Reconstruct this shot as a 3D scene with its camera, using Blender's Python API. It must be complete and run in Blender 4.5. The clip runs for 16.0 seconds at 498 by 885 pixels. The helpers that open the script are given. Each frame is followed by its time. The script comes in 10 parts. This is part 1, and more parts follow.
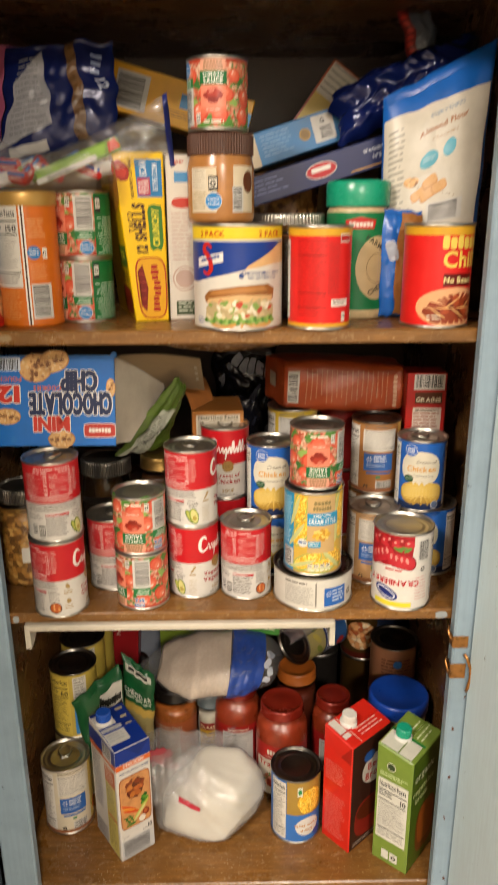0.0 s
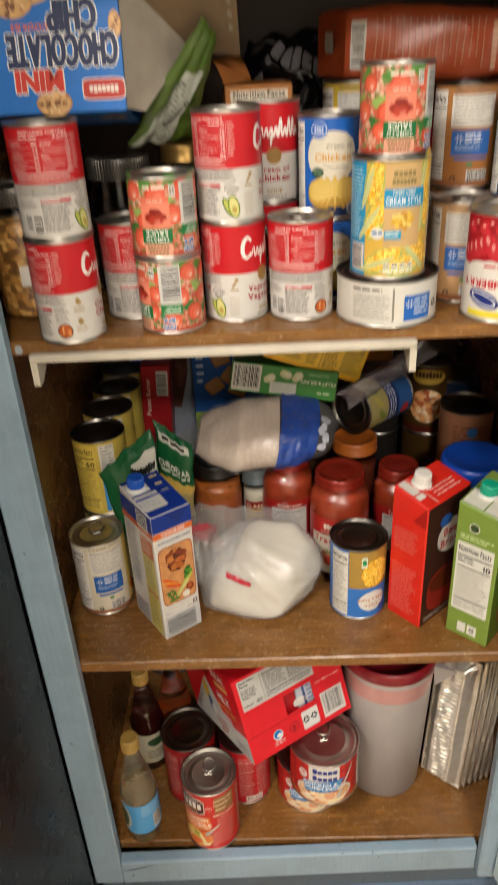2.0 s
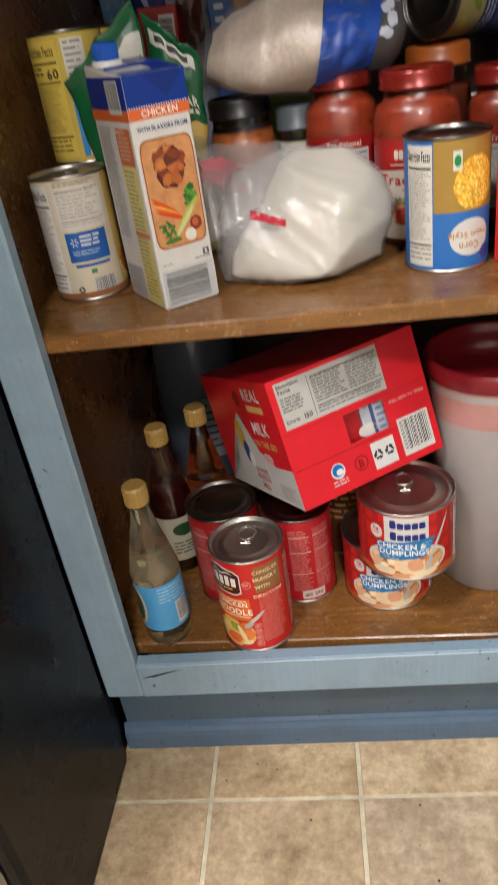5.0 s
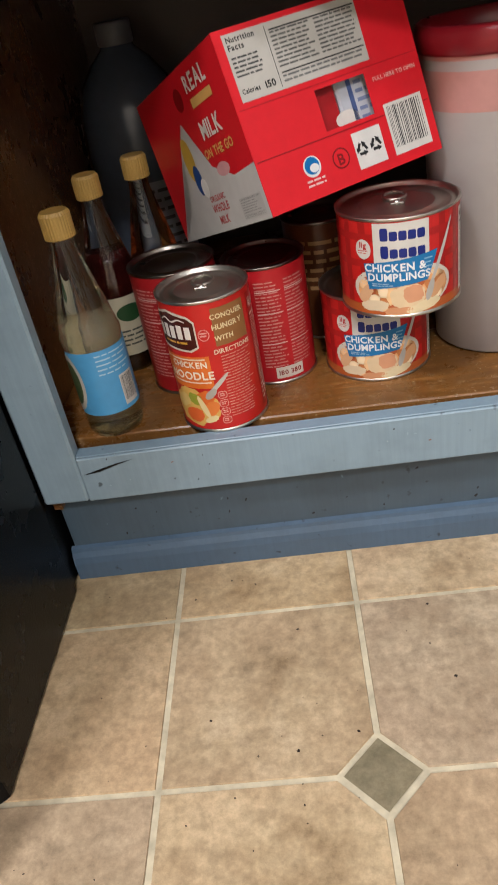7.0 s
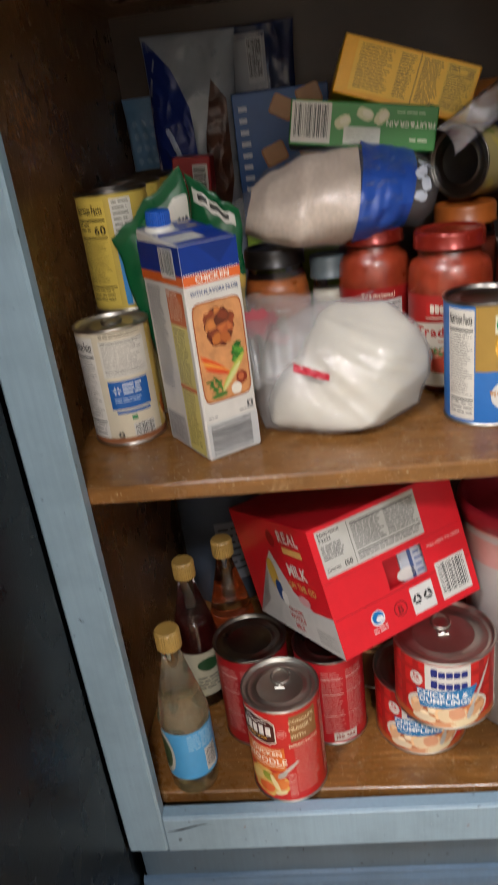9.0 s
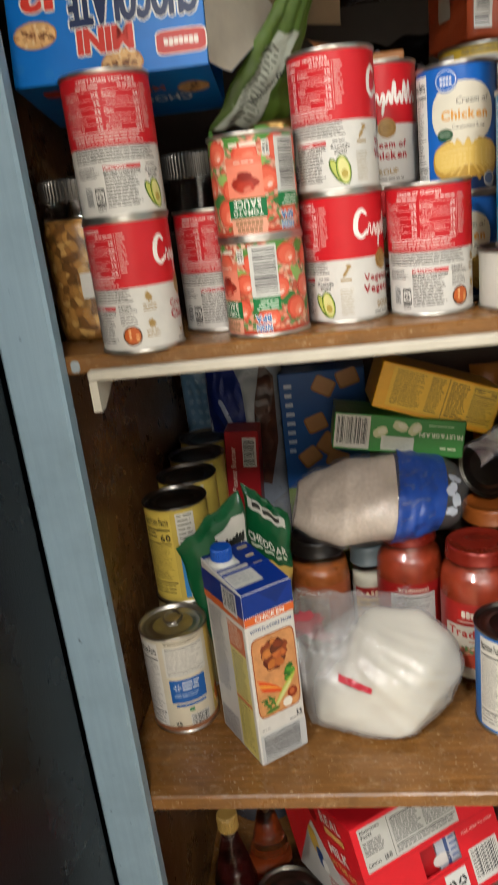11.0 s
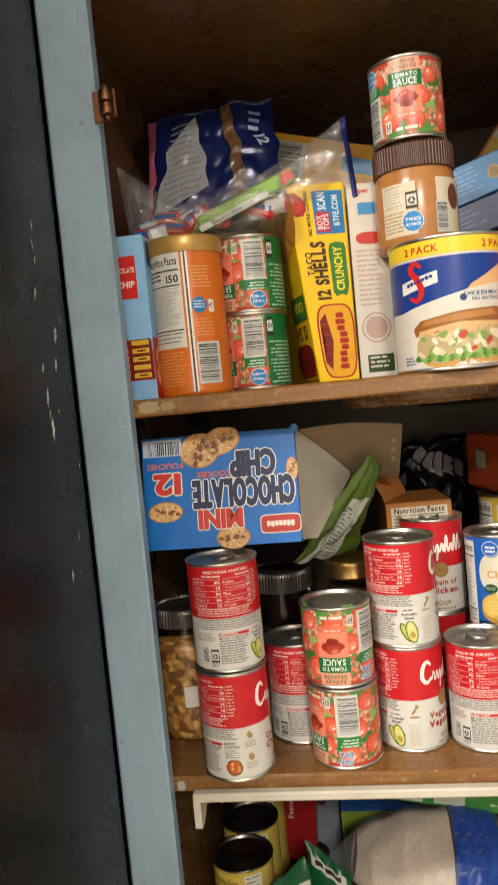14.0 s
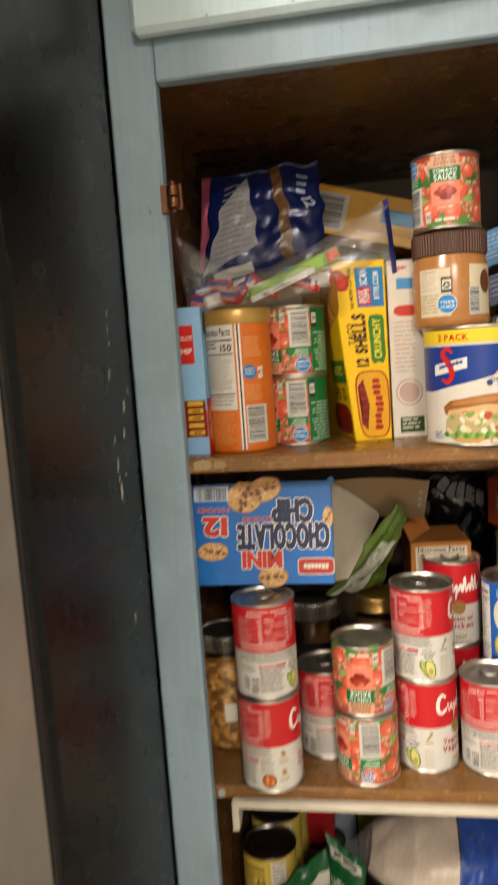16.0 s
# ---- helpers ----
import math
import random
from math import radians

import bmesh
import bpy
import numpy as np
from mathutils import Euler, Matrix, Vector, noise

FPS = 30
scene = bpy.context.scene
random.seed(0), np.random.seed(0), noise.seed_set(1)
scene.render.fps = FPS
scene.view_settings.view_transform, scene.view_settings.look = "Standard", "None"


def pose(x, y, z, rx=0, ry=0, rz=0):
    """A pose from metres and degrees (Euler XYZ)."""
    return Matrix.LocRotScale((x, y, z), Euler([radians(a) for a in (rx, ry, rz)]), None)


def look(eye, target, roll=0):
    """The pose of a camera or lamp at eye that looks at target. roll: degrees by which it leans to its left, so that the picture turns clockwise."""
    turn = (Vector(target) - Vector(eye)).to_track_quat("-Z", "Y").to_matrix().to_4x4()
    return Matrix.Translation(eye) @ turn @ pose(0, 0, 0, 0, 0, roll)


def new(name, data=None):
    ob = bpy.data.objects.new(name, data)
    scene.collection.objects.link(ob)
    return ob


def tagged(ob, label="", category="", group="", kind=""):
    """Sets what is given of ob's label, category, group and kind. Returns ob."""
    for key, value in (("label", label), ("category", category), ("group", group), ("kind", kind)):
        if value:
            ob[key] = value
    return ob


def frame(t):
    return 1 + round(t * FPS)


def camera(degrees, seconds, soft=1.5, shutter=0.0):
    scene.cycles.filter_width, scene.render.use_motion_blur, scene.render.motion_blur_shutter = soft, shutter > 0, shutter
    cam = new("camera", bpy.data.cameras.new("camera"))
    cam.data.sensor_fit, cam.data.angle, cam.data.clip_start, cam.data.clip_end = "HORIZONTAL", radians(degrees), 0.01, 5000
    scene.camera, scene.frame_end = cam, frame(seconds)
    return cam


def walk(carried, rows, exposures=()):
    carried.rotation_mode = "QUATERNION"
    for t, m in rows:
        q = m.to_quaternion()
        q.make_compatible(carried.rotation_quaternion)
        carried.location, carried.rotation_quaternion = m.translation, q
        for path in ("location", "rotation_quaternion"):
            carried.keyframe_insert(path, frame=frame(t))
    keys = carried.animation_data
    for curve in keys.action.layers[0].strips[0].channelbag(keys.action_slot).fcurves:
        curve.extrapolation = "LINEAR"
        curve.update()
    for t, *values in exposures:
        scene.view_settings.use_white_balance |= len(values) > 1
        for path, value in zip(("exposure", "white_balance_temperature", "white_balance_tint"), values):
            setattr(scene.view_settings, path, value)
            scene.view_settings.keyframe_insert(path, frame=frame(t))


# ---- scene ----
cam = camera(37.9, 16.0, 1.7, 0.5)
PATH = [
    (0, (0.033, -0.806, 1.542), (0.056, 1.1, 0.934), -0.3),
    (0.5, (0.02, -0.78, 1.479), (0.03, 1.091, 0.774), 0.4),
    (1, (0.012, -0.761, 1.44), (-0.004, 1.075, 0.645), -0.1),
    (1.5, (0.006, -0.717, 1.386), (-0.046, 1.079, 0.508), -1.5),
    (2, (0.002, -0.685, 1.31), (-0.063, 1.066, 0.345), -3.1),
    (2.5, (0.013, -0.65, 1.202), (-0.1, 1.054, 0.162), -5.4),
    (3, (0.016, -0.628, 1.117), (-0.2, 1.08, 0.098), -7.6),
    (3.5, (0.012, -0.616, 1.038), (-0.279, 1.091, 0.037), -8.9),
    (4, (0.023, -0.605, 0.977), (-0.294, 1.107, -0.008), -9.1),
    (4.5, (0.022, -0.586, 0.893), (-0.322, 1.125, -0.084), -9.2),
    (5, (0.016, -0.59, 0.823), (-0.277, 1.115, -0.181), -8.9),
    (7.3, (-0.011, -0.565, 0.545), (-0.244, 1.083, -0.565), -10.9),
    (7.5, (-0.011, -0.564, 0.556), (-0.237, 1.09, -0.544), -10.7),
    (8, (-0.023, -0.567, 0.661), (-0.258, 1.146, -0.344), -9.9),
    (8.5, (-0.033, -0.564, 0.788), (-0.258, 1.21, -0.107), -8.2),
    (10.8, (-0.04, -0.548, 1.124), (-0.292, 1.326, 0.473), -6.8),
    (11, (-0.043, -0.551, 1.15), (-0.305, 1.335, 0.535), -6.9),
    (11.5, (-0.044, -0.559, 1.209), (-0.306, 1.354, 0.687), -6.8),
    (12, (-0.053, -0.569, 1.249), (-0.336, 1.35, 0.761), -7.2),
    (12.5, (-0.05, -0.584, 1.292), (-0.334, 1.35, 0.867), -7.4),
    (13, (-0.063, -0.59, 1.337), (-0.346, 1.364, 1.015), -7.5),
    (13.5, (-0.064, -0.612, 1.38), (-0.349, 1.354, 1.149), -6.7),
    (14, (-0.074, -0.635, 1.409), (-0.339, 1.343, 1.276), -5.5),
    (14.5, (-0.069, -0.631, 1.416), (-0.335, 1.349, 1.327), -4.5),
    (15, (-0.073, -0.631, 1.441), (-0.33, 1.351, 1.391), -3.7),
    (15.5, (-0.079, -0.655, 1.483), (-0.346, 1.327, 1.442), -3.1),
    (16, (-0.079, -0.707, 1.513), (-0.409, 1.252, 1.281), -4.0),
]
EXPOSURES = [(0.0, -0.59, 6350, 11), (2.0, -0.64, 5950, 10), (3.0, -0.64, 5700, 10), (4.0, -0.58, 5700, 11), (5.0, -0.57, 5450, 11), (7.5, -0.71, 5400, 12), (8.0, -0.63, 5250, 12), (8.5, -0.61, 5300, 12), (11.0, -0.56, 5450, 6), (12.0, -0.54, 5800, 7), (13.0, -0.53, 5850, 8), (15.0, -0.55, 6000, 8), (16.0, -0.61, 6150, 9)]
walk(cam, [(t, look(eye, target, roll)) for t, eye, target, roll in PATH], EXPOSURES)

# ---- light ----
world = bpy.data.worlds.new("world")
scene.world = world
world.use_nodes = True
world.node_tree.nodes["Background"].inputs[0].default_value = (0.9, 0.95, 1.0, 1)
world.node_tree.nodes["Background"].inputs[1].default_value = 0.05


def area_lamp(name, x, y, z, size, watts, colour, target):
    data = bpy.data.lights.new(name, "AREA")
    data.shape, data.size, data.energy, data.color = "DISK", size, watts, colour
    ob = new(name, data)
    ob.matrix_world = look((x, y, z), target)
    return ob


# first lamp inferred from the shadows, second an added unseen fill for the shelves
LAMPS = ((-0.74, -1.20, 78.0), (0.34, -2.20, 114.0))
for lamp_x, lamp_y, watts in LAMPS:
    area_lamp("kitchen_ceiling_lamp", lamp_x, lamp_y, 2.37, 0.36, watts, (1.0, 0.87, 0.73), (lamp_x, lamp_y, 0.0))


# ---- materials ----
def lin(h):
    h = h.lstrip("#")
    c = [int(h[i:i + 2], 16) / 255 for i in (0, 2, 4)]
    return tuple(v / 12.92 if v <= 0.04045 else ((v + 0.055) / 1.055) ** 2.4 for v in c)


def nodes_of(name):
    m = bpy.data.materials.new(name)
    m.use_nodes = True
    nt = m.node_tree
    return m, nt, nt.nodes["Principled BSDF"]


def coords(nt, scale, kind="Object"):
    tc = nt.nodes.new("ShaderNodeTexCoord")
    mp = nt.nodes.new("ShaderNodeMapping")
    mp.inputs["Scale"].default_value = scale if isinstance(scale, tuple) else (scale,) * 3
    nt.links.new(tc.outputs[kind], mp.inputs[0])
    return mp.outputs[0]


def noise_node(nt, vec, scale, detail=4, rough=0.6):
    n = nt.nodes.new("ShaderNodeTexNoise")
    n.inputs["Scale"].default_value, n.inputs["Detail"].default_value, n.inputs["Roughness"].default_value = scale, detail, rough
    nt.links.new(vec, n.inputs["Vector"])
    return n.outputs[0]


def ramp(nt, fac, stops):
    r = nt.nodes.new("ShaderNodeValToRGB")
    e = r.color_ramp.elements
    while len(e) < len(stops):
        e.new(0.5)
    for el, (p, c) in zip(e, stops):
        el.position, el.color = p, (*c, 1)
    nt.links.new(fac, r.inputs[0])
    return r.outputs[0]


def mix(nt, fac, a, b, kind="MIX"):
    n = nt.nodes.new("ShaderNodeMix")
    n.data_type, n.blend_type = "RGBA", kind
    for sock, val in ((n.inputs[0], fac), (n.inputs[6], a), (n.inputs[7], b)):
        if isinstance(val, (int, float)):
            sock.default_value = val
        elif isinstance(val, tuple):
            sock.default_value = (*val, 1)
        else:
            nt.links.new(val, sock)
    return n.outputs[2]


def bump(nt, height, strength, dist, bsdf):
    b = nt.nodes.new("ShaderNodeBump")
    b.inputs["Strength"].default_value, b.inputs["Distance"].default_value = strength, dist
    nt.links.new(height, b.inputs["Height"])
    nt.links.new(b.outputs[0], bsdf.inputs["Normal"])


def plain(name, colour, rough=0.5, metal=0.0, var=0.12, scale=30, bumpy=0.0, bscale=300, coat=0.0):
    """A surface with faint mottling, uneven gloss and a fine relief."""
    m, nt, b = nodes_of(name)
    c = tuple(v * (1 - 0.13 * v) for v in lin(colour)) if isinstance(colour, str) else colour
    vec = coords(nt, 1.0)
    n = noise_node(nt, vec, scale)
    dark, light = tuple(v * (1 - var) for v in c), tuple(min(1, v * (1 + var * 0.6)) for v in c)
    nt.links.new(ramp(nt, n, [(0.3, dark), (0.7, light)]), b.inputs["Base Color"])
    nt.links.new(ramp(nt, n, [(0.25, (rough * 0.85,) * 3), (0.8, (min(1, rough * 1.15),) * 3)]), b.inputs["Roughness"])
    b.inputs["Metallic"].default_value = metal
    b.inputs["Coat Weight"].default_value = coat
    if bumpy:
        bump(nt, noise_node(nt, vec, bscale, 3), bumpy, 0.001, b)
    return m


INKS = {}


def ink(colour, rough=0.34):
    """Printed paper or card of one colour."""
    key = (colour, rough)
    if key not in INKS:
        INKS[key] = plain("print " + colour, tuple(v * 0.81 for v in lin(colour)), rough, var=0.07, scale=60, bumpy=0.05, bscale=500)
        INKS[key].node_tree.nodes["Principled BSDF"].inputs["Specular IOR Level"].default_value = 0.36
    return INKS[key]


def wood_stain(name, base, light):
    """Brown-stained shelf board: streaked grain along x, blotches, pale scuffs and crumbs."""
    m, nt, b = nodes_of(name)
    vec = coords(nt, (3.0, 26.0, 26.0))
    grain = noise_node(nt, vec, 6, 8, 0.7)
    wide = noise_node(nt, coords(nt, 1.0), 9, 6, 0.7)
    fine = noise_node(nt, coords(nt, (1, 1.8, 1)), 70, 6, 0.75)
    c = ramp(nt, grain, [(0.25, tuple(v * 0.6 for v in base)), (0.55, base), (0.8, light)])
    c = mix(nt, ramp(nt, wide, [(0.35, (0, 0, 0)), (0.75, (0.6,) * 3)]), c, tuple(v * 0.55 for v in base))
    c = mix(nt, ramp(nt, fine, [(0.56, (0, 0, 0)), (0.74, (0.70,) * 3)]), c, lin("#A88E68"))
    fleck = noise_node(nt, coords(nt, 1.0), 240, 3, 0.7)
    c = mix(nt, ramp(nt, fleck, [(0.63, (0, 0, 0)), (0.71, (0.8,) * 3)]), c, lin("#C0AA82"))
    stain = noise_node(nt, coords(nt, (1, 1.4, 1)), 22, 5, 0.7)
    c = mix(nt, ramp(nt, stain, [(0.54, (0, 0, 0)), (0.70, (0.6,) * 3)]), c, tuple(v * 0.5 for v in base))
    nt.links.new(c, b.inputs["Base Color"])
    nt.links.new(ramp(nt, wide, [(0.3, (0.18,) * 3), (0.75, (0.42,) * 3)]), b.inputs["Roughness"])
    bump(nt, grain, 0.25, 0.001, b)
    return m


def paint_worn(name, base, dirt):
    """Old brushed cabinet paint: fine brush streaks, grime patches and small dark specks."""
    m, nt, b = nodes_of(name)
    streak = noise_node(nt, coords(nt, (60, 60, 3)), 4, 6, 0.6)
    patch = noise_node(nt, coords(nt, 1.0), 7, 5, 0.65)
    speck = noise_node(nt, coords(nt, 1.0), 90, 2, 0.5)
    c = ramp(nt, streak, [(0.3, tuple(v * 0.93 for v in base)), (0.7, tuple(min(1, v * 1.04) for v in base))])
    c = mix(nt, ramp(nt, patch, [(0.46, (0, 0, 0)), (0.74, (0.5,) * 3)]), c, dirt)
    c = mix(nt, ramp(nt, speck, [(0.70, (0, 0, 0)), (0.77, (0.8,) * 3)]), c, tuple(v * 0.35 for v in dirt))
    nt.links.new(c, b.inputs["Base Color"])
    b.inputs["Roughness"].default_value = 0.38
    bump(nt, streak, 0.25, 0.0006, b)
    return m


def tile_vinyl(name, stops, warm=None):
    """Mottled stone-look floor tile, each one a little different."""
    m, nt, b = nodes_of(name)
    info = nt.nodes.new("ShaderNodeObjectInfo")
    tc = nt.nodes.new("ShaderNodeTexCoord")
    add = nt.nodes.new("ShaderNodeVectorMath")
    add.operation = "MULTIPLY_ADD"
    add.inputs[1].default_value = (1, 1, 1)
    comb = nt.nodes.new("ShaderNodeCombineXYZ")
    mul = nt.nodes.new("ShaderNodeMath")
    mul.operation = "MULTIPLY"
    mul.inputs[1].default_value = 37.0
    nt.links.new(info.outputs["Random"], mul.inputs[0])
    nt.links.new(mul.outputs[0], comb.inputs[0])
    nt.links.new(tc.outputs["Object"], add.inputs[0])
    nt.links.new(comb.outputs[0], add.inputs[2])
    wide = noise_node(nt, add.outputs[0], 11, 9, 0.68)
    fine = noise_node(nt, add.outputs[0], 85, 8, 0.75)
    grime = noise_node(nt, add.outputs[0], 26, 6, 0.7)
    patch = noise_node(nt, add.outputs[0], 6.5, 5, 0.6)
    c = ramp(nt, wide, stops)
    c = mix(nt, ramp(nt, patch, [(0.40, (0, 0, 0)), (0.60, (0.60,) * 3)]), c, warm or stops[1][1])
    c = mix(nt, 0.6, c, ramp(nt, fine, [(0.32, (0.26, 0.22, 0.17)), (0.68, (0.74, 0.68, 0.60))]), "OVERLAY")
    c = mix(nt, ramp(nt, grime, [(0.53, (0, 0, 0)), (0.74, (0.60,) * 3)]), c, (0.16, 0.12, 0.065))
    hue = nt.nodes.new("ShaderNodeHueSaturation")
    val = nt.nodes.new("ShaderNodeMapRange")
    val.inputs[3].default_value, val.inputs[4].default_value = 0.84, 1.06
    nt.links.new(info.outputs["Random"], val.inputs[0])
    nt.links.new(val.outputs[0], hue.inputs["Value"])
    for sock, lo, hi in (("Hue", 0.504, 0.496), ("Saturation", 0.88, 1.12)):
        part_of = nt.nodes.new("ShaderNodeMath")
        part_of.operation = "FRACT"
        more = nt.nodes.new("ShaderNodeMath")
        more.operation = "MULTIPLY"
        more.inputs[1].default_value = 7.3 if sock == "Hue" else 13.7
        rng_ = nt.nodes.new("ShaderNodeMapRange")
        rng_.inputs[3].default_value, rng_.inputs[4].default_value = lo, hi
        nt.links.new(info.outputs["Random"], more.inputs[0])
        nt.links.new(more.outputs[0], part_of.inputs[0])
        nt.links.new(part_of.outputs[0], rng_.inputs[0])
        nt.links.new(rng_.outputs[0], hue.inputs[sock])
    nt.links.new(c, hue.inputs["Color"])
    nt.links.new(hue.outputs[0], b.inputs["Base Color"])
    nt.links.new(ramp(nt, fine, [(0.3, (0.38,) * 3), (0.7, (0.55,) * 3)]), b.inputs["Roughness"])
    bump(nt, fine, 0.2, 0.0006, b)
    return m


def picture(name, colours, scale, warp=0.3):
    """A printed photograph of food: irregular rounded patches in a few colours with soft shading."""
    m, nt, b = nodes_of(name)
    vec = coords(nt, 1.0)
    nz = nt.nodes.new("ShaderNodeTexNoise")
    nz.inputs["Scale"].default_value = scale * 0.8
    nt.links.new(vec, nz.inputs["Vector"])
    mad = nt.nodes.new("ShaderNodeVectorMath")
    mad.operation = "MULTIPLY_ADD"
    mad.inputs[1].default_value = (warp / scale,) * 3
    nt.links.new(nz.outputs["Color"], mad.inputs[0])
    nt.links.new(vec, mad.inputs[2])
    vo = nt.nodes.new("ShaderNodeTexVoronoi")
    vo.inputs["Scale"].default_value = scale
    nt.links.new(mad.outputs[0], vo.inputs["Vector"])
    sep = nt.nodes.new("ShaderNodeSeparateColor")
    nt.links.new(vo.outputs["Color"], sep.inputs[0])
    r = nt.nodes.new("ShaderNodeValToRGB")
    r.color_ramp.interpolation = "CONSTANT"
    e = r.color_ramp.elements
    while len(e) < len(colours):
        e.new(0.5)
    for i, (el, c) in enumerate(zip(e, colours)):
        el.position, el.color = i / len(colours), (*lin(c), 1)
    nt.links.new(sep.outputs[0], r.inputs[0])
    shade = ramp(nt, vo.outputs["Distance"], [(0.0, (1.0,) * 3), (0.55, (0.85,) * 3), (0.9, (0.35,) * 3)])
    c = mix(nt, 0.8, r.outputs[0], shade, "MULTIPLY")
    nt.links.new(c, b.inputs["Base Color"])
    b.inputs["Roughness"].default_value = 0.4
    return m


def clear_film(name, tint, gloss=0.14, haze=0.12, rough=0.12, milk=(0.75, 0.75, 0.75)):
    """Thin plastic: mostly see-through, a milky share and a shiny, crinkled share."""
    m = bpy.data.materials.new(name)
    m.use_nodes = True
    nt = m.node_tree
    nt.nodes.remove(nt.nodes["Principled BSDF"])
    out = nt.nodes["Material Output"]
    tr, gl, df = nt.nodes.new("ShaderNodeBsdfTransparent"), nt.nodes.new("ShaderNodeBsdfGlossy"), nt.nodes.new("ShaderNodeBsdfDiffuse")
    tr.inputs[0].default_value = (*tint, 1)
    gl.inputs["Roughness"].default_value = rough
    df.inputs[0].default_value = (*milk, 1)
    nz = noise_node(nt, coords(nt, 1.0), 120, 4, 0.65)
    bp = nt.nodes.new("ShaderNodeBump")
    bp.inputs["Strength"].default_value, bp.inputs["Distance"].default_value = 0.8, 0.002
    nt.links.new(nz, bp.inputs["Height"])
    nt.links.new(bp.outputs[0], gl.inputs["Normal"])
    m1, m2 = nt.nodes.new("ShaderNodeMixShader"), nt.nodes.new("ShaderNodeMixShader")
    m1.inputs[0].default_value, m2.inputs[0].default_value = haze, gloss
    nt.links.new(tr.outputs[0], m1.inputs[1])
    nt.links.new(df.outputs[0], m1.inputs[2])
    nt.links.new(m1.outputs[0], m2.inputs[1])
    nt.links.new(gl.outputs[0], m2.inputs[2])
    nt.links.new(m2.outputs[0], out.inputs[0])
    return m


def glass(name, tint, rough=0.02):
    m, nt, b = nodes_of(name)
    b.inputs["Base Color"].default_value = (*tint, 1)
    b.inputs["Transmission Weight"].default_value, b.inputs["Roughness"].default_value, b.inputs["IOR"].default_value = 1.0, rough, 1.45
    return m


WOOD = wood_stain("brown stained shelf", lin("#7C5426"), lin("#AA783C"))
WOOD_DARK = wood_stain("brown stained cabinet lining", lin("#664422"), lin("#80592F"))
PAINT = paint_worn("grey-blue cabinet paint", lin("#8498A6"), lin("#5C6A70"))
PAINT_WORN = paint_worn("pale worn blue edge", lin("#8298A8"), lin("#6C7A84"))
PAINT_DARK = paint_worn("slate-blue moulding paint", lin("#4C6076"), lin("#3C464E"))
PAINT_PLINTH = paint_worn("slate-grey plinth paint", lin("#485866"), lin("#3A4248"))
PAINT_PALE = paint_worn("pale door paint", lin("#B4C8D0"), lin("#A2B0B4"))
CREAM = plain("cream plastic", "#BEB6A4", 0.45, var=0.12)
TIN = plain("tinplate", "#C4C0B6", 0.36, 1.0, 0.15, 25, 0.06, 300)
# tinplate copy with the dark shelf's reflection put into its colour
TIN_SHADED = plain("can end darkened for dim reflection", "#75716A", 0.30, 1.0, 0.2, 30)
BRONZE = plain("antique copper hinge", "#6B4630", 0.38, 0.9, 0.35, 90, 0.3, 400)
COPPER = plain("bright worn copper", "#B07A44", 0.30, 0.85, 0.35, 120, 0.2, 400)
STEEL = plain("brushed nickel", "#B8B4AC", 0.3, 1.0)
BLACK_GLOSS = plain("black fridge enamel", "#070809", 0.28, 0, 0.3, 12, 0.22, 420, 0.0)
BLACK_GLOSS.node_tree.nodes["Principled BSDF"].inputs["Specular IOR Level"].default_value = 0.2
BLACK_GLOSS.node_tree.nodes["Principled BSDF"].inputs["Coat Roughness"].default_value = 0.24
FRIDGE_GREY = plain("grey fridge door", "#9A948B", 0.4, 0.3)
RUBBER = plain("black gasket", "#0A0A0A", 0.6)
CHIP = plain("pale chipped enamel", "#C9C2AE", 0.8, var=0.3, scale=200)
RUST = plain("rust spot", "#5A3218", 0.8, var=0.5, scale=300, bumpy=0.4)
WALL = plain("unseen wall paint", "#DDD6C8", 0.8, var=0.05, scale=4)
CEIL = plain("unseen ceiling paint", "#EAE7E0", 0.9, var=0.04, scale=4)
GROUT = plain("cream grout line", "#CFC4A6", 0.7, var=0.3, scale=45)
TILE = tile_vinyl("stone-look vinyl tile", [(0.28, lin("#6E5C44")), (0.40, lin("#9E8C70")), (0.56, lin("#B9A98C")), (0.72, lin("#CFC1A6"))], lin("#BCA88C"))
TILE_GREY = tile_vinyl("grey vinyl inset", [(0.28, lin("#5E5A48")), (0.5, lin("#86806C")), (0.7, lin("#9C957E"))], lin("#7E7966"))
CARD = plain("bare grey cardboard", "#A59C8C", 0.85, var=0.12, scale=40, bumpy=0.15)
CARD_BROWN = plain("bare brown cardboard", "#8A7457", 0.85, var=0.15, scale=40, bumpy=0.15)
GLASS = glass("jar glass", (0.95, 0.97, 0.95))
FILM = clear_film("clear bag film", (0.98, 0.98, 0.98), 0.075, 0.08, 0.10)
FILM_SOFT = clear_film("limp milky bag film", (0.98, 0.98, 0.98), 0.075, 0.22, 0.14, (0.74, 0.73, 0.71))
FILM_NECK = clear_film("thin gathered bag film", (0.97, 0.97, 0.97), 0.10, 0.20, 0.14, (0.62, 0.60, 0.58))
FILM_GREY = clear_film("dusty grey bag film", (0.86, 0.86, 0.89), 0.10, 0.20, 0.18, (0.20, 0.20, 0.23))
FILM_BAG = clear_film("cloudy zip bag film", (0.97, 0.97, 0.98), 0.15, 0.08, 0.11)
FOIL = plain("aluminium foil", "#EFE8DA", 0.32, 0.7, 0.12, 60, 0.12, 250)
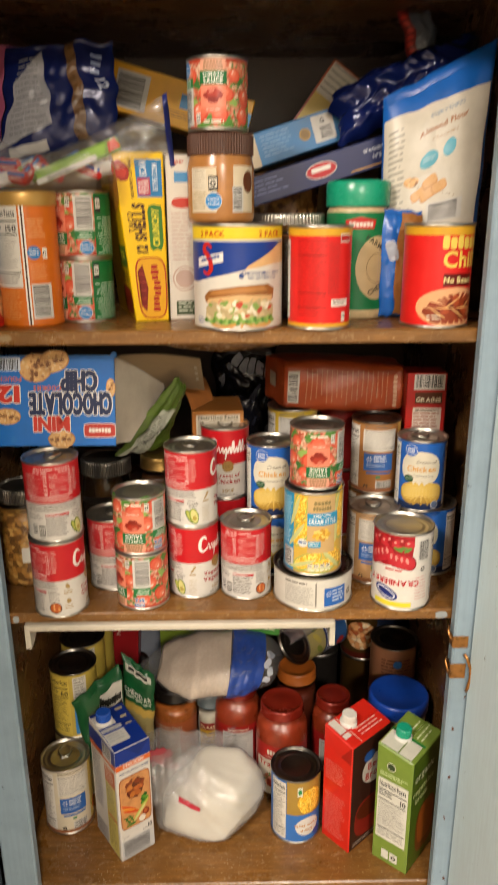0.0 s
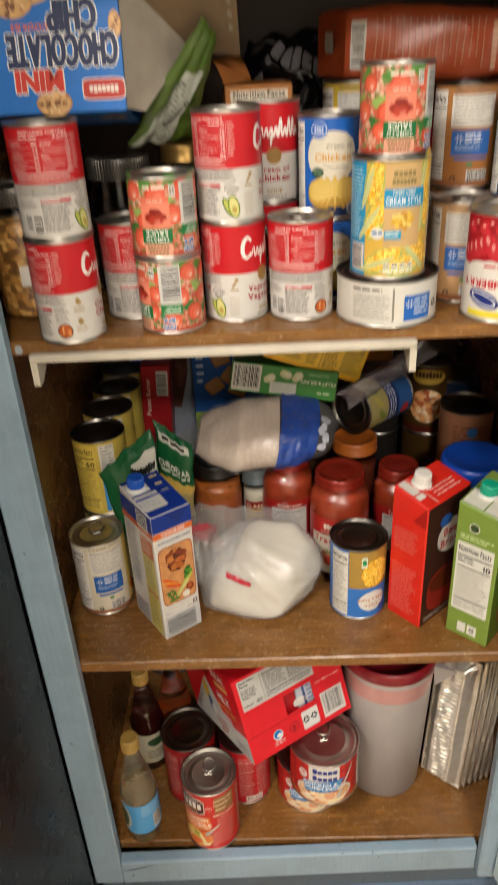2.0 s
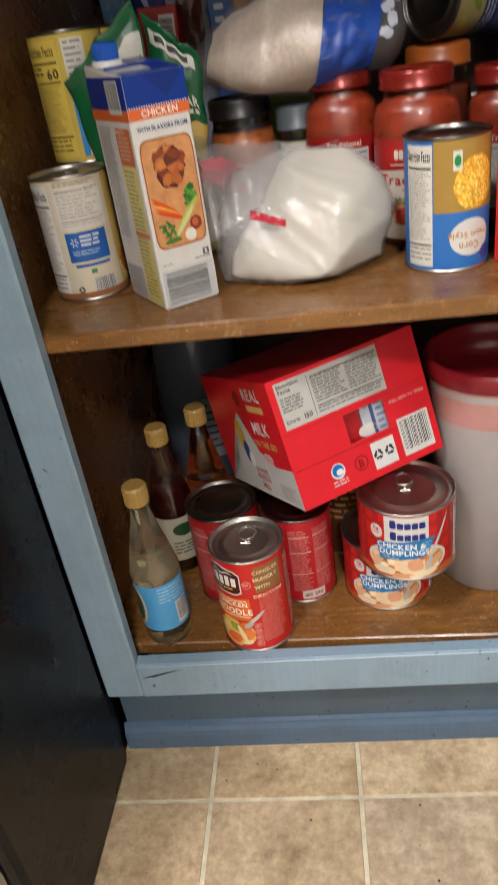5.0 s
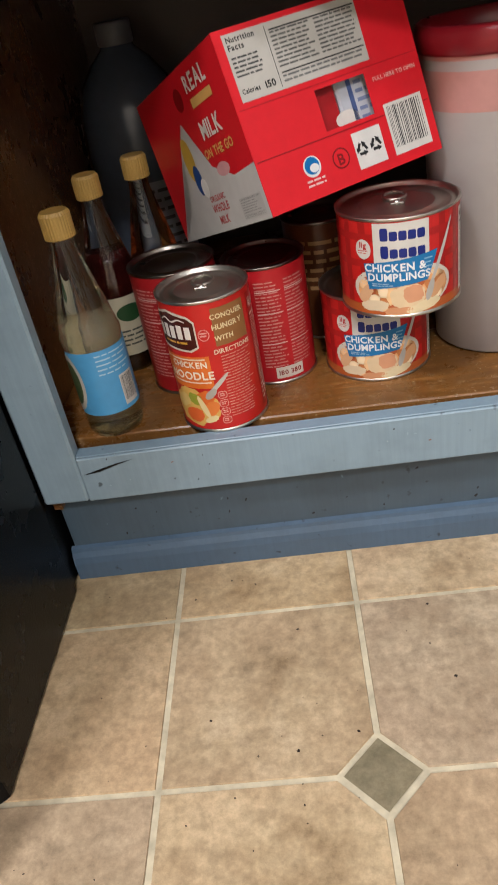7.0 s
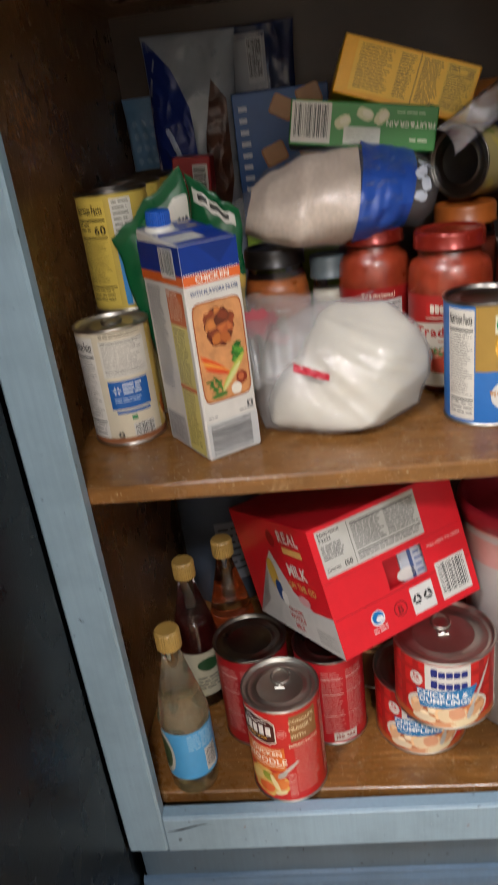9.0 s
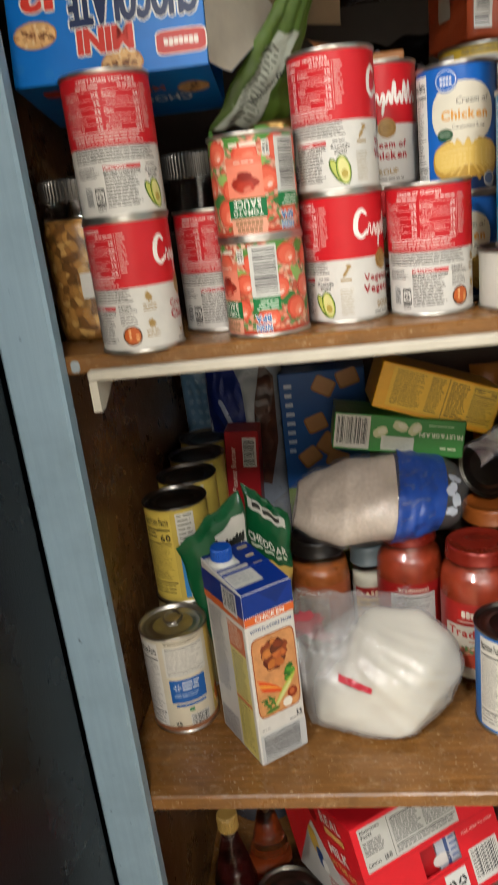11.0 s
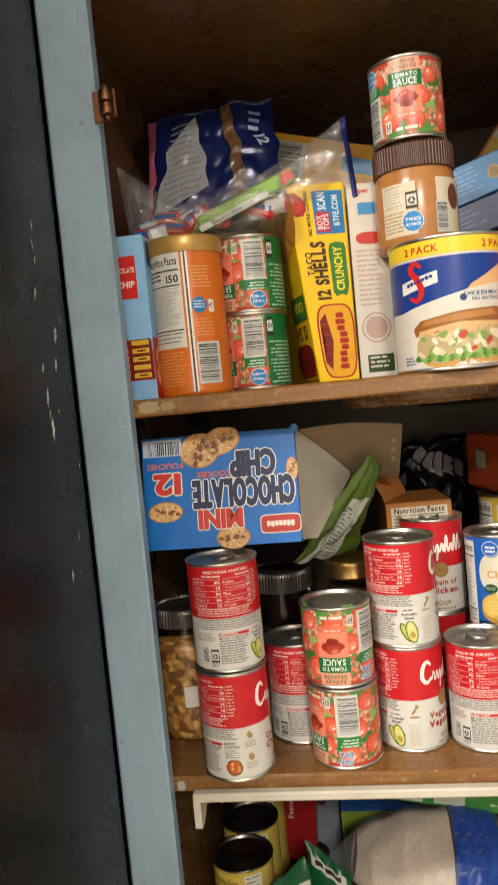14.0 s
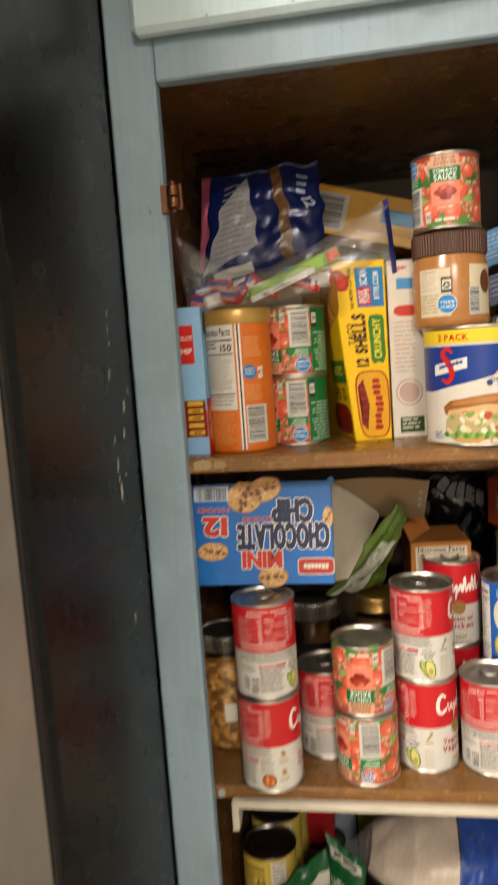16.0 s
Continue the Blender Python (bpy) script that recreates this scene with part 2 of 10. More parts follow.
FLOUR = plain("white flour", "#C6BEAB", 0.85, var=0.07, scale=30, bumpy=0.3, bscale=90)
RICE = plain("pale grain", "#CDBBA8", 0.85, var=0.22, scale=260, bumpy=0.6, bscale=420)
TOMATO = picture("tomato print", ["#C46A4C", "#D0886A", "#6E8A50", "#D8A488", "#5A7A44", "#C05A40", "#D8B49A", "#68884C", "#CE7E60", "#B05038", "#D0947A"], 300)
MEATY = picture("stew print", ["#D99A62", "#E9C18E", "#C07840", "#F0DAB4", "#B05A2C", "#E2A76C"], 130)
COOKIE = picture("cookie print", ["#D6A566", "#E0B47C", "#D2A060", "#8A5A30", "#DDAE70", "#D6A566", "#E2B880", "#CC9858", "#DAAA6C"], 190)
CORNY = picture("sweetcorn print", ["#F3C43A", "#E9AE22", "#FFDD66", "#D8A02A", "#F2CC52"], 420, 0.15)
SOUPY = picture("noodle soup print", ["#E8A23C", "#D97A24", "#F2C66A", "#C2571C", "#F0D9A0", "#7B9A3A"], 120)
PASTA = picture("dry pasta", ["#A87A38", "#8E6228", "#BE9450", "#6A4518", "#9C6E30"], 150)
ROAST = picture("roast chicken print", ["#7A3412", "#A85420", "#8A3E16", "#C67A34", "#5E2A10", "#B8642A"], 120)
BOARD = plain("cutting board print", "#C98A52", 0.4, var=0.25, scale=90)
COOKIE_BASE = plain("baked cookie print", "#D2A264", 0.45, var=0.22, scale=70)
CRUNCH = picture("brown snack print", ["#9C6A34", "#7B4E24", "#B98648", "#5E3A1A", "#A87840"], 120)


# ---- mesh building ----
class Shape:
    """Collects the vertices and faces of one mesh, with a material and a smooth flag for each face."""

    def __init__(self):
        self.v, self.f, self.m, self.s, self.mats = [], [], [], [], []

    def slot(self, material):
        if material not in self.mats:
            self.mats.append(material)
        return self.mats.index(material)

    def add(self, verts, faces, material, smooth=False):
        n, k = len(self.v), self.slot(material)
        self.v += [tuple(p) for p in verts]
        for f in faces:
            self.f.append(tuple(i + n for i in f))
            self.m.append(k)
            self.s.append(smooth)

    def lathe(self, profile, material, seg=48, smooth=True, c=(0, 0), flute=0.0):
        """profile: (radius, z) from below to above on the outside; flute: depth of ribs round the side."""
        verts, faces = [], []
        for r, z in profile:
            for i in range(seg):
                q = r - (flute if i % 4 < 2 and r > 0.004 else 0.0)
                verts.append((c[0] + q * math.sin(2 * math.pi * i / seg), c[1] - q * math.cos(2 * math.pi * i / seg), z))
        for j in range(len(profile) - 1):
            for i in range(seg):
                k = (i + 1) % seg
                faces.append((j * seg + i, j * seg + k, (j + 1) * seg + k, (j + 1) * seg + i))
        self.add(verts, faces, material, smooth)

    def box(self, x0, y0, z0, x1, y1, z1, b, material, warp=None):
        """A box with chamfered edges."""
        verts, idx = [], {}
        lo, hi = (x0, y0, z0), (x1, y1, z1)
        for cx in (0, 1):
            for cy in (0, 1):
                for cz in (0, 1):
                    for ax in range(3):
                        p = []
                        for a, cc in enumerate((cx, cy, cz)):
                            e = hi[a] if cc else lo[a]
                            p.append(e if a == ax else e + (-b if cc else b))
                        idx[cx, cy, cz, ax] = len(verts)
                        verts.append(warp(*p) if warp else tuple(p))
        faces = []
        for ax in range(3):
            o = [a for a in range(3) if a != ax]
            for side in (0, 1):
                ring = []
                for u, w in ((0, 0), (1, 0), (1, 1), (0, 1)):
                    k = [0, 0, 0]
                    k[ax], k[o[0]], k[o[1]] = side, u, w
                    ring.append(idx[(*k, ax)])
                flip = (side == 0) != (ax == 1)
                faces.append(tuple(reversed(ring)) if flip else tuple(ring))
        for ax in range(3):
            o = [a for a in range(3) if a != ax]
            for u in (0, 1):
                for w in (0, 1):
                    k0, k1 = [0, 0, 0], [0, 0, 0]
                    k1[ax] = 1
                    k0[o[0]] = k1[o[0]] = u
                    k0[o[1]] = k1[o[1]] = w
                    q = (idx[(*k0, o[0])], idx[(*k1, o[0])], idx[(*k1, o[1])], idx[(*k0, o[1])])
                    faces.append(q if (u == w) == (ax == 1) else tuple(reversed(q)))
        for cx in (0, 1):
            for cy in (0, 1):
                for cz in (0, 1):
                    t = tuple(idx[cx, cy, cz, a] for a in range(3))
                    faces.append(t if (cx + cy + cz) % 2 else tuple(reversed(t)))
        self.add(verts, faces, material)

    def sheet(self, fn, nu, nv, material, smooth=True, flip=False):
        verts = [fn(i / nu, j / nv) for j in range(nv + 1) for i in range(nu + 1)]
        faces = []
        for j in range(nv):
            for i in range(nu):
                a = j * (nu + 1) + i
                q = (a, a + 1, a + nu + 2, a + nu + 1)
                faces.append(tuple(reversed(q)) if flip else q)
        self.add(verts, faces, material, smooth)

    def tube(self, pts, r, material, seg=10):
        pts = [Vector(p) for p in pts]
        verts, faces = [], []
        for i, p in enumerate(pts):
            d = (pts[min(i + 1, len(pts) - 1)] - pts[max(i - 1, 0)]).normalized()
            a = d.orthogonal().normalized() if abs(d.z) > 0.9 else d.cross(Vector((0, 0, 1))).normalized()
            b = d.cross(a)
            verts += [p + r * (math.cos(2 * math.pi * k / seg) * a + math.sin(2 * math.pi * k / seg) * b) for k in range(seg)]
        for i in range(len(pts) - 1):
            for k in range(seg):
                m = (k + 1) % seg
                faces.append((i * seg + k, i * seg + m, (i + 1) * seg + m, (i + 1) * seg + k))
        faces.append(tuple(reversed(range(seg))))
        faces.append(tuple(range((len(pts) - 1) * seg, len(pts) * seg)))
        self.add(verts, faces, material, True)


def part(name, shape, parent=None, label="", m=None):
    """Links a shape as one mesh object under a thing or under a part."""
    me = bpy.data.meshes.new(name)
    me.from_pydata(shape.v, [], shape.f)
    for mt in shape.mats:
        me.materials.append(mt)
    me.polygons.foreach_set("material_index", shape.m)
    me.polygons.foreach_set("use_smooth", shape.s)
    me.update()
    ob = new(name, me)
    if parent:
        ob.parent = parent
    if m is not None:
        ob.matrix_basis = m
    if label:
        ob["label"] = label
    return ob


def thing(name, label, category, m=None, group="", kind=""):
    ob = new(name)
    ob.empty_display_size = 0.02
    if m is not None:
        ob.matrix_basis = m
    return tagged(ob, label, category, group, kind)


# ---- glyphs of the built-in font ----
GLYPH = {}


def build_glyphs():
    for bold, off in ((0, 0.0), (1, 0.028)):
        for ch in "ABCDEFGHIJKLMNOPQRSTUVWXYZabcdefghijklmnopqrstuvwxyz0123456789&%./()-°+:!*":
            cu = bpy.data.curves.new("glyph", "FONT")
            cu.body, cu.offset, cu.resolution_u = ch, off, 3
            ob = new("glyph", cu)
            bpy.context.view_layer.update()
            me = bpy.data.meshes.new_from_object(ob.evaluated_get(bpy.context.evaluated_depsgraph_get()))
            me.calc_loop_triangles()
            vs = [(v.co.x, v.co.y) for v in me.vertices]
            ts = [tuple(t.vertices) for t in me.loop_triangles]
            x0, x1 = min(v[0] for v in vs), max(v[0] for v in vs)
            GLYPH[ch, bold] = ([(x - x0, y) for x, y in vs], ts, x1 - x0)
            bpy.data.objects.remove(ob)
            bpy.data.meshes.remove(me)
            bpy.data.curves.remove(cu)


build_glyphs()
CAP = max(v[1] for v in GLYPH["H", 0][0])


class Print:
    """Prints flat marks onto a surface: place(u, v, h) gives the point at u across, v up, h proud of it."""

    def __init__(self, shape, place, du=9.0, dv=9.0):
        self.shape, self.place, self.du, self.dv, self.rng = shape, place, du, dv, random.Random(7)

    def h(self, layer):
        return 0.00025 + 0.00007 * layer

    def cuts(self, a, b, step):
        k0, k1 = math.floor(a / step) + 1, math.ceil(b / step)
        return [a] + [k * step for k in range(k0, k1) if a + 1e-6 < k * step < b - 1e-6] + [b]

    def rect(self, u0, v0, u1, v1, c, layer=1):
        us, vs = self.cuts(u0, u1, self.du), self.cuts(v0, v1, self.dv)
        verts = [self.place(u, v, self.h(layer)) for v in vs for u in us]
        n = len(us)
        faces = [(j * n + i, j * n + i + 1, (j + 1) * n + i + 1, (j + 1) * n + i) for j in range(len(vs) - 1) for i in range(n - 1)]
        self.shape.add(verts, faces, ink(c) if isinstance(c, str) else c, self.du < 1)

    def ell(self, cu, cv, ru, rv, c, layer=1, power=2.0, rot=0.0, rough=0.0):
        rings = max(1, math.ceil(max(ru, rv) / min(0.004, self.du, self.dv))) if self.du < 1 else 1
        seg = 28
        wob = [1 + rough * self.rng.uniform(-1, 1) for _ in range(seg)]
        cr, sr = math.cos(rot), math.sin(rot)
        verts = [self.place(cu, cv, self.h(layer))]
        for k in range(1, rings + 1):
            for i in range(seg):
                a = 2 * math.pi * i / seg
                x = math.copysign(abs(math.cos(a)) ** (2 / power), math.cos(a)) * ru * wob[i] * k / rings
                y = math.copysign(abs(math.sin(a)) ** (2 / power), math.sin(a)) * rv * wob[i] * k / rings
                verts.append(self.place(cu + x * cr - y * sr, cv + x * sr + y * cr, self.h(layer)))
        faces = [(0, 1 + i, 1 + (i + 1) % seg) for i in range(seg)]
        for k in range(rings - 1):
            b = 1 + k * seg
            faces += [(b + i, b + seg + i, b + seg + (i + 1) % seg, b + (i + 1) % seg) for i in range(seg)]
        self.shape.add(verts, faces, ink(c) if isinstance(c, str) else c, self.du < 1)

    def poly(self, pts, c, layer=1):
        self.tris([(p[0], p[1]) for p in pts], [(0, i, i + 1) for i in range(1, len(pts) - 1)], c, layer)

    def tris(self, pts, tri, c, layer):
        out = []
        lim = min(self.du * 1.6, self.dv * 1.6, 0.006) if self.du < 1 else 9
        todo = [tuple(pts[i] for i in t) for t in tri]
        while todo:
            t = todo.pop()
            e = [math.dist(t[i], t[(i + 1) % 3]) for i in range(3)]
            k = max(range(3), key=lambda i: e[i])
            if e[k] > lim and len(out) < 24000:
                a, b, d = t[k], t[(k + 1) % 3], t[(k + 2) % 3]
                mid = ((a[0] + b[0]) / 2, (a[1] + b[1]) / 2)
                todo += [(a, mid, d), (mid, b, d)]
            else:
                out.append(t)
        verts = [self.place(u, v, self.h(layer)) for t in out for u, v in t]
        self.shape.add(verts, [(3 * i, 3 * i + 1, 3 * i + 2) for i in range(len(out))], ink(c) if isinstance(c, str) else c, False)

    def text(self, s, u, v, size, c, layer=3, align="C", bold=1, rot=0.0, width=None, shear=0.0):
        k = size / CAP
        x, items = 0.0, []
        for ch in s:
            if ch == " ":
                x += 0.32
                continue
            vs, ts, w = GLYPH[ch, bold]
            items.append((x, vs, ts))
            x += w + 0.09
        x -= 0.09
        kx = width / x if width else k
        off = {"C": -x * kx / 2, "L": 0.0, "R": -x * kx}[align]
        cr, sr = math.cos(radians(rot)), math.sin(radians(rot))
        for x0, vs, ts in items:
            pts = []
            for a, b in vs:
                p, q = (a + x0 + shear * b) * kx + off, b * k
                pts.append((u + p * cr - q * sr, v + p * sr + q * cr))
            self.tris(pts, ts, c, layer)

    def lines(self, u0, v0, u1, v1, n, c, layer=2, fill=0.55, ragged=0.25, words=True):
        """n rows of small print."""
        pitch = (v1 - v0) / n
        for j in range(n):
            top = v1 - j * pitch
            end = u1 - (u1 - u0) * ragged * self.rng.random()
            u = u0
            while u < end - 1e-4:
                w = min(end - u, pitch * self.rng.uniform(0.9, 3.4) if words else u1 - u0)
                self.rect(u, top - pitch * fill * 0.86, u + w, top, c, layer)
                u += w + pitch * 0.34

    def word(self, u, v, w, h, n, c, layer=3, lean=0.0):
        """A brand name as n plain rounded blocks, some taller."""
        step = w / n
        for i in range(n):
            tall = h if i == 0 or (i * 5 + n) % 4 == 0 else h * 0.88
            self.ell(u - w / 2 + step * (i + 0.5), v + tall / 2 + lean * step * i, step * 0.44, tall / 2, c, layer + 0.3 * (i % 2), 4)

    def stroke(self, pts, width, c, layer=3):
        """A ribbon with a swelling middle, smoothed through a few points."""
        n, out = len(pts), []
        for i in range(n - 1):
            p0, p1, p2, p3 = pts[max(i - 1, 0)], pts[i], pts[i + 1], pts[min(i + 2, n - 1)]
            for k in range(6):
                t = k / 6
                out.append(tuple(0.5 * (2 * p1[a] + (p2[a] - p0[a]) * t + (2 * p0[a] - 5 * p1[a] + 4 * p2[a] - p3[a]) * t * t + (3 * p1[a] - p0[a] - 3 * p2[a] + p3[a]) * t ** 3) for a in (0, 1)))
        out.append(tuple(pts[-1]))
        verts, m = [], len(out)
        for i, (u, v) in enumerate(out):
            a, b = out[max(i - 1, 0)], out[min(i + 1, m - 1)]
            dx, dy = b[0] - a[0], b[1] - a[1]
            d = math.hypot(dx, dy) or 1.0
            k = width * 0.5 * (0.45 + 0.55 * math.sin(math.pi * i / (m - 1)))
            verts += [self.place(u - dy / d * k, v + dx / d * k, self.h(layer)), self.place(u + dy / d * k, v - dx / d * k, self.h(layer))]
        self.shape.add(verts, [(2 * i + 1, 2 * i + 3, 2 * i + 2, 2 * i) for i in range(m - 1)], ink(c), False)

    def barcode(self, u0, v0, u1, v1, layer=2, across=True, ground="#D4D1CA"):
        self.rect(u0, v0, u1, v1, ground, layer)
        a, b = (u0, u1) if across else (v0, v1)
        x = a + (b - a) * 0.07
        while x < b - (b - a) * 0.07:
            w = (b - a) * self.rng.choice((0.012, 0.02, 0.032))
            if across:
                self.rect(x, v0 + (v1 - v0) * 0.14, x + w, v1 - (v1 - v0) * 0.06, "#3A3A3C", layer + 1)
            else:
                self.rect(u0 + (u1 - u0) * 0.06, x, u1 - (u1 - u0) * 0.14, x + w, "#3A3A3C", layer + 1)
            x += w + (b - a) * self.rng.choice((0.014, 0.022, 0.035))

    def facts(self, u0, v0, u1, v1, layer=2, ground="#EDEAE2", c="#222222", title=True, number=""):
        """A nutrition panel."""
        W, H = u1 - u0, v1 - v0
        if ground:
            self.rect(u0, v0, u1, v1, ground, layer)
        y = v1 - H * 0.04
        if title:
            self.text("Nutrition Facts", u0 + W * 0.05, y - H * 0.085, H * 0.08, c, layer + 2, "L", 1, 0, W * 0.88)
            y -= H * 0.12
        self.rect(u0 + W * 0.04, y - H * 0.03, u1 - W * 0.04, y - H * 0.012, c, layer + 1)
        if number:
            self.text(number, u1 - W * 0.06, y - H * 0.15, H * 0.075, c, layer + 2, "R")
            self.lines(u0 + W * 0.05, y - H * 0.14, u0 + W * 0.5, y - H * 0.05, 2, c, layer + 1, 0.5)
            y -= H * 0.16
            self.rect(u0 + W * 0.04, y - H * 0.03, u1 - W * 0.04, y - H * 0.015, c, layer + 1)
        n = max(6, int(14 * H / 0.06))
        soft = {"#222222": "#77746E", "#262626": "#77746E", "#303030": "#84827E", "#2A2A2A": "#77746E", "#3A3A3A": "#84827E", "#55524C": "#9A968E", "#6A5A42": "#A89A80"}.get(c, c)
        self.lines(u0 + W * 0.05, v0 + H * 0.22, u1 - W * 0.05, y - H * 0.05, n, soft, layer + 1, 0.36, 0.35)
        self.rect(u0 + W * 0.04, v0 + H * 0.18, u1 - W * 0.04, v0 + H * 0.195, c, layer + 1)
        self.lines(u0 + W * 0.05, v0 + H * 0.03, u1 - W * 0.05, v0 + H * 0.16, 3, soft, layer + 1, 0.36, 0.1)

    def fat(self, s, u, v, size, c, layer, width, grow, n=8):
        """Text thickened evenly by grow."""
        for k in range(n):
            a = 2 * math.pi * k / n
            self.text(s, u + grow * math.cos(a), v + grow * math.sin(a), size, c, layer + 0.3 * k, "C", 1, 0, width)
        self.text(s, u, v, size, c, layer + 0.3 * n, "C", 1, 0, width)

    def recycle(self, u, v, s, c="#222222", layer=3):
        """Three bent arrows chasing each other."""
        pts = [(u + s * 0.55 * math.cos(a), v + s * 0.55 * math.sin(a)) for a in (math.pi / 2, math.pi * 7 / 6, math.pi * 11 / 6)]
        for k in range(3):
            (ax, ay), (bx, by) = pts[k], pts[(k + 1) % 3]
            dx, dy = bx - ax, by - ay
            nx, ny = -dy * 0.10, dx * 0.10
            p = lambda t, w: (ax + dx * t + nx * w, ay + dy * t + ny * w)
            self.poly([p(0.20, -1), p(0.62, -1), p(0.62, 1), p(0.20, 1)], c, layer)
            self.poly([p(0.58, -2), p(0.92, 0), p(0.58, 2)], c, layer)


def on_can(shape, r, flip=False, height=0.0, seg=96):
    def place(u, v, h):
        if flip:
            u, v = -u, height - v
        a = u / r
        return ((r + h) * math.sin(a), -(r + h) * math.cos(a), v)
    return Print(shape, place, 2 * math.pi * r / seg)


def on_face(shape, origin, across, up):
    o, a, b = Vector(origin), Vector(across).normalized(), Vector(up).normalized()
    n = a.cross(b)
    return Print(shape, lambda u, v, h: tuple(o + u * a + v * b + h * n))


# ---- kinds of things ----
def can_end(s, r, z, material, up=1, ridges=True):
    """The recessed, ridged end of a can with its rolled seam."""
    k = up
    prof = [(r + 0.0004, z - k * 0.0030), (r + 0.0012, z - k * 0.0022), (r + 0.0013, z - k * 0.0006), (r + 0.0006, z), (r - 0.0008, z),
            (r - 0.0016, z - k * 0.0010), (r - 0.0020, z - k * 0.0040), (r - 0.0032, z - k * 0.0046)]
    if ridges:
        prof += [(r - 0.0050, z - k * 0.0046), (r - 0.0062, z - k * 0.0038), (r - 0.0074, z - k * 0.0046), (r * 0.66, z - k * 0.0046),
                 (r * 0.63, z - k * 0.0037), (r * 0.60, z - k * 0.0037), (r * 0.57, z - k * 0.0045)]
    prof.append((0.0001, z - k * 0.0045))
    s.lathe(prof if up > 0 else list(reversed(prof)), material, 48)


def pull_tab(z, r, parent, material):
    s = Shape()
    ring = [(0.0100 * math.sin(a), 0.34 * r + 0.0125 * math.cos(a), z + 0.0016) for a in [2 * math.pi * i / 20 for i in range(21)]]
    s.tube(ring, 0.0015, material, 6)
    s.box(-0.0062, -0.004, z + 0.0002, 0.0062, 0.34 * r - 0.009, z + 0.0016, 0.0007, material)
    s.lathe([(0.0028, z), (0.0028, z + 0.0026), (0.0001, z + 0.003)], material, 14)
    part("pull_tab", s, parent, "steel ring pull")


def can(label, printed, r, h, x, y, z, turn=0.0, flip=False, tab=False, dark=False, body="#E6E2DA", ribs=False, group="canned food", name="food_can", lean=(0, 0)):
    t = thing(name, label, "can", pose(x, y, z, lean[0], lean[1], 0) @ pose(0, 0, 0, 0, 0, turn), group)
    s = Shape()
    s.lathe([(r - 0.0006, 0.002), (r - 0.0006, h - 0.002)], TIN, 48)
    part("tin_body", s, t)
    s = Shape()
    can_end(s, r, h, TIN_SHADED if dark else TIN, 1)
    part("lid", s, t, "tin can end darkened as if reflecting the dim shelf" if dark else "")
    s = Shape()
    can_end(s, r, 0.0, TIN, -1)
    part("base", s, t)
    if tab:
        pull_tab(h - 0.0045, r, t, TIN)
    s = Shape()
    lo, hi = 0.0032, h - 0.0032
    s.lathe([(r, lo), (r, hi)], ink(body) if isinstance(body, str) else body, 96)
    if printed:
        printed(on_can(s, r, flip, h), r, h, lo, hi)
    part("label", s, t)
    return t


def carton_faces(w, d, h):
    """Origins and axes of a box's front, left, right, back and top face."""
    return {"front": ((0, 0, 0), (1, 0, 0), (0, 0, 1)), "left": ((0, d, 0), (0, -1, 0), (0, 0, 1)), "right": ((w, 0, 0), (0, 1, 0), (0, 0, 1)),
            "back": ((w, d, 0), (-1, 0, 0), (0, 0, 1)), "top": ((0, 0, h), (1, 0, 0), (0, 1, 0)), "bottom": ((0, d, 0), (1, 0, 0), (0, -1, 0))}


def food_box(label, w, d, h, m, body, prints, name="food_box", category="box", group="boxed food"):
    """A printed card box; prints: face -> function(print, width, height)."""
    t = thing(name, label, category, m, group)
    s = Shape()
    s.box(0, 0, 0, w, d, h, 0.0012, ink(body) if isinstance(body, str) else body)
    part("carton", s, t)
    f = carton_faces(w, d, h)
    size = {"front": (w, h), "back": (w, h), "left": (d, h), "right": (d, h), "top": (w, d), "bottom": (w, d)}
    for face, fn in prints.items():
        s = Shape()
        fn(on_face(s, *f[face]), *size[face])
        part("printed_panel", s, t)
    return t


def bag_front(w, h, depth, seed, crumple=0.004, seal=0.012, power=2.4, back=0.35):
    """Surface of a filled pouch standing on its lower seam: front(u, v) with u, v from 0 to 1, and the back."""
    def puff(u, v):
        e = max(0.0, 1 - abs(2 * u - 1) ** power) * max(0.0, 1 - abs(2 * v - 1) ** power)
        return e ** 0.55

    def wr(u, v, k):
        p = Vector((u * w * 22 + seed, v * h * 22, k * 3.1 + seed))
        q = Vector((u * w * 60 + seed, v * h * 34, k * 1.7))
        return crumple * (noise.noise(p) * 1.2 + abs(noise.noise(q)) * 0.9) * min(1.0, 0.35 + puff(u, v))

    def front(u, v):
        return Vector(((u - 0.5) * w * (1 - 0.10 * puff(0.5, v)), -depth * puff(u, v) + wr(u, v, 0), v * h))

    def rear(u, v):
        return Vector(((u - 0.5) * w * (1 - 0.10 * puff(0.5, v)), depth * back * puff(u, v) + wr(u, v, 0) * 0.6 + 0.0006, v * h))
    return front, rear


